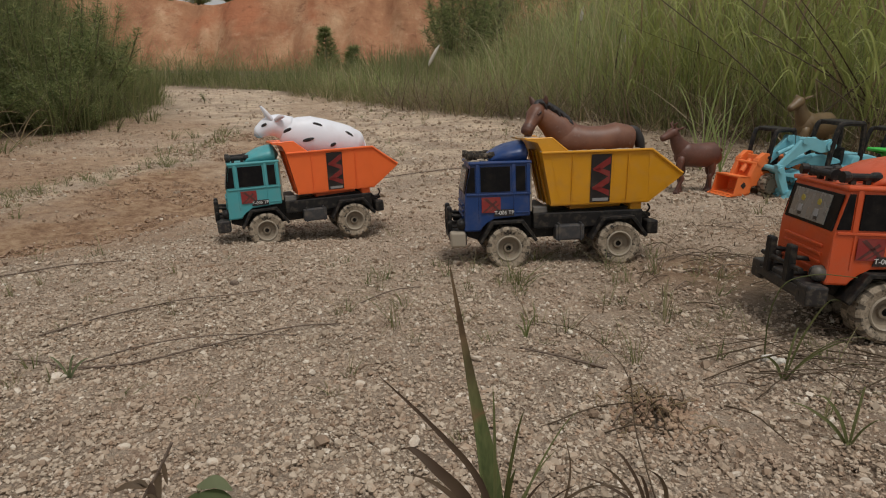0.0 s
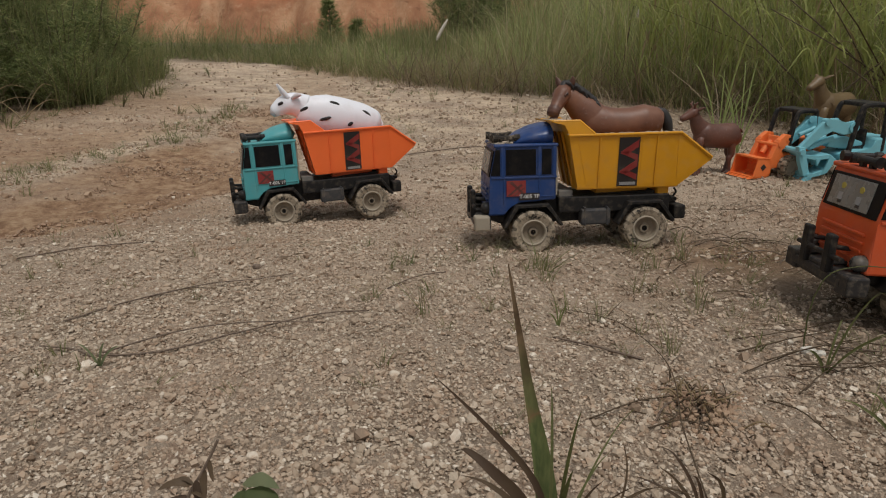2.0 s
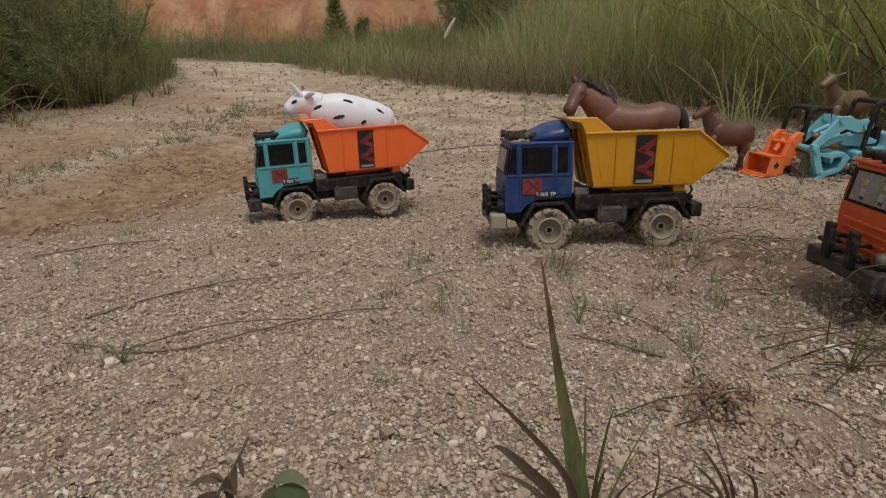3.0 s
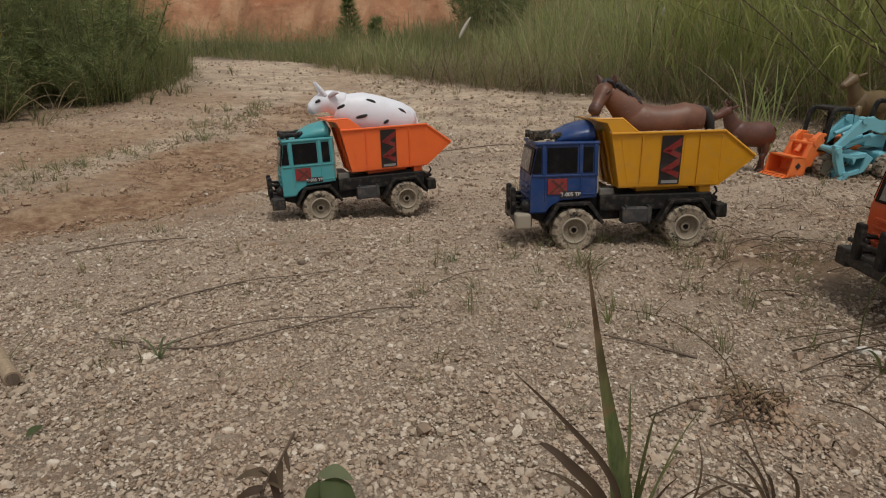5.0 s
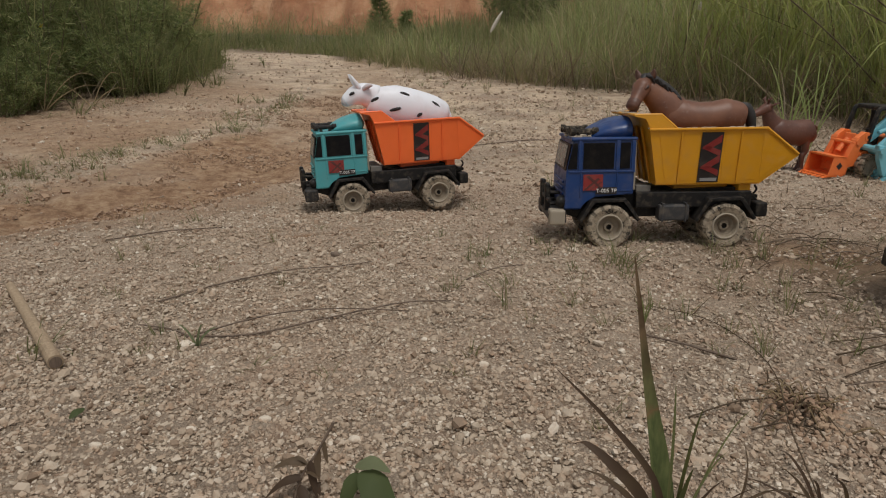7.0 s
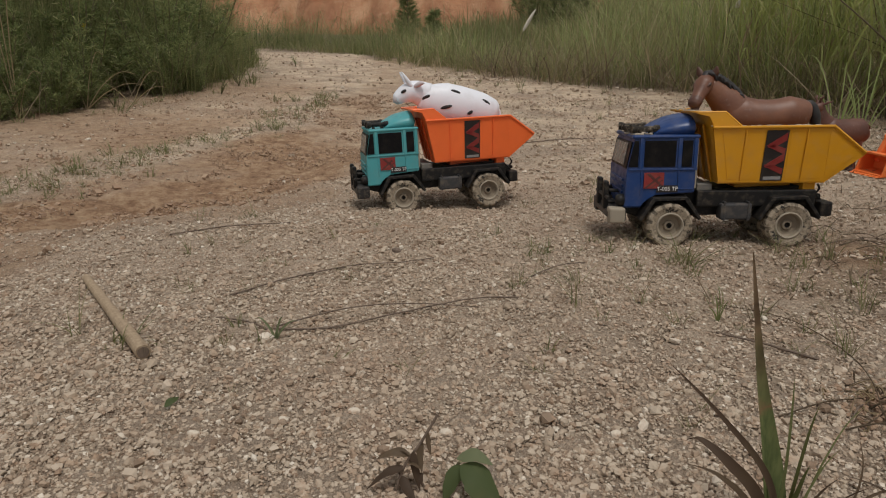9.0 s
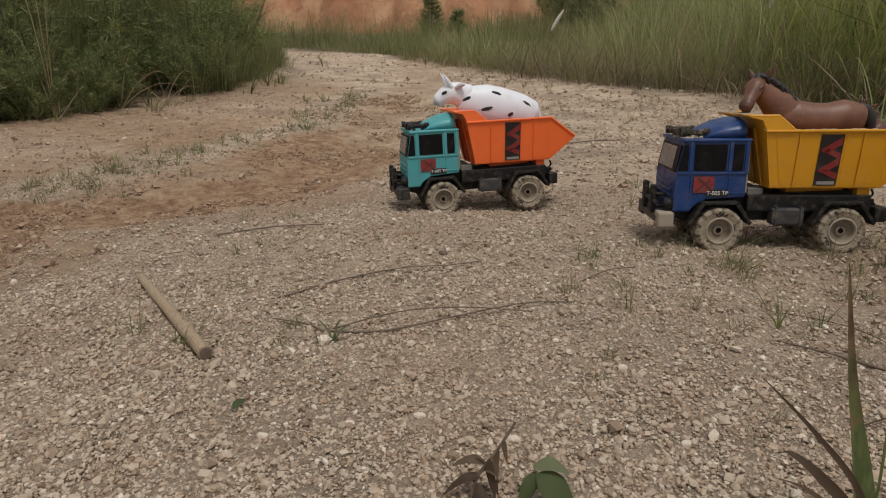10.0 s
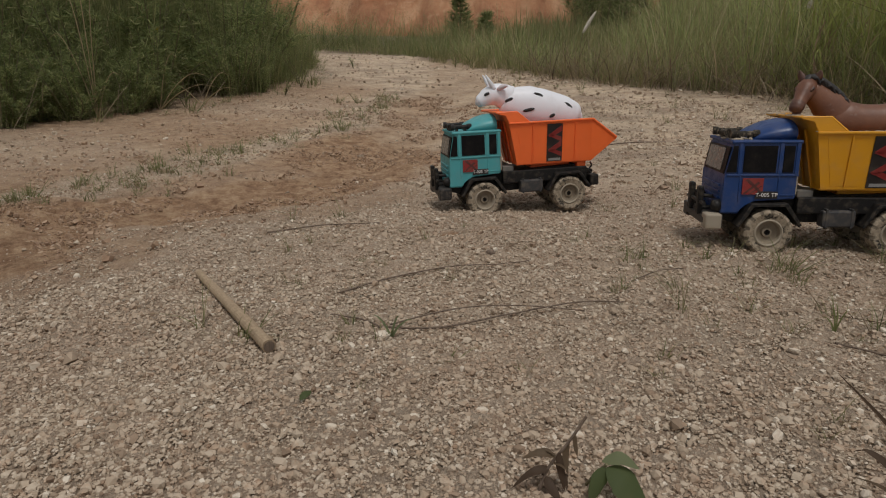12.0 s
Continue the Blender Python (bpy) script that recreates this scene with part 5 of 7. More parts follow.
# ---- vegetation ----
def blades(name, roots, heights, widths, lean, seed, mats, label, category, kind="stuff", curl=0.5, segs=4, mesh_only=False, zfun=None, aim=None, tone=None):
    """Many tapering, bending grass blades in one mesh; roots are (x, y)."""
    rng = np.random.default_rng(seed)
    n = len(roots)
    turn = rng.uniform(0, 2 * np.pi, n) if aim is None else aim
    dirx, diry = np.cos(turn), np.sin(turn)
    lean = np.abs(rng.normal(0, lean, n))
    z0 = height(roots[:, 0], roots[:, 1]) if zfun is None else zfun(roots)
    face = turn + rng.normal(np.pi / 2, 0.5, n)
    wx, wy = np.cos(face), np.sin(face)
    k = np.linspace(0, 1, segs + 1)
    droop = np.abs(rng.normal(0, curl, n))
    reach = heights[:, None] * (lean[:, None] * k + droop[:, None] * k ** 2.6)
    up = heights[:, None] * (k - 0.35 * droop[:, None] * k ** 3)
    w = widths[:, None] * np.array([0.75, 1.0, 0.85, 0.55, 0.12] if segs == 4 else np.interp(k, [0, 0.3, 0.7, 1], [0.75, 1, 0.7, 0.1]))[None] * 0.5
    cx, cy = roots[:, 0, None] + reach * dirx[:, None], roots[:, 1, None] + reach * diry[:, None]
    cz = z0[:, None] - 0.004 + up
    a = np.stack([cx - w * wx[:, None], cy - w * wy[:, None], cz], -1)
    b = np.stack([cx + w * wx[:, None], cy + w * wy[:, None], cz], -1)
    v = np.stack([a, b], 2).reshape(n, -1, 3)
    q = np.array([[2 * i, 2 * i + 1, 2 * i + 3, 2 * i + 2] for i in range(segs)])
    f = q[None] + (np.arange(n) * 2 * (segs + 1))[:, None, None]
    me = array_mesh(name, v.reshape(-1, 3), f.reshape(-1, 4), mats, True)
    if tone is not None:
        me.attributes.new("tone", "FLOAT", "POINT").data.foreach_set("value", np.repeat(tone, 2 * (segs + 1)).astype(np.float32))
    if mesh_only:
        return me
    return tagged(new(name, me), label, category, kind=kind)


def field(n, seed, x0, x1, y0, y1, keep, clump=0.0, per=1):
    """Random roots in a stretch where keep(x, y) holds, gathered into clumps."""
    rng = np.random.default_rng(seed)
    p = rng.uniform((x0, y0), (x1, y1), (n // per, 2))
    p = p[keep(p[:, 0], p[:, 1])]
    p = np.repeat(p, per, 0)
    return p + rng.normal(0, clump, p.shape)


def tussocks(name, centres, per, tall, widths, seed, mat, label, fan=0.3, foot=0.03, curl=0.25, faded=0.45, shares=(0.4, 1.1)):
    """Fountains of grass: the blades of one tussock spread from its middle and share a height and a degree of fading."""
    rng = np.random.default_rng(seed)
    n = len(centres)
    off = rng.normal(0, foot, (n, per, 2)) * rng.uniform(0.6, 1.5, (n, 1, 1))
    out = np.hypot(off[..., 0], off[..., 1]) / foot
    aim = np.arctan2(off[..., 1], off[..., 0]) + rng.normal(0, 0.6, (n, per))
    h = tall[:, None] * rng.uniform(shares[0], shares[1], (n, per)) * (1.1 - 0.12 * np.minimum(out, 3))
    fade = np.clip(rng.normal(0.15, 0.34, (n, 1)) + rng.normal(0.0, 0.16, (n, per)), 0, 1) * faded * 2
    lean = fan * (0.25 + 0.45 * np.minimum(out, 2.5)) * rng.uniform(0.6, 1.4, (n, 1))
    p = (centres[:, None] + off).reshape(-1, 2)
    return blades(name, p, h.ravel(), rng.uniform(widths[0], widths[1], n * per), lean.ravel(), seed + 1, mat, label, "grass", curl=curl, aim=aim.ravel(), tone=np.clip(fade, 0, 0.9).ravel())


def patchy(p, scale, seed):
    return np.array([noise.noise(Vector((a * scale, b * scale, seed))) for a, b in p])


def tall_grass():
    rng = np.random.default_rng(11)
    # right-hand stand, thick at its front
    def inside(x, y):
        d = x - along(RIGHT_EDGE, y)
        gaps = np.array([noise.noise(Vector((a * 2.6, b * 2.6, 17.0))) for a, b in zip(x, y)])
        return (d > 0.10 + 0.30 * gaps) & (d < 3.2) & (gaps > -0.28)

    p = field(1000, 12, -1.6, 4.8, 1.9, 6.6, inside)
    d = p[:, 0] - along(RIGHT_EDGE, p[:, 1])
    tall = (0.30 + 0.5 * sstep(-0.2, 1.2, p[:, 0]) + 0.35 * sstep(0.0, 1.0, d) * sstep(0.1, 1.0, p[:, 0])) * (1 + 0.45 * patchy(p, 2.2, 4.0))
    tussocks("tall_grass", p, 34, tall, (0.0015, 0.0052), 13, GRASS, "dense stand of tall yellow-green grass", fan=0.36, foot=0.05, curl=0.5, faded=0.6, shares=(0.3, 1.2))
    # shorter, greyer tussocks crowding the front edge
    p = field(900, 42, -1.6, 2.9, 1.9, 6.4, lambda x, y: (x - along(RIGHT_EDGE, y) > 0.0) & (x - along(RIGHT_EDGE, y) < 0.55))
    tall = (0.15 + 0.16 * sstep(-1.2, 0.8, p[:, 0])) * (1 + 0.7 * patchy(p, 3.1, 9.0))
    tussocks("tussock_grass", p, 34, tall, (0.0012, 0.0036), 43, FARGRASS, "short grey-green tussocks at the front of the stand", fan=0.5, foot=0.028, curl=0.5, faded=0.7)
    p = field(420, 46, -1.6, 2.4, 1.9, 6.2, lambda x, y: np.abs(x - along(RIGHT_EDGE, y) + 0.02) < 0.22 * np.random.default_rng(5).random(len(x)))
    tussocks("edge_tussock_grass", p, 18, 0.10 + 0.09 * np.random.default_rng(6).random(len(p)), (0.0014, 0.0034), 47, FARGRASS, "low ragged tussocks straying out over the sand", fan=0.8, foot=0.018, curl=0.5, faded=0.8)
    # a tangle of dead and dying grass in the foot of the stand
    p = field(7000, 26, -1.2, 3.2, 2.0, 6.2, lambda x, y: (x - along(RIGHT_EDGE, y) > -0.02) & (x - along(RIGHT_EDGE, y) < 0.75), 0.05, 5)
    blades("dead_grass", p, (0.14 + 0.18 * sstep(-0.8, 1.0, p[:, 0])) * rng.uniform(0.4, 1.4, len(p)), rng.uniform(0.0014, 0.0040, len(p)), 0.75, 27, HAY, "tangled dead buff grass in the foot of the stand", "grass", curl=0.6, tone=np.clip(rng.normal(0.35, 0.3, len(p)), 0, 0.9))
    # thin seeding stems above the leaves
    p = field(1500, 44, -1.4, 3.6, 2.0, 6.2, lambda x, y: (x - along(RIGHT_EDGE, y) > 0.05) & (x - along(RIGHT_EDGE, y) < 1.2))
    blades("seed_stems", p, (0.3 + 0.45 * sstep(-1.2, 1.0, p[:, 0])) * rng.uniform(0.6, 1.4, len(p)), rng.uniform(0.0012, 0.0026, len(p)), 0.16, 45, HAY, "thin dry seeding stems among the green stand", "grass", curl=0.12)
    p = field(200, 24, 0.7, 3.6, 2.2, 4.2, inside, 0.05, 2)
    blades("dead_stalks", p, rng.uniform(0.4, 1.0, len(p)), rng.uniform(0.003, 0.008, len(p)), 0.9, 25, DRYBLADE, "dark dead stalks leaning through the tall grass", "grass", curl=0.3)
    # low fringe of seedlings and dead straw at the foot
    p = field(9000, 14, -1.8, 2.6, 1.8, 6.6, lambda x, y: np.abs(x - along(RIGHT_EDGE, y) - 0.06) < 0.13, 0.02, 9)
    blades("grass_fringe", p, rng.uniform(0.03, 0.17, len(p)), rng.uniform(0.002, 0.006, len(p)), 0.45, 15, [TUFT], "short ragged grass at the foot of the stand", "grass", curl=0.5)
    p = field(6400, 16, -0.6, 2.9, 1.7, 5.0, lambda x, y: (x - along(RIGHT_EDGE, y) > -0.5 * np.random.default_rng(3).random(len(x)) ** 2) & (x - along(RIGHT_EDGE, y) < 0.5), 0.03, 3)
    blades("dead_straw", p, rng.uniform(0.08, 0.32, len(p)), rng.uniform(0.002, 0.006, len(p)), 1.6, 17, STRAW, "brown dead straw lying under the tall grass", "straw", curl=0.3)
    p = field(6000, 28, -1.6, 2.6, 1.9, 6.0, lambda x, y: np.abs(x - along(RIGHT_EDGE, y) + 0.02) < 0.16, 0.03, 5)
    blades("dry_fringe", p, rng.uniform(0.03, 0.15, len(p)), rng.uniform(0.002, 0.005, len(p)), 0.9, 29, HAY, "dry buff grass along the foot of the stand", "grass", curl=0.7)
    p = field(3600, 38, 0.25, 1.9, 1.62, 2.7, lambda x, y: (x - along(RIGHT_EDGE, y) > -0.95) & (x - along(RIGHT_EDGE, y) < 0.1), 0.02, 2)
    blades("plant_litter", p, rng.uniform(0.008, 0.022, len(p)), rng.uniform(0.0015, 0.005, len(p)), 3.0, 39, STRAW, "bits of brown plant litter on the ground by the grass", "litter", curl=0.2)
    p = field(1500, 48, 0.10, 1.05, 0.72, 1.62, lambda x, y: x > 0.55 * (y - 0.6), 0.03, 3)
    blades("plant_litter", p, rng.uniform(0.006, 0.020, len(p)), rng.uniform(0.0010, 0.0030, len(p)), 3.0, 49, STRAW, "bits of brown plant litter on the gravel between the trucks", "litter", curl=0.2)
    # meadow across the end of the track
    p = field(1900, 18, -9, 1.5, 6.2, 9.4, lambda x, y: (x > along(RIGHT_EDGE, y)) & (y < 9.3))
    tall = (0.17 + 0.28 * sstep(7.2, 9.2, p[:, 1])) * (1 + 0.8 * patchy(p, 1.6, 2.0))
    tussocks("meadow_grass", p, 20, tall, (0.002, 0.006), 19, MEADOW, "dark green meadow grass across the end of the track", fan=0.55, foot=0.07, curl=0.6, faded=0.45, shares=(0.2, 1.3))
    # higher growth behind the right-hand stand
    p = field(1100, 20, -1.4, 9, 6.0, 9.5, lambda x, y: x > -0.9)
    tall = (0.38 + 0.75 * sstep(0.2, 2.2, p[:, 0])) * (1 + 0.4 * patchy(p, 1.4, 5.0))
    tussocks("tall_grass", p, 18, tall, (0.006, 0.015), 21, FARGRASS, "taller dark grass growing behind the stand", fan=0.2, foot=0.12, faded=0.35, shares=(0.5, 1.25))


tall_grass()


def reed_plants():
    """Tall reeds: a jointed stem with long arching leaves from its joints, five shapes repeated along the edge of the stand."""
    shapes = []
    for k in range(5):
        r = random.Random(600 + k)
        h = r.uniform(0.85, 1.25)
        sway = Vector((r.uniform(-0.10, 0.10), r.uniform(-0.06, 0.06), 0))
        line = bend([(0, 0, -0.01), sway * 0.3 + Vector((0, 0, h * 0.45)), sway + Vector((0, 0, h))], 7)
        bm = bmesh.new()
        tube(bm, line, np.linspace(0.0042, 0.0014, len(line)).tolist(), 6)
        stem = bpy.data.meshes.new("stem")
        bm.to_mesh(stem)
        bm.free()
        stem.materials.append(REED)
        leaves = []
        for i in range(9):
            z = 0.06 + 0.86 * (i + r.uniform(-0.3, 0.3)) / 9
            at = line[min(len(line) - 1, int(z * len(line)))]
            a, l = r.uniform(0, 6.28), r.uniform(0.22, 0.42) * (1.1 - 0.4 * z)
            o = Vector((math.cos(a), math.sin(a), 0))
            rise = r.uniform(0.75, 1.2)
            fall = r.uniform(0.05, 0.5)
            p = bend([at, at + o * l * 0.22 + Vector((0, 0, l * 0.5 * rise)), at + o * l * 0.5 + Vector((0, 0, l * 0.85 * rise)), at + o * l * 0.85 + Vector((0, 0, l * (1.0 * rise - fall)))], 4)
            bm = bmesh.new()
            strip(bm, p, (r.uniform(0.008, 0.013) * np.interp(np.linspace(0, 1, len(p)), [0, 0.3, 0.7, 1], [0.6, 1, 0.7, 0.05])).tolist(), o.cross(Vector((0, 0, 1))))
            me = bpy.data.meshes.new("leaf")
            for f in bm.faces:
                f.smooth = True
            bm.to_mesh(me)
            bm.free()
            me.materials.append(REED if r.random() < 0.8 else HAY)
            leaves.append(me)
        shapes.append((stem, leaves))
    r = random.Random(7)
    for k in range(120):
        y = 2.35 + 1.7 * r.random()
        x = float(along(RIGHT_EDGE, y)) + 0.05 + 0.8 * r.random() ** 1.3
        if x < 0.75:
            continue
        stem, leaves = shapes[k % 5]
        root = tagged(new("reed"), "tall pale yellow-green reed with long arching leaves", "reed", "reeds at the edge of the stand")
        root.matrix_basis = Matrix.Translation((x, y, hz(x, y))) @ Euler((r.gauss(0, 0.07), r.gauss(0, 0.10), r.uniform(0, 6.28))).to_matrix().to_4x4() @ Matrix.Scale(r.uniform(0.75, 1.15), 4)
        new("stem", stem).parent = root
        for me in leaves:
            new("leaf", me).parent = root
    # broken canes leaning across the stand
    for x, y, z, dx in ((0.92, 2.55, 0.62, 0.95), (1.08, 2.50, 0.42, 0.85), (1.50, 2.40, 0.64, 0.45), (0.78, 2.65, 0.55, 0.8), (1.22, 2.50, 0.52, 0.5), (1.78, 2.40, 0.50, -0.5), (1.28, 2.40, 0.26, 0.45)):
        bm = bmesh.new()
        foot = Vector((x + dx, y + 0.2, hz(x + dx, y + 0.2)))
        tip = Vector((x, y, z))
        line = bend([foot, foot.lerp(tip, 0.5) + Vector((0, 0, 0.03)), tip], 6)
        tube(bm, line, np.linspace(0.0036, 0.0018, len(line)).tolist(), 6)
        tagged(put("dead_cane", bm, DEADCANE, smooth=True), "dark dead cane leaning through the tall grass", "cane")


def leaf_cloud(spots, dirs, size, seed, mat, name):
    """Narrow pointed leaves at given places and directions."""
    rng = np.random.default_rng(seed)
    n = len(spots)
    L = size * rng.uniform(0.6, 1.3, n)[:, None]
    side = np.cross(dirs, rng.normal(0, 1, (n, 3)))
    side /= np.linalg.norm(side, axis=1, keepdims=True) + 1e-9
    w = L * rng.uniform(0.035, 0.065, n)[:, None]
    tip = spots + dirs * L + np.array([0, 0, -1]) * L * 0.15
    v = np.stack([spots + side * w, tip, spots - side * w], 1).reshape(-1, 3)
    f = np.arange(3 * n).reshape(n, 3)
    return array_mesh(name, v, f, mat)


def shrub_meshes(seed, tall, wide, stems, leaves, leaf):
    """Stems and foliage of one bushy weed: stems fan out from the foot and carry narrow leaves all the way up."""
    rng = np.random.default_rng(seed)
    bm = bmesh.new()
    spots, dirs = [], []
    for s in range(stems):
        a = rng.uniform(0, 2 * np.pi)
        r0, r1 = rng.uniform(0, 0.35) * wide, rng.uniform(0.25, 1.0) * wide
        h = tall * rng.uniform(0.35, 1.3) * (1.1 - 0.4 * r1 / wide)
        p = bend([(r0 * np.cos(a), r0 * np.sin(a), -0.01), (0.6 * r1 * np.cos(a + 0.2), 0.6 * r1 * np.sin(a + 0.2), h * 0.5), (r1 * np.cos(a), r1 * np.sin(a), h)], 4)
        tube(bm, p, [0.0055, 0.005, 0.0048, 0.0044, 0.004, 0.0034, 0.0028, 0.002, 0.001], 4)
        pts = np.array([v[:] for v in p])
        m = leaves // stems
        t = rng.uniform(0.08, 1.0, m) ** 0.8 * (len(pts) - 1)
        i = np.minimum(t.astype(int), len(pts) - 2)
        c = pts[i] + (pts[i + 1] - pts[i]) * (t - i)[:, None]
        # leaves stand off the stem in feathery whorls, pointing up and out
        out = rng.normal(0, 1, (m, 3)) * (1, 1, 0.35) + (0, 0, 0.55)
        out /= np.linalg.norm(out, axis=1, keepdims=True)
        far = (rng.uniform(0, 1, m) ** 1.6)[:, None] * 0.075 * (0.5 + wide) * (1.15 - 0.8 * (t / (len(pts) - 1)))[:, None]
        spots.append(c + out * far)
        turn = out + rng.normal(0, 0.4, (m, 3)) + (0, 0, 0.25)
        dirs.append(turn / np.linalg.norm(turn, axis=1, keepdims=True))
    me = bpy.data.meshes.new("stems")
    bm.to_mesh(me)
    bm.free()
    me.materials.append(STEM)
    return me, leaf_cloud(np.concatenate(spots), np.concatenate(dirs), leaf, seed + 1, LEAF, "foliage")


def shrubs():
    kinds = [shrub_meshes(31 + 7 * k, 0.95, 0.42, 56, 14000, 0.044) for k in range(3)] + [shrub_meshes(71 + 7 * k, 0.5, 0.30, 36, 8000, 0.040) for k in range(2)]
    rng = random.Random(4)
    spots = [(-2.78, 2.45, 0, 1.0), (-2.62, 2.85, 3, 1.15), (-2.42, 3.20, 4, 1.2), (-2.24, 3.62, 3, 1.05), (-2.30, 4.05, 4, 1.3), (-2.45, 4.55, 3, 1.2), (-2.55, 3.75, 1, 0.95), (-2.75, 5.05, 4, 1.0),
             (-3.1, 2.2, 1, 1.05), (-3.0, 2.95, 2, 1.15), (-2.85, 3.45, 0, 1.1), (-2.75, 3.95, 1, 1.1), (-2.95, 4.5, 2, 1.15), (-3.2, 5.1, 0, 1.0),
             (-3.6, 2.7, 2, 1.2), (-3.5, 3.5, 0, 1.3), (-3.45, 4.2, 1, 1.3), (-3.7, 4.9, 2, 1.3), (-3.9, 5.8, 1, 1.1), (-4.2, 3.8, 0, 1.4), (-4.4, 4.8, 2, 1.4), (-3.3, 1.75, 0, 1.0), (-2.95, 1.9, 4, 1.0)]
    # low sprawling growth along the foot
    for _ in range(22):
        y = rng.uniform(2.0, 5.2)
        spots.append((float(along(LEFT_EDGE, y)) - rng.uniform(0.02, 0.16), y, rng.choice([3, 4]), rng.uniform(0.38, 0.7)))
    for x, y, k, s in spots:
        root = tagged(new("shrub"), "dense dark green leafy weed bush beside the track", "bush", "weed bushes beside the track")
        root.matrix_basis = Matrix.Translation((x, y, hz(x, y) - 0.01)) @ Matrix.Rotation(rng.uniform(0, 6.28), 4, "Z") @ Matrix.Scale(s * rng.uniform(0.92, 1.08), 4)
        for me, name in zip(kinds[k], ("stem", "foliage")):
            tagged(new(name, me), kind="stuff").parent = root
    # tall grass stems rising through the bushes
    r = np.random.default_rng(8)
    p = field(1500, 33, -4.0, -1.8, 1.9, 5.6, lambda x, y: x < along(LEFT_EDGE, y) - 0.30 * (y < 3.3))
    d = along(LEFT_EDGE, p[:, 1]) - p[:, 0]
    tussocks("thicket_grass", p, 15, (0.30 + 0.75 * sstep(0.0, 0.5, d)) * (1 + 0.4 * patchy(p, 2.5, 3.0)), (0.0012, 0.0036), 34, FARGRASS, "fine green grass growing through the bushes", fan=0.2, foot=0.045, curl=0.2, faded=0.25)
    p = field(240, 35, -2.9, -1.9, 1.9, 4.4, lambda x, y: np.abs(x - along(LEFT_EDGE, y)) < 0.12, 0.03, 3)
    blades("dead_straw", p, r.uniform(0.1, 0.35, len(p)), r.uniform(0.002, 0.004, len(p)), 1.2, 36, STRAW, "pale dry stalks at the foot of the bushes", "straw", curl=0.4)


shrubs()


def far_bush(at, tall, wide, seed, label, trunk=0.0):
    """A bush of many stems, or with a trunk a small tree."""
    stems, leaves = shrub_meshes(seed, tall, wide, 30, 7000, 0.10)
    root = tagged(new("tree" if trunk else "bush"), label, "tree" if trunk else "bush")
    root.matrix_basis = at
    for name, me in (("stem", stems), ("crown" if trunk else "foliage", leaves)):
        tagged(new(name, me), kind="stuff").parent = root
    if trunk:
        bm = bmesh.new()
        line = bend([(0, 0, -0.05), (0.03, 0.02, tall * 0.4), (-0.02, 0, tall * 0.8), (0.02, 0, tall * 1.05)], 5)
        tube(bm, line, np.linspace(trunk, trunk * 0.35, len(line)).tolist(), 10)
        part("trunk", bm, DEADCANE, root, "dark bare trunk", smooth=True)


for k, (x, y, tall, wide) in enumerate([(0.05, 8.9, 1.7, 0.75), (0.62, 9.2, 2.2, 1.0), (1.5, 9.8, 2.4, 1.1), (2.8, 10.5, 2.4, 1.2), (0.35, 9.9, 2.0, 0.8)]):
    far_bush(Matrix.Translation((x, y, 0.1)), tall, wide, 200 + 9 * k, "small dark green tree behind the tall grass" if k == 1 else "dark green bush behind the tall grass", 0.055 if k == 1 else 0.0)


def sapling(at, tall, seed):
    """A young conifer: one stem with whorls of needles."""
    rng = np.random.default_rng(seed)
    root = tagged(new("pine_sapling"), "small dark green pine sapling in front of the earth bank", "tree")
    root.matrix_basis = at
    bm = bmesh.new()
    tube(bm, [(0, 0, 0), (0.01, 0, tall * 0.5), (0, 0, tall)], [0.02, 0.014, 0.004], 6)
    spots, dirs = [], []
    for z in np.linspace(0.12, 0.95, 9):
        for a in rng.uniform(0, 6.28, 7):
            l = tall * 0.27 * (1.05 - z) + 0.03
            tip = Vector((l * math.cos(a), l * math.sin(a), tall * z + l * 0.55))
            tube(bm, [(0, 0, tall * z), tip], [0.007, 0.003], 4)
            for _ in range(44):
                t = rng.uniform(0.1, 1)
                spots.append(Vector((0, 0, tall * z)).lerp(tip, t)[:])
                dirs.append((np.array([math.cos(a), math.sin(a), 0.7]) + rng.normal(0, 0.5, 3)))
    dirs = np.array(dirs)
    part("trunk", bm, STEM, root)
    new("crown", leaf_cloud(np.array(spots), dirs / np.linalg.norm(dirs, axis=1, keepdims=True), 0.10, seed, LEAF, "crown")).parent = root


sapling(Matrix.Translation((-1.86, 10.0, 0.08)), 0.68, 5)
sapling(Matrix.Translation((-1.5, 10.2, 0.08)), 0.42, 6)


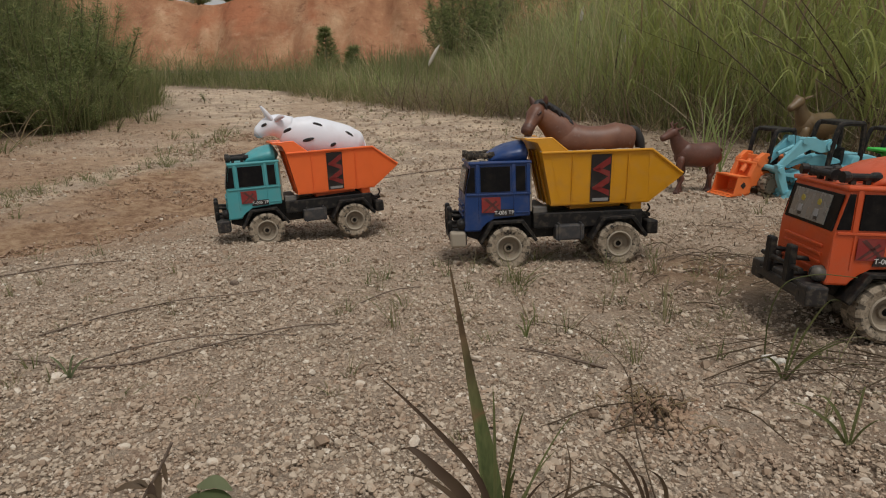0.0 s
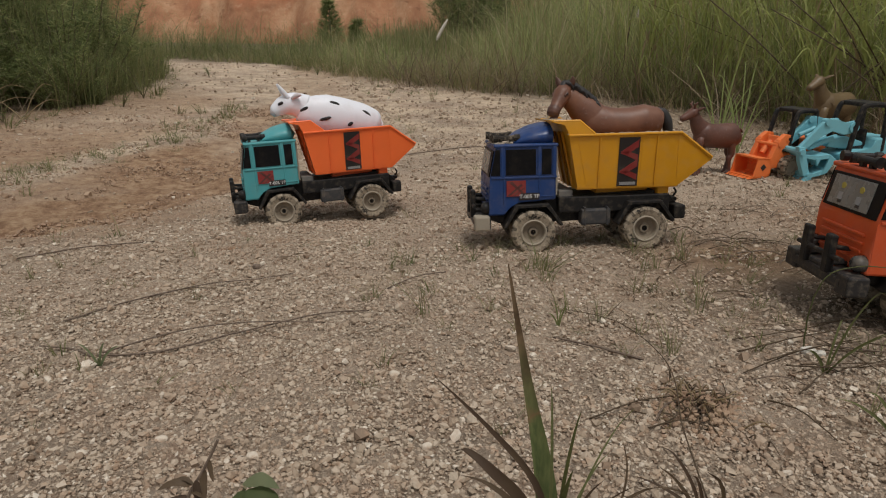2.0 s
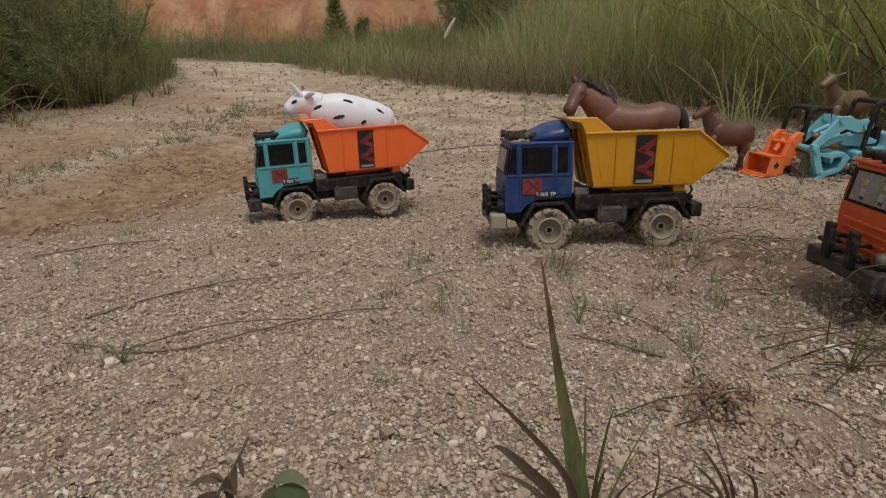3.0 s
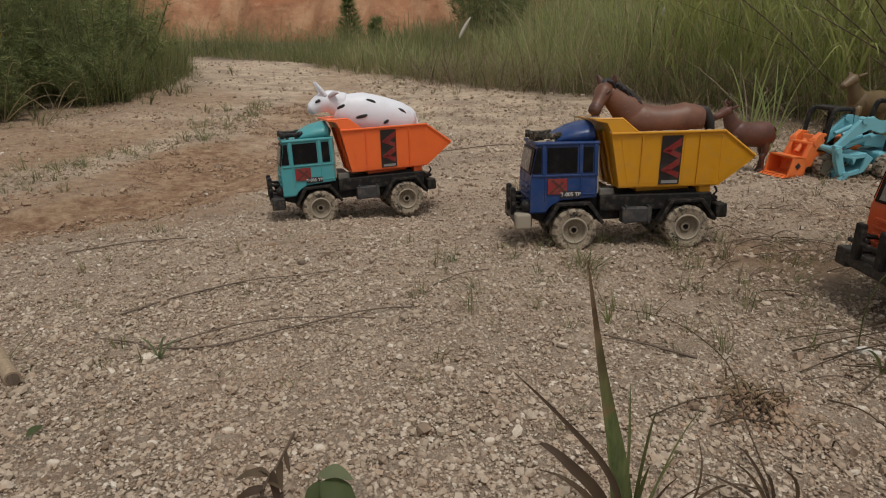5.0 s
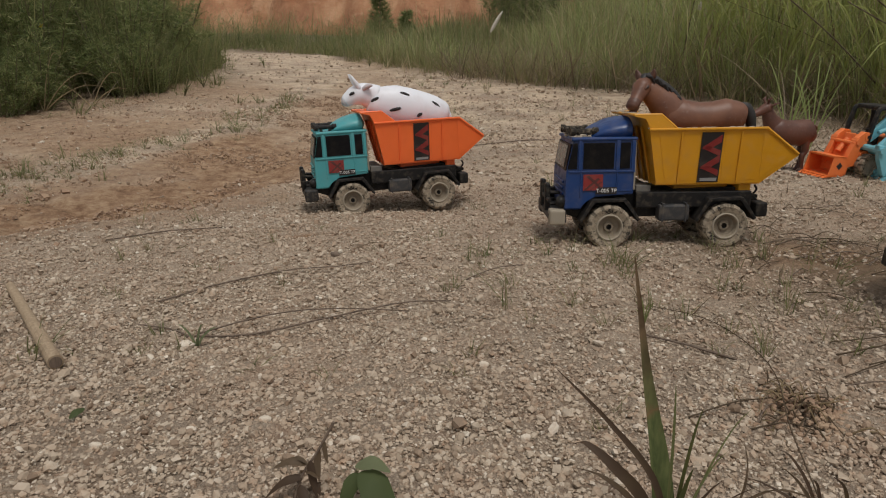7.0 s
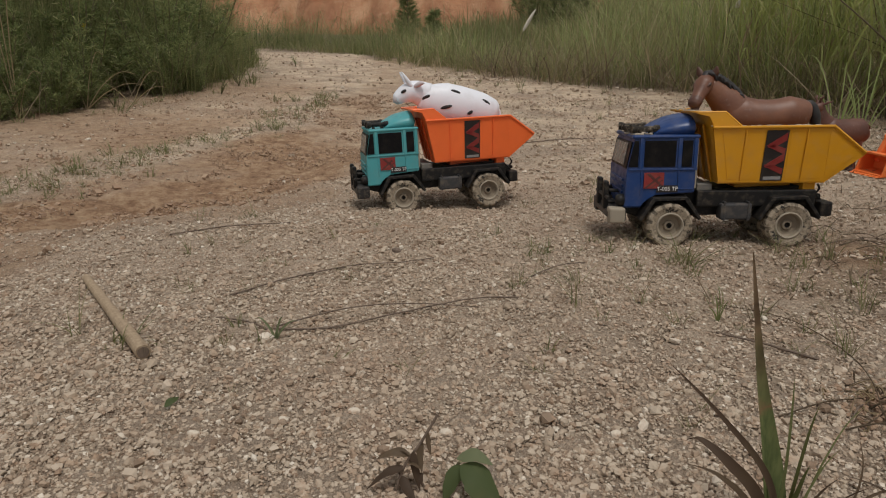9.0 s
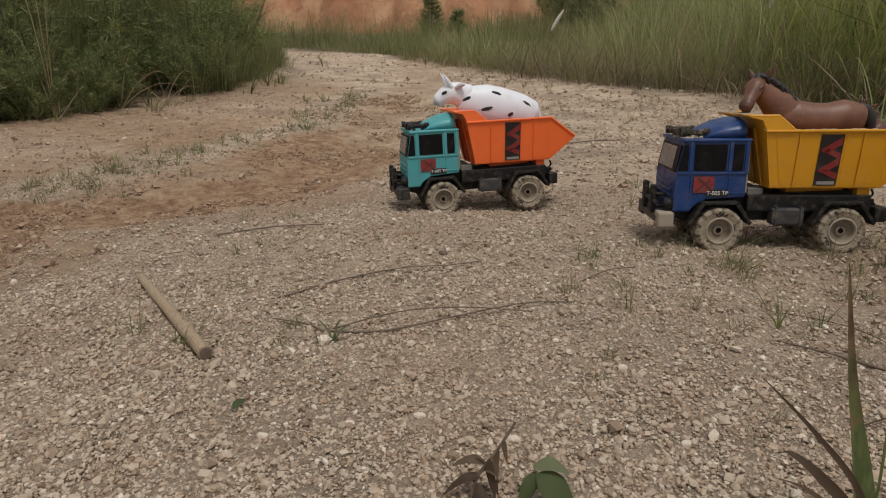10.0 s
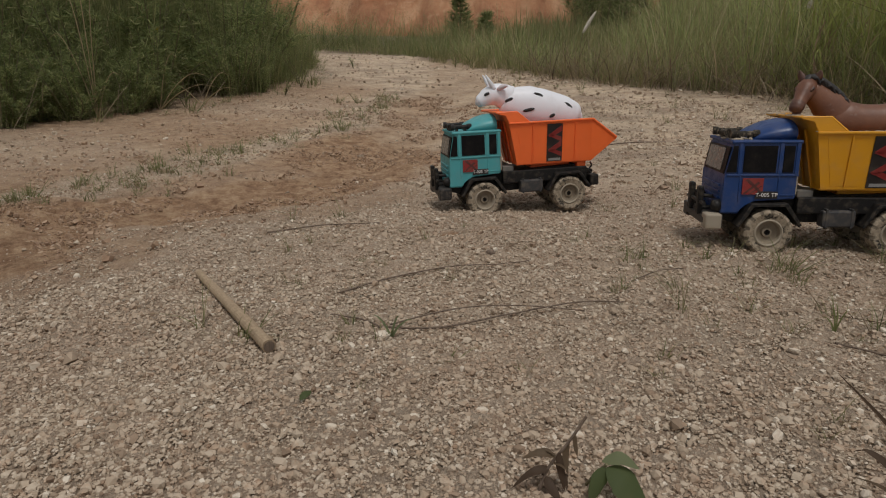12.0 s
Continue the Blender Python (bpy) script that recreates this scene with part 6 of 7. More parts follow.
# ---- earth bank in the distance ----
def bank():
    nx, nz = 420, 70
    x = np.linspace(-34, 26, nx)
    k = np.linspace(0, 1, nz)
    X, K = np.meshgrid(x, k)
    crest = 2.55 + 0.15 * np.sin(X * 0.31 + 1.0) + 0.05 * np.sin(X * 1.1) - 0.36 * np.exp(-((X + 8.2) / 1.8) ** 2)
    Z = crest * K
    gully = np.array([[noise.fractal(Vector((a * 0.8, z * 0.22, 1.5)), 0.9, 2.1, 6) for a, z in zip(ra, rz)] for ra, rz in zip(X, Z)])
    Y = 20.0 + 1.6 * K + 0.5 * gully + 0.5 * np.sin(X * 0.5)
    Z = Z + 0.05 * gully * K
    rows = [np.stack([X, Y, Z], -1)]
    back = np.stack([X[-1], Y[-1] + 14, Z[-1] + 0.4], -1)[None]
    v = np.concatenate([rows[0], back], 0)
    i = np.arange(nz)[:, None] * nx + np.arange(nx - 1)[None]
    f = np.stack([i, i + 1, i + 1 + nx, i + nx], -1).reshape(-1, 4)
    tagged(new("earth_bank", array_mesh("earth_bank", v.reshape(-1, 3), f, CLIFF, True)), "bare red-orange earth cutting with pale streaks", "bank", kind="structure")


bank()
for k, (x, s) in enumerate([(-10.6, 1.0), (-9.6, 0.8), (-8.4, 1.1), (-7.2, 0.9), (-12.5, 1.2)]):
    far_bush(Matrix.Translation((x, 22.6, 2.1)), 0.55 * s, 0.6 * s, 300 + 9 * k, "dark shrub on top of the earth bank")


# ---- near plants and clutter ----
def strip(bm, pts, widths, side, mat=0, fold=0.25):
    """A folded leaf blade along points."""
    pts = [Vector(p) for p in pts]
    side = Vector(side).normalized()
    rows = []
    for i, (p, w) in enumerate(zip(pts, widths)):
        d = (pts[min(i + 1, len(pts) - 1)] - pts[max(i - 1, 0)]).normalized()
        s = (side - d * side.dot(d)).normalized()
        up = s.cross(d)
        rows.append([bm.verts.new(p - s * w / 2 + up * w * fold), bm.verts.new(p), bm.verts.new(p + s * w / 2 + up * w * fold)])
    for r0, r1 in zip(rows, rows[1:]):
        for k in range(2):
            bm.faces.new((r0[k], r0[k + 1], r1[k + 1], r1[k])).material_index = mat


def blade_part(name, root, keys, width, mat, side=(1, 0.2, 0), label="", steps=6, slim=False):
    pts = bend(keys, steps)
    k = np.linspace(0, 1, len(pts))
    w = width * np.interp(k, [0, 0.25, 0.5, 0.8, 1], [1, 0.95, 0.6, 0.24, 0.05] if slim else [0.7, 1, 0.85, 0.4, 0.04])
    bm = bmesh.new()
    strip(bm, pts, w.tolist(), side)
    return part(name, bm, mat, root, label, smooth=True)


def foreground_plant():
    root = tagged(new("grass_plant"), "broad-bladed grass plant with one tall pointed blade and withered ones", "plant")
    root.matrix_basis = Matrix.Translation((0.036, 0.405, hz(0.036, 0.405)))
    blade_part("blade", root, [(0, 0, 0), (-0.006, 0.018, 0.055), (-0.018, 0.030, 0.115), (-0.032, 0.036, 0.190)], 0.0158, TALLBLADE, label="tall green blade with a brown tip", slim=True)
    blade_part("blade", root, [(0.002, -0.002, 0.004), (-0.012, 0.004, 0.052), (-0.043, 0.010, 0.089), (-0.077, 0.016, 0.121)], 0.0048, DRYBLADE, label="dark withered blade")
    blade_part("blade", root, [(-0.006, -0.006, 0), (-0.020, -0.006, 0.044), (-0.040, -0.004, 0.066), (-0.056, 0.002, 0.076), (-0.064, 0.004, 0.074)], 0.008, DRYBLADE, label="curled brown blade")
    blade_part("blade", root, [(-0.008, 0, 0), (-0.022, 0.0, 0.034), (-0.042, 0.004, 0.050), (-0.060, 0.010, 0.052)], 0.0045, STRAW)
    for keys, w in (([(0.012, -0.01, 0), (0.030, -0.012, 0.034), (0.052, -0.01, 0.050), (0.074, -0.012, 0.052)], 0.004), ([(0.016, 0, 0), (0.036, 0.002, 0.03), (0.066, 0.01, 0.045), (0.100, 0.012, 0.036)], 0.003),
                    ([(-0.004, -0.01, 0), (-0.020, -0.016, 0.026), (-0.040, -0.02, 0.036), (-0.058, -0.02, 0.030)], 0.005), ([(0.03, 0.01, 0), (0.046, 0.012, 0.03), (0.050, 0.016, 0.055), (0.046, 0.02, 0.075)], 0.0022),
                    ([(0.10, 0.02, 0), (0.094, 0.014, 0.03), (0.080, 0.01, 0.052), (0.066, 0.004, 0.066)], 0.003), ([(0.11, 0.02, 0), (0.118, 0.02, 0.026), (0.112, 0.016, 0.046), (0.100, 0.01, 0.058)], 0.0035)):
        blade_part("blade", root, keys, w, DRYBLADE if w > 0.0032 else STRAW, label="withered brown blade")
    for tip, w in (((-0.004, 0.012, 0.118), 0.0032), ((0.018, 0.02, 0.096), 0.0040), ((0.012, 0.004, 0.062), 0.006), ((0.034, 0.010, 0.050), 0.004), ((0.062, 0.05, 0.080), 0.0022), ((-0.014, 0.02, 0.066), 0.0026), ((0.055, 0.01, 0.046), 0.0035), ((0.02, -0.02, 0.045), 0.005), ((0.042, 0.03, 0.058), 0.0026)):
        t = Vector(tip)
        blade_part("blade", root, [(t.x * 0.15, t.y * 0.1, 0), (t.x * 0.4, t.y * 0.4, t.z * 0.5), (t.x * 0.75, t.y * 0.8, t.z * 0.85), tip], w * 0.72, (BROAD if t.z > 0.06 else DRYBLADE) if w > 0.0033 else TUFT)


def weed(at, tips, width, mat, label, steps=5):
    root = tagged(new("grass_weed"), label, "plant")
    root.matrix_basis = at
    for x, y, z in tips:
        blade_part("blade", root, [(0, 0, -0.002), (x * 0.3, y * 0.3, z * 0.55), (x * 0.7, y * 0.7, z * 0.95), (x, y, z)], width, mat, steps=steps)


reed_plants()
foreground_plant()
weed(Matrix.Translation((0.345, 0.53, hz(0.345, 0.53))), [(-0.048, 0.02, 0.03), (-0.03, 0.01, 0.042), (0.012, 0.01, 0.05), (0.02, -0.01, 0.03), (-0.015, -0.02, 0.012)], 0.0036, TUFT, "small green grass weed in the gravel")
weed(Matrix.Translation((0.345, 0.645, hz(0.345, 0.645))), [(0.032, -0.02, 0.095), (0.06, -0.03, 0.06), (0.02, 0.02, 0.05), (-0.03, -0.01, 0.03), (0.075, 0.01, 0.04)], 0.0032, TUFT, "thin arching grass weed by the gravel")
weed(Matrix.Translation((0.095, 0.755, hz(0.095, 0.755))), [(-0.008, 0.004, 0.032), (0.010, 0, 0.028), (0.004, 0.01, 0.02), (-0.014, 0, 0.018)], 0.0019, FARGRASS, "small green grass sprout in the gravel")
weed(Matrix.Translation((-0.388, 0.64, hz(-0.388, 0.64))), [(-0.022, 0.004, 0.022), (0.010, 0.0, 0.026), (0.022, 0.006, 0.020), (0.004, -0.006, 0.012)], 0.0026, PALELEAF, "small grey-green seedling beside the long twig")
weed(Matrix.Translation((0.15, 0.44, hz(0.15, 0.44))), [(-0.03, 0.02, 0.045), (-0.012, 0.0, 0.035), (-0.05, 0.02, 0.02)], 0.0028, DRYBLADE, "withered grass weed with dark blades")


def leafy_weed():
    root = tagged(new("leafy_weed"), "small weed with one broad green leaf and shrivelled brown leaves", "plant")
    x, y = -0.172, 0.430
    root.matrix_basis = Matrix.Translation((x, y, hz(x, y)))

    def leaf(keys, w, mat, label, side=(0.3, 1, 0)):
        pts = bend(keys, 5)
        k = np.linspace(0, 1, len(pts))
        bm = bmesh.new()
        strip(bm, pts, (w * np.interp(k, [0, 0.15, 0.4, 0.7, 1], [0.1, 0.7, 1, 0.75, 0.05])).tolist(), side, fold=0.2)
        part("leaf", bm, mat, root, label, smooth=True)

    leaf([(0, 0, 0.026), (0.012, -0.006, 0.024), (0.023, -0.014, 0.012), (0.031, -0.020, 0.002)], 0.025, GREENLEAF, "broad dull green leaf", (0.5, 1, 0.4))
    leaf([(0, 0, 0.026), (-0.005, -0.006, 0.017), (-0.010, -0.012, 0.003)], 0.012, GREENLEAF, "hanging green leaf", (1, 0.2, 0))
    leaf([(-0.003, 0.003, 0.029), (0.010, 0.004, 0.034), (0.023, 0.002, 0.027)], 0.011, PALELEAF, "folded pale green leaf", (0, 1, 0.5))
    # shrivelled leaves hanging along the bare stalk
    for keys, w, side in (([(-0.037, 0, 0.030), (-0.048, -0.002, 0.033), (-0.060, -0.004, 0.028)], 0.008, (0, 1, 0.6)), ([(-0.034, 0, 0.034), (-0.032, -0.004, 0.024), (-0.028, -0.008, 0.008)], 0.009, (1, 0.2, 0)),
                          ([(-0.028, 0.002, 0.042), (-0.029, 0, 0.032), (-0.027, -0.004, 0.020)], 0.0075, (1, 0.3, 0)), ([(-0.024, 0.002, 0.050), (-0.023, 0, 0.042), (-0.021, -0.002, 0.034)], 0.005, (1, 0.2, 0)),
                          ([(-0.040, 0, 0.020), (-0.052, -0.006, 0.018), (-0.066, -0.010, 0.006)], 0.010, (0.2, 1, 0.5)), ([(-0.042, -0.002, 0.014), (-0.038, -0.008, 0.010), (-0.030, -0.014, 0.002)], 0.011, (1, 0.4, 0.3))):
        leaf(keys, w * 0.72, STRAW if w < 0.0085 else DRYBLADE, "shrivelled brown leaf", side)
    r = random.Random(17)
    for k in range(6):
        bx, bz = -0.030 - 0.014 * r.random(), r.uniform(0.006, 0.030)
        dx, dy, dz = r.uniform(-0.018, 0.012), r.uniform(-0.012, 0.008), r.uniform(-0.014, 0.003)
        leaf([(bx, 0, bz), (bx + dx * 0.5, dy * 0.6, bz + 0.002), (bx + dx, dy, max(bz + dz, 0.002))], r.uniform(0.004, 0.007), (STRAW, DRYBLADE)[k % 2], "shrivelled brown leaf", (r.uniform(-0.5, 0.8), 1, r.uniform(-0.6, 0.6)))
    bm = bmesh.new()
    tube(bm, bend([(-0.047, -0.004, 0), (-0.040, 0, 0.022), (-0.028, 0.002, 0.042), (-0.017, 0.004, 0.064)], 4), 0.0011, 6)
    part("stalk", bm, BARK, root, "bare brown stalk")
    bm = bmesh.new()
    tube(bm, bend([(-0.012, 0.012, 0), (-0.006, 0.006, 0.016), (0, 0, 0.029)], 4), 0.0012, 6)
    part("leaf_stalk", bm, STEM, root)


leafy_weed()


def twig(keys, r0, r1, label, mat=None, lift=0.002, name="twig"):
    r0, r1 = r0 * 0.72, r1 * 0.72
    pts = [Vector((x, y, hz(x, y) + lift + (z if len(q) else 0))) for x, y, *q in keys for z in [q[0] if q else 0]]
    line = bend(pts, 7)
    bm = bmesh.new()
    rng = random.Random(len(keys) + int(keys[0][0] * 1000))
    line = [p + Vector((rng.uniform(-1, 1), rng.uniform(-1, 1), rng.uniform(-0.3, 0.6))) * r0 * 0.5 for p in line]
    tube(bm, line, list(np.linspace(r0, r1, len(line))), 6)
    return tagged(put(name, bm, mat or BARK, smooth=True), label, "twig")


twig([(0.352, 0.70), (0.348, 0.695, 0.05), (0.356, 0.69, 0.088), (0.385, 0.685, 0.100), (0.425, 0.68, 0.098)], 0.0012, 0.0006, "thin bent grass stem standing before the truck", TUFT, 0.0, "dry_stalk")
twig([(-0.133, 0.79), (-0.19, 0.765, 0.006), (-0.27, 0.715, 0.004), (-0.34, 0.672, 0.002), (-0.40, 0.655, 0.002)], 0.0011, 0.0017, "long thin brown twig lying on the gravel")
twig([(-0.18, 0.755), (-0.26, 0.725, 0.012), (-0.33, 0.705, 0.010), (-0.395, 0.66, 0.003)], 0.0008, 0.0014, "thin arched brown twig on the gravel")
twig([(-0.40, 0.655), (-0.43, 0.665, 0.004), (-0.47, 0.675, 0.002)], 0.0018, 0.001, "short brown twig end on the gravel")
twig([(-0.485, 0.745), (-0.44, 0.79, 0.003), (-0.39, 0.845, 0.002), (-0.37, 0.86)], 0.0016, 0.0012, "thin brown twig on the gravel")
twig([(-0.42, 0.82), (-0.36, 0.86, 0.004), (-0.30, 0.885, 0.003), (-0.255, 0.92)], 0.0011, 0.0009, "thin curved twig on the gravel")
twig([(0.085, 0.725), (0.12, 0.70, 0.003), (0.173, 0.674)], 0.0014, 0.002, "short dark twig on the gravel")
twig([(-0.69, 0.97), (-0.61, 1.02, 0.004), (-0.527, 1.077)], 0.0018, 0.0012, "straight dry twig beside the rut")
twig([(-0.254, 2.158), (-0.16, 2.20, 0.001), (-0.07, 2.222, 0.003), (0.02, 2.275, 0.001), (0.116, 2.30)], 0.0016, 0.0030, "dark dead stick on the sand")
twig([(-0.12, 0.86), (-0.08, 0.90, 0.004), (-0.04, 0.93)], 0.0012, 0.001, "thin grass stalk on the gravel")
twig([(0.115, 0.80), (0.15, 0.70, 0.03), (0.17, 0.60, 0.034), (0.16, 0.52, 0.02), (0.16, 0.46, 0)], 0.0005, 0.0010, "thin arching dry stalk over the gravel", STRAW)
for k in range(34):
    r = random.Random(50 + k)
    x, y, a, l = 0.42 + r.uniform(-0.09, 0.20), 0.63 + r.uniform(-0.06, 0.12), r.gauss(-0.15, 0.45), r.uniform(0.025, 0.085)
    c = r.uniform(-0.012, 0.012)
    twig([(x - l * math.cos(a), y - l * math.sin(a)), (x + c, y - c, 0.003), (x + l * math.cos(a), y + l * math.sin(a), r.uniform(0, 0.006))], r.uniform(0.0006, 0.0014), 0.0006, "dry grass stalk lying in a loose heap on the gravel", STRAW if k % 3 else BARK, 0.0015 + 0.0003 * k, "dry_stalk")
for k in range(70):
    # brittle bits round the trucks and the old root clump
    r = random.Random(150 + k)
    x, y = r.choice([(0.20, 0.60), (0.36, 0.98), (0.47, 1.11), (0.47, 1.11), (0.44, 1.09), (0.55, 1.02), (0.30, 1.25), (0.6, 1.35), (0.85, 1.45)])
    x, y, a, l = x + r.gauss(0, 0.06), y + r.gauss(0, 0.04), r.uniform(-1.2, 1.2), r.uniform(0.012, 0.05)
    twig([(x - l * math.cos(a), y - l * math.sin(a)), (x, y, r.uniform(0.002, 0.01)), (x + l * math.cos(a), y + l * math.sin(a))], 0.0011, 0.0007, "short brittle bit of dry stalk on the gravel", BARK if k % 2 else STRAW, 0.002, "dry_stalk")


def root_clump():
    """A wad of pulled-up roots and soil."""
    root = tagged(new("root_clump"), "small wad of dry brown roots and soil on the gravel", "plant")
    x, y = 0.196, 0.578
    root.matrix_basis = Matrix.Translation((x, y, hz(x, y)))
    r = random.Random(9)
    for k in range(64):
        bm = bmesh.new()
        a, l = r.uniform(0, 6.28), r.uniform(0.008, 0.026)
        x0, y0 = r.gauss(0, 0.018), r.gauss(0, 0.018)
        z0 = 0.016 * math.exp(-(x0 * x0 + y0 * y0) / 0.0006)
        p = bend([(x0, y0, z0), (x0 + 0.5 * l * math.cos(a), y0 + 0.5 * l * math.sin(a), z0 + r.uniform(0.001, 0.012)), (x0 + l * math.cos(a + 0.5), y0 + l * math.sin(a + 0.5), max(0.001, z0 + r.uniform(-0.010, 0.010)))], 4)
        tube(bm, p, [0.0008] * 5 + [0.0005] * (len(p) - 5), 4)
        part("root", bm, (STRAW, HAY, HAY, STRAW)[k % 4], root)
    bm = bmesh.new()
    for k in range(420):
        q = r.uniform(0.0012, 0.0036)
        vs = bmesh.ops.create_icosphere(bm, subdivisions=1, radius=q)["verts"]
        x0, y0 = r.gauss(0, 0.022), r.gauss(0, 0.024)
        d = Vector((x0, y0, 0.015 * math.exp(-(x0 * x0 + y0 * y0) / 0.0005) * r.uniform(0.6, 1.0)))
        for v in vs:
            v.co = v.co * r.uniform(0.75, 1.2) + d
    tagged(part("soil", bm, CLOD, root, "crumbs of brown soil"), "crumbs of brown soil", kind="stuff")


root_clump()


def branch():
    root = tagged(new("dead_branch"), "grey dead branch with an upright side shoot on the sand", "branch")
    x, y = 0.44, 2.03
    root.matrix_basis = Matrix.Translation((x, y, hz(x, y)))
    bm = bmesh.new()
    tube(bm, bend([(-0.03, -0.02, 0.006), (0.02, 0.02, 0.018), (0.09, 0.07, 0.014), (0.19, 0.16, 0.010)], 5), [0.010, 0.0105, 0.011, 0.0115, 0.012] + [0.011] * 3 + [0.009] * 4 + [0.006] * 4, 8)
    part("stem", bm, BARK, root, smooth=True)
    for keys in ([(0.03, 0.02, 0.02), (0.045, 0.03, 0.06), (0.06, 0.04, 0.10)], [(-0.02, -0.02, 0.008), (0.06, -0.05, 0.006), (0.15, -0.08, 0.003)], [(-0.01, 0, 0.01), (-0.05, 0.01, 0.012), (-0.09, -0.03, 0.004)]):
        bm = bmesh.new()
        p = bend(keys, 4)
        tube(bm, p, list(np.linspace(0.005, 0.002, len(p))), 6)
        part("side_shoot", bm, BARK, root, smooth=True)


branch()


def cane():
    """A cut length of cane, a hollow dark at its sawn end."""
    a, b = Vector((-0.687, 0.762, 0)), Vector((-0.501, 0.579, 0))
    a.z, b.z = hz(a.x, a.y) + 0.0075, hz(b.x, b.y) + 0.0085
    bm = bmesh.new()
    pts = [a.lerp(b, k / 8) for k in range(9)]
    tube(bm, pts, [0.0052, 0.0054, 0.0062, 0.0058, 0.0062, 0.0066, 0.0072, 0.0070, 0.0074], 14)
    ob = tagged(put("cane_stick", bm, CANE, smooth=False), "short cut length of pale cane lying on the gravel", "stick")
    bm = bmesh.new()
    d = (b - a).normalized()
    tube(bm, [b + d * 0.0002, b + d * 0.001], 0.0058, 12)
    part("cut_end", bm, BARK, ob, "dark sawn end")


cane()


def tufts():
    """Small grass tufts: four shapes, repeated."""
    rng = np.random.default_rng(77)
    shapes = []
    for k, (n, h, w, lean) in enumerate([(10, 0.038, 0.0012, 0.6), (12, 0.042, 0.0013, 0.9), (9, 0.056, 0.0013, 0.4), (17, 0.042, 0.0016, 1.0), (12, 0.022, 0.0015, 1.2)]):
        p = rng.normal(0, 0.0035 + 0.001 * k, (n, 2))
        shapes.append(blades("grass_tuft", p, h * rng.uniform(0.4, 1.2, n), np.full(n, w), lean, 80 + k, TUFT, "", "", curl=0.5, mesh_only=True, zfun=lambda r: np.zeros(len(r))))
    spots = [(-0.355, 0.822, 2, 0.75), (-0.06, 0.785, 2, 1.1), (-0.13, 0.835, 1, 0.8), (0.02, 0.80, 1, 0.8), (-0.10, 0.66, 0, 0.9), (-0.40, 0.63, 0, 0.9), (0.11, 0.80, 3, 0.7), (0.27, 0.80, 2, 1.2), (0.24, 0.87, 1, 0.9),
             (-0.24, 0.60, 0, 0.8), (0.03, 0.92, 1, 0.8), (0.0, 0.98, 1, 0.9), (-0.02, 1.05, 3, 0.6), (-0.54, 0.60, 3, 0.8), (-0.60, 0.62, 2, 0.9), (-0.44, 0.66, 0, 1.0), (-0.62, 1.13, 3, 0.9), (-0.12, 1.38, 0, 1.2), (0.05, 1.6, 1, 1.2), (-0.3, 1.8, 2, 1.2), (-0.38, 1.95, 1, 1.5), (0.30, 1.62, 0, 1.2)]
    for _ in range(190):
        y = 0.8 + 2.6 * rng.random() ** 1.2
        spots.append((float(along(RIDGE, y)) + rng.normal(0, 0.07), y, int(rng.choice([1, 3, 4])), 0.7 + 0.32 * y * rng.random()))
    for _ in range(46):
        y = rng.uniform(1.2, 4.6)
        x = rng.uniform(float(along(RUT, y)) + 0.2, float(along(RIGHT_EDGE, y)) - 0.05)
        spots.append((x, y, int(rng.integers(0, 5)), rng.uniform(0.7, 1.3) * (0.8 + 0.12 * y)))
    for _ in range(34):
        y = rng.uniform(2.0, 6.2)
        spots.append((float(along(LEFT_EDGE, y)) + rng.uniform(-0.02, 0.22), y, int(rng.choice([1, 3, 4])), rng.uniform(1.0, 2.2)))
    for _ in range(46):
        y = rng.uniform(0.68, 1.12)
        spots.append((rng.uniform(-0.22, 0.42), y, int(rng.choice([0, 1, 2, 3])), rng.uniform(0.55, 1.0)))
    for _ in range(40):
        y = rng.uniform(0.5, 1.15)
        spots.append((rng.uniform(-0.75, 0.62) * (0.5 + 0.5 * y), y, int(rng.choice([0, 2, 4])), rng.uniform(0.4, 0.8)))
    for x, y, k, s in spots:
        ob = new("grass_tuft", shapes[k])
        ob.matrix_basis = Matrix.Translation((x, y, hz(x, y))) @ Matrix.Rotation(rng.uniform(0, 6.28), 4, "Z") @ Matrix.Scale(s, 4)
        tagged(ob, "small sparse tuft of dry green grass on the ground", "grass tuft", "grass tufts on the ground")


tufts()


def sprigs():
    """Little upright weeds with paired leaves at the edge of the sand."""
    for k, (x, y, h) in enumerate([(-1.86, 3.9, 0.17), (-1.78, 3.75, 0.12), (-1.95, 5.25, 0.09), (-1.15, 5.5, 0.08), (-0.45, 4.75, 0.12), (0.35, 3.8, 0.14), (-1.75, 3.45, 0.10), (-2.05, 2.95, 0.10)]):
        rng = np.random.default_rng(400 + k)
        root = tagged(new("weed_sprig"), "small upright leafy weed at the edge of the bushes", "plant")
        root.matrix_basis = Matrix.Translation((x, y, hz(x, y)))
        bm = bmesh.new()
        spots, dirs = [], []
        for s in range(4):
            tip = Vector((rng.normal(0, 0.35) * h, rng.normal(0, 0.35) * h, h * rng.uniform(0.6, 1.1)))
            tube(bm, [(0, 0, 0), tip * 0.5 + Vector((0, 0, 0.01)), tip], [0.003, 0.002, 0.001], 5)
            for t in np.linspace(0.25, 1, 9):
                spots.append((tip * t)[:])
                dirs.append(rng.normal(0, 1, 3) * (1, 1, 0.4) + (0, 0, 0.5))
        part("stem", bm, STEM, root)
        d = np.array(dirs)
        new("leaves", leaf_cloud(np.array(spots), d / np.linalg.norm(d, axis=1, keepdims=True), 0.035, 410 + k, LEAF, "leaves")).parent = root


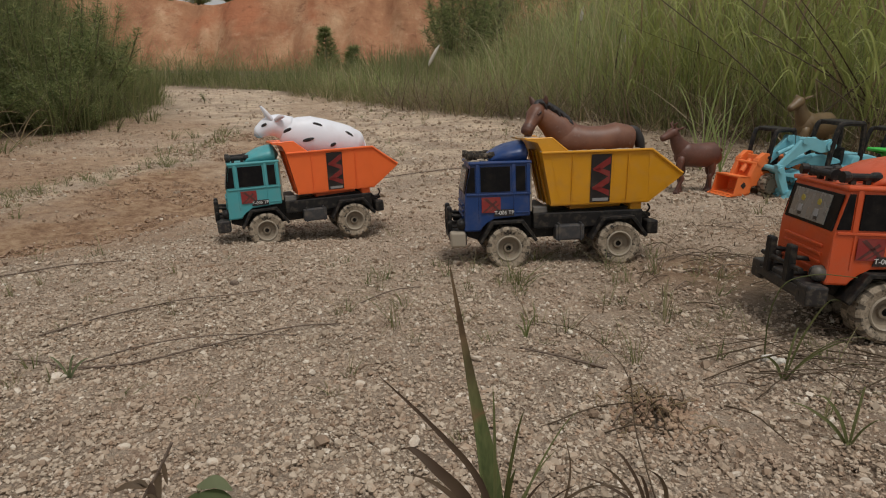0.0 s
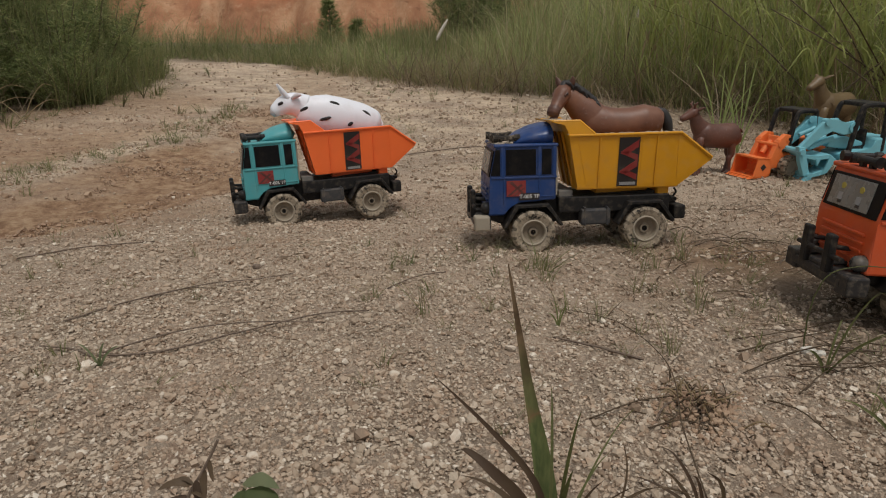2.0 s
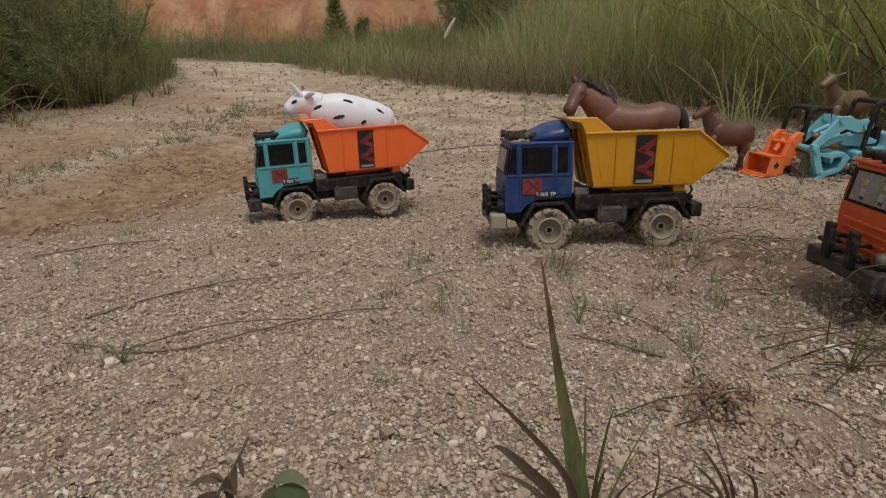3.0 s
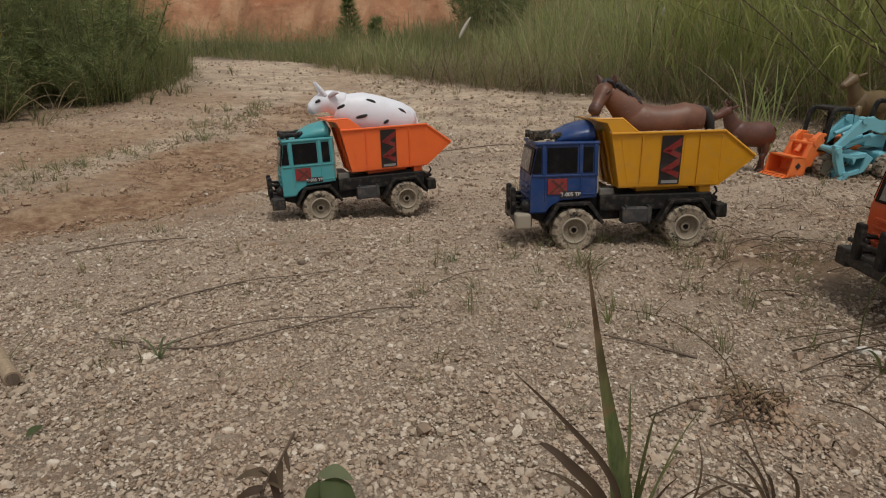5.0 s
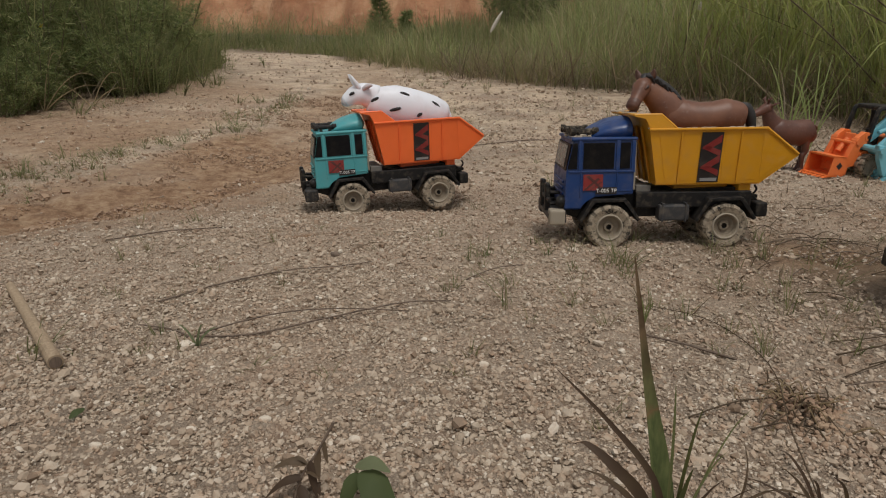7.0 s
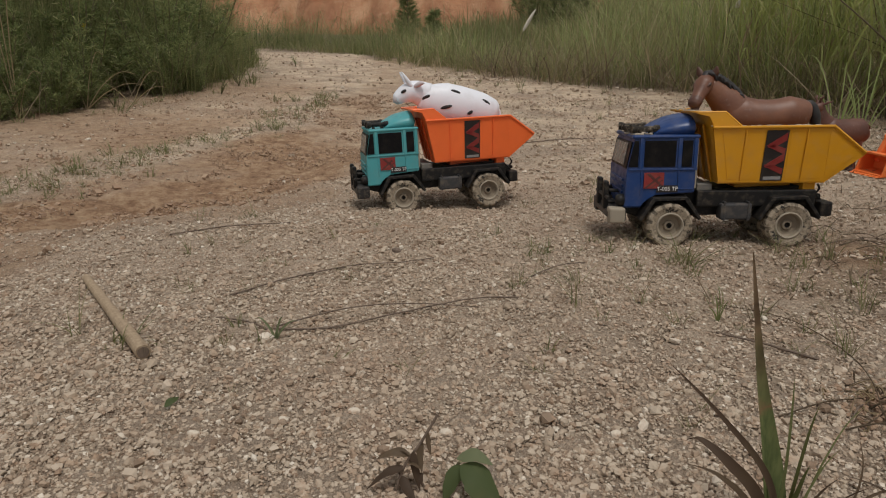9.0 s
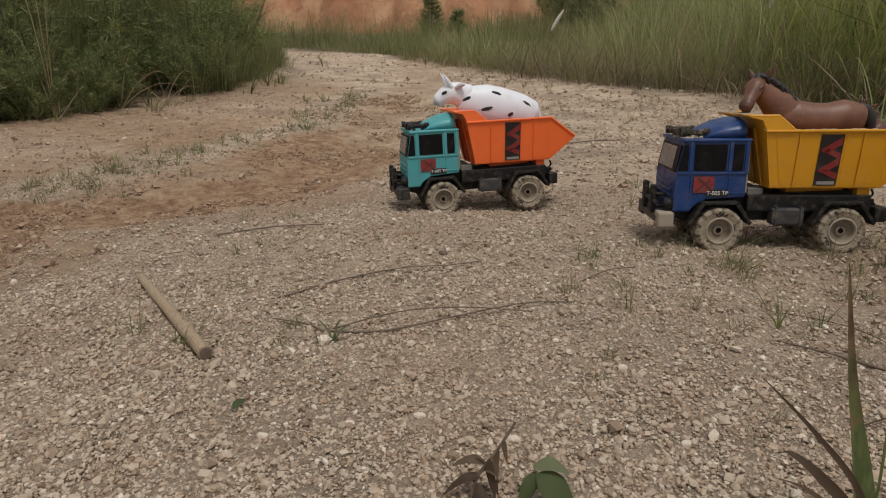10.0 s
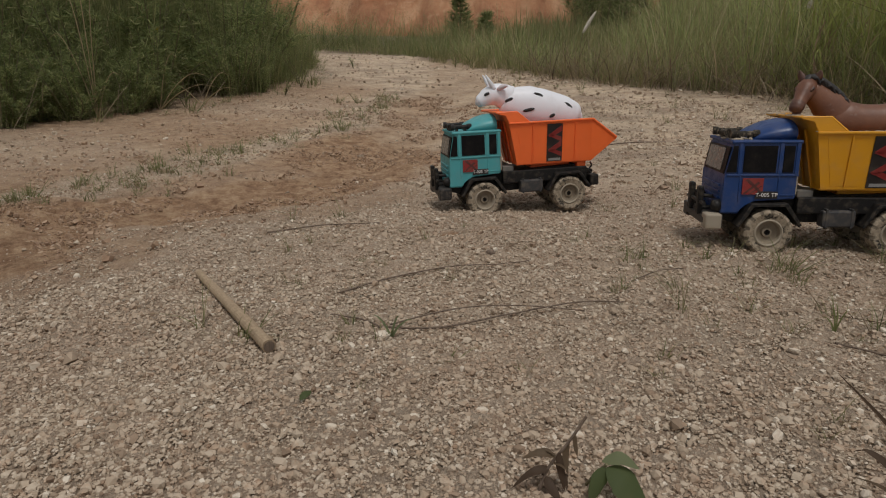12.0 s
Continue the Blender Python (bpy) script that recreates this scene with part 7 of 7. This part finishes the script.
sprigs()


def plumes():
    for k, (x, y, z, l, tilt) in enumerate([(-0.16, 4.45, 0.36, 0.15, 0.5), (0.85, 4.6, 0.62, 0.09, 0.1), (1.0, 4.0, 0.45, 0.05, 0.2)]):
        root = tagged(new("grass_plume"), "pale feathery seed head on a thin grass stem", "plant")
        g = hz(x, y)
        root.matrix_basis = Matrix.Translation((x, y, g))
        bm = bmesh.new()
        tube(bm, bend([(0, 0, 0), (0.0, 0, z * 0.6), (0.01, 0, z - 0.5 * l)], 4), 0.002, 5)
        part("stem", bm, STEM, root)
        bm = bmesh.new()
        e = (0.01 + math.sin(tilt) * l, 0, z - 0.5 * l + math.cos(tilt) * l)
        p = bend([(0.01, 0, z - 0.5 * l), ((0.01 + e[0]) / 2, 0, (z - 0.5 * l + e[2]) / 2 + 0.005), e], 5)
        tube(bm, p, [0.003, 0.007, 0.010, 0.011, 0.011, 0.011, 0.010, 0.009, 0.007, 0.005, 0.002], 8)
        part("seed_head", bm, PLUME, root, "fluffy whitish seed head")


plumes()
for k, (x, y) in enumerate([(0.86, 2.10), (1.30, 2.06), (0.82, 2.16), (1.36, 1.98), (1.42, 2.10)]):
    r = random.Random(900 + k)
    weed(Matrix.Translation((x, y, hz(x, y))), [(r.uniform(-0.12, 0.12), r.uniform(-0.08, 0.08), r.uniform(0.12, 0.34)) for _ in range(9)], 0.0042, STRAW if k % 2 else GRASS, "loose clump of long grass at the edge of the stand")


def loose_stone(x, y, r, seed, label, mat=None):
    bm = bmesh.new()
    bmesh.ops.create_icosphere(bm, subdivisions=2, radius=r)
    for v in bm.verts:
        v.co = Vector((v.co.x * 1.2, v.co.y, v.co.z * 0.75)) * (1 + 0.35 * noise.noise(v.co / r * 0.9 + Vector((seed, 0, 0))))
    tagged(put("stone", bm, mat or STONE, at=Matrix.Translation((x, y, hz(x, y) + r * 0.35))), label, "stone")


loose_stone(0.353, 0.69, 0.0070, 3, "white lump of quartz on the gravel", PLUME)
loose_stone(0.362, 0.684, 0.005, 5, "white lump of quartz on the gravel", PLUME)
loose_stone(-0.315, 0.94, 0.006, 7, "small dark stone on the gravel", BARK)
for k, (x, y, r) in enumerate([(-0.273, 0.52, 0.0046), (-0.395, 0.47, 0.0042), (-0.088, 0.64, 0.0044), (0.186, 0.655, 0.0042), (-0.19, 0.50, 0.0048), (-0.33, 0.50, 0.0044), (0.29, 0.58, 0.0046), (-0.05, 0.52, 0.0042)]):
    loose_stone(x, y, r, 11 + k, "pale angular stone in the gravel")


def small_leaf(x, y, turn):
    bm = bmesh.new()
    pts = bend([(-0.007, 0, 0.002), (0, 0, 0.006), (0.008, 0, 0.004)], 4)
    k = np.linspace(0, 1, len(pts))
    strip(bm, pts, (0.008 * np.interp(k, [0, 0.3, 0.7, 1], [0.1, 0.9, 0.9, 0.1])).tolist(), (0, 1, 0.3))
    at = Matrix.Translation((x, y, hz(x, y) + 0.003)) @ Matrix.Rotation(turn, 4, "Z")
    tagged(put("fallen_leaf", bm, GREENLEAF, smooth=True, at=at), "small green leaf lying on the gravel", "leaf")


small_leaf(-0.431, 0.503, 1.2)


# ---- pale stalks and a yellow flower at the foot of the bushes ----
for k, (x, y, tips) in enumerate([
    (-2.245, 2.575, [(-0.10, 0.05, 0.50), (-0.04, 0.06, 0.58), (0.03, 0.05, 0.52), (0.10, 0.04, 0.20), (-0.16, 0.0, 0.36)]),
    (-2.47, 2.53, [(-0.06, 0.03, 0.22), (0.03, 0.02, 0.26), (0.10, 0.04, 0.18), (-0.02, 0.03, 0.15)]),
    (-2.13, 2.86, [(0.18, 0.10, 0.17), (0.24, 0.06, 0.12), (0.08, 0.05, 0.26), (-0.12, 0.05, 0.15)]),
    (-2.00, 3.02, [(-0.22, 0.0, 0.12), (0.10, 0.08, 0.16), (0.14, 0.05, 0.09)]),
]):
    root = tagged(new("dry_weed"), "pale dry stalks arching at the foot of the bushes", "plant")
    root.matrix_basis = Matrix.Translation((x, y, hz(x, y)))
    for a, b, z in tips:
        bm = bmesh.new()
        p = bend([(0, 0, -0.003), (a * 0.35, b * 0.4, z * 0.6), (a * 0.75, b * 0.8, z * 0.97), (a * 1.1, b, z * 0.93)], 5)
        tube(bm, p, list(np.linspace(0.0028, 0.0009, len(p))), 5)
        part("stalk", bm, HAY, root, smooth=True)


def yellow_flower(x, y, z):
    g = hz(x, y)
    root = tagged(new("yellow_flower"), "small bright yellow flower on a thin stem among the bushes", "flower")
    root.matrix_basis = Matrix.Translation((x, y, g))
    bm = bmesh.new()
    tube(bm, bend([(0.02, 0.06, 0), (0.01, 0.03, (z - g) * 0.6), (0, 0, z - g)], 4), 0.002, 5)
    part("stem", bm, STEM, root)
    petal = plastic("yellow_petal", (0.75, 0.55, 0.03), 0.7, 0.0)
    for k in range(6):
        a = k * math.pi / 3
        d, s = Vector((math.cos(a), -0.35, math.sin(a))), Vector((-math.sin(a), 0, math.cos(a)))
        bm = bmesh.new()
        strip(bm, [Vector((0, 0, z - g)) + d * t for t in (0.0, 0.006, 0.012, 0.016)], [0.003, 0.008, 0.008, 0.002], s, fold=0.15)
        part("petal", bm, petal, root)


yellow_flower(-2.345, 3.255, 0.297)
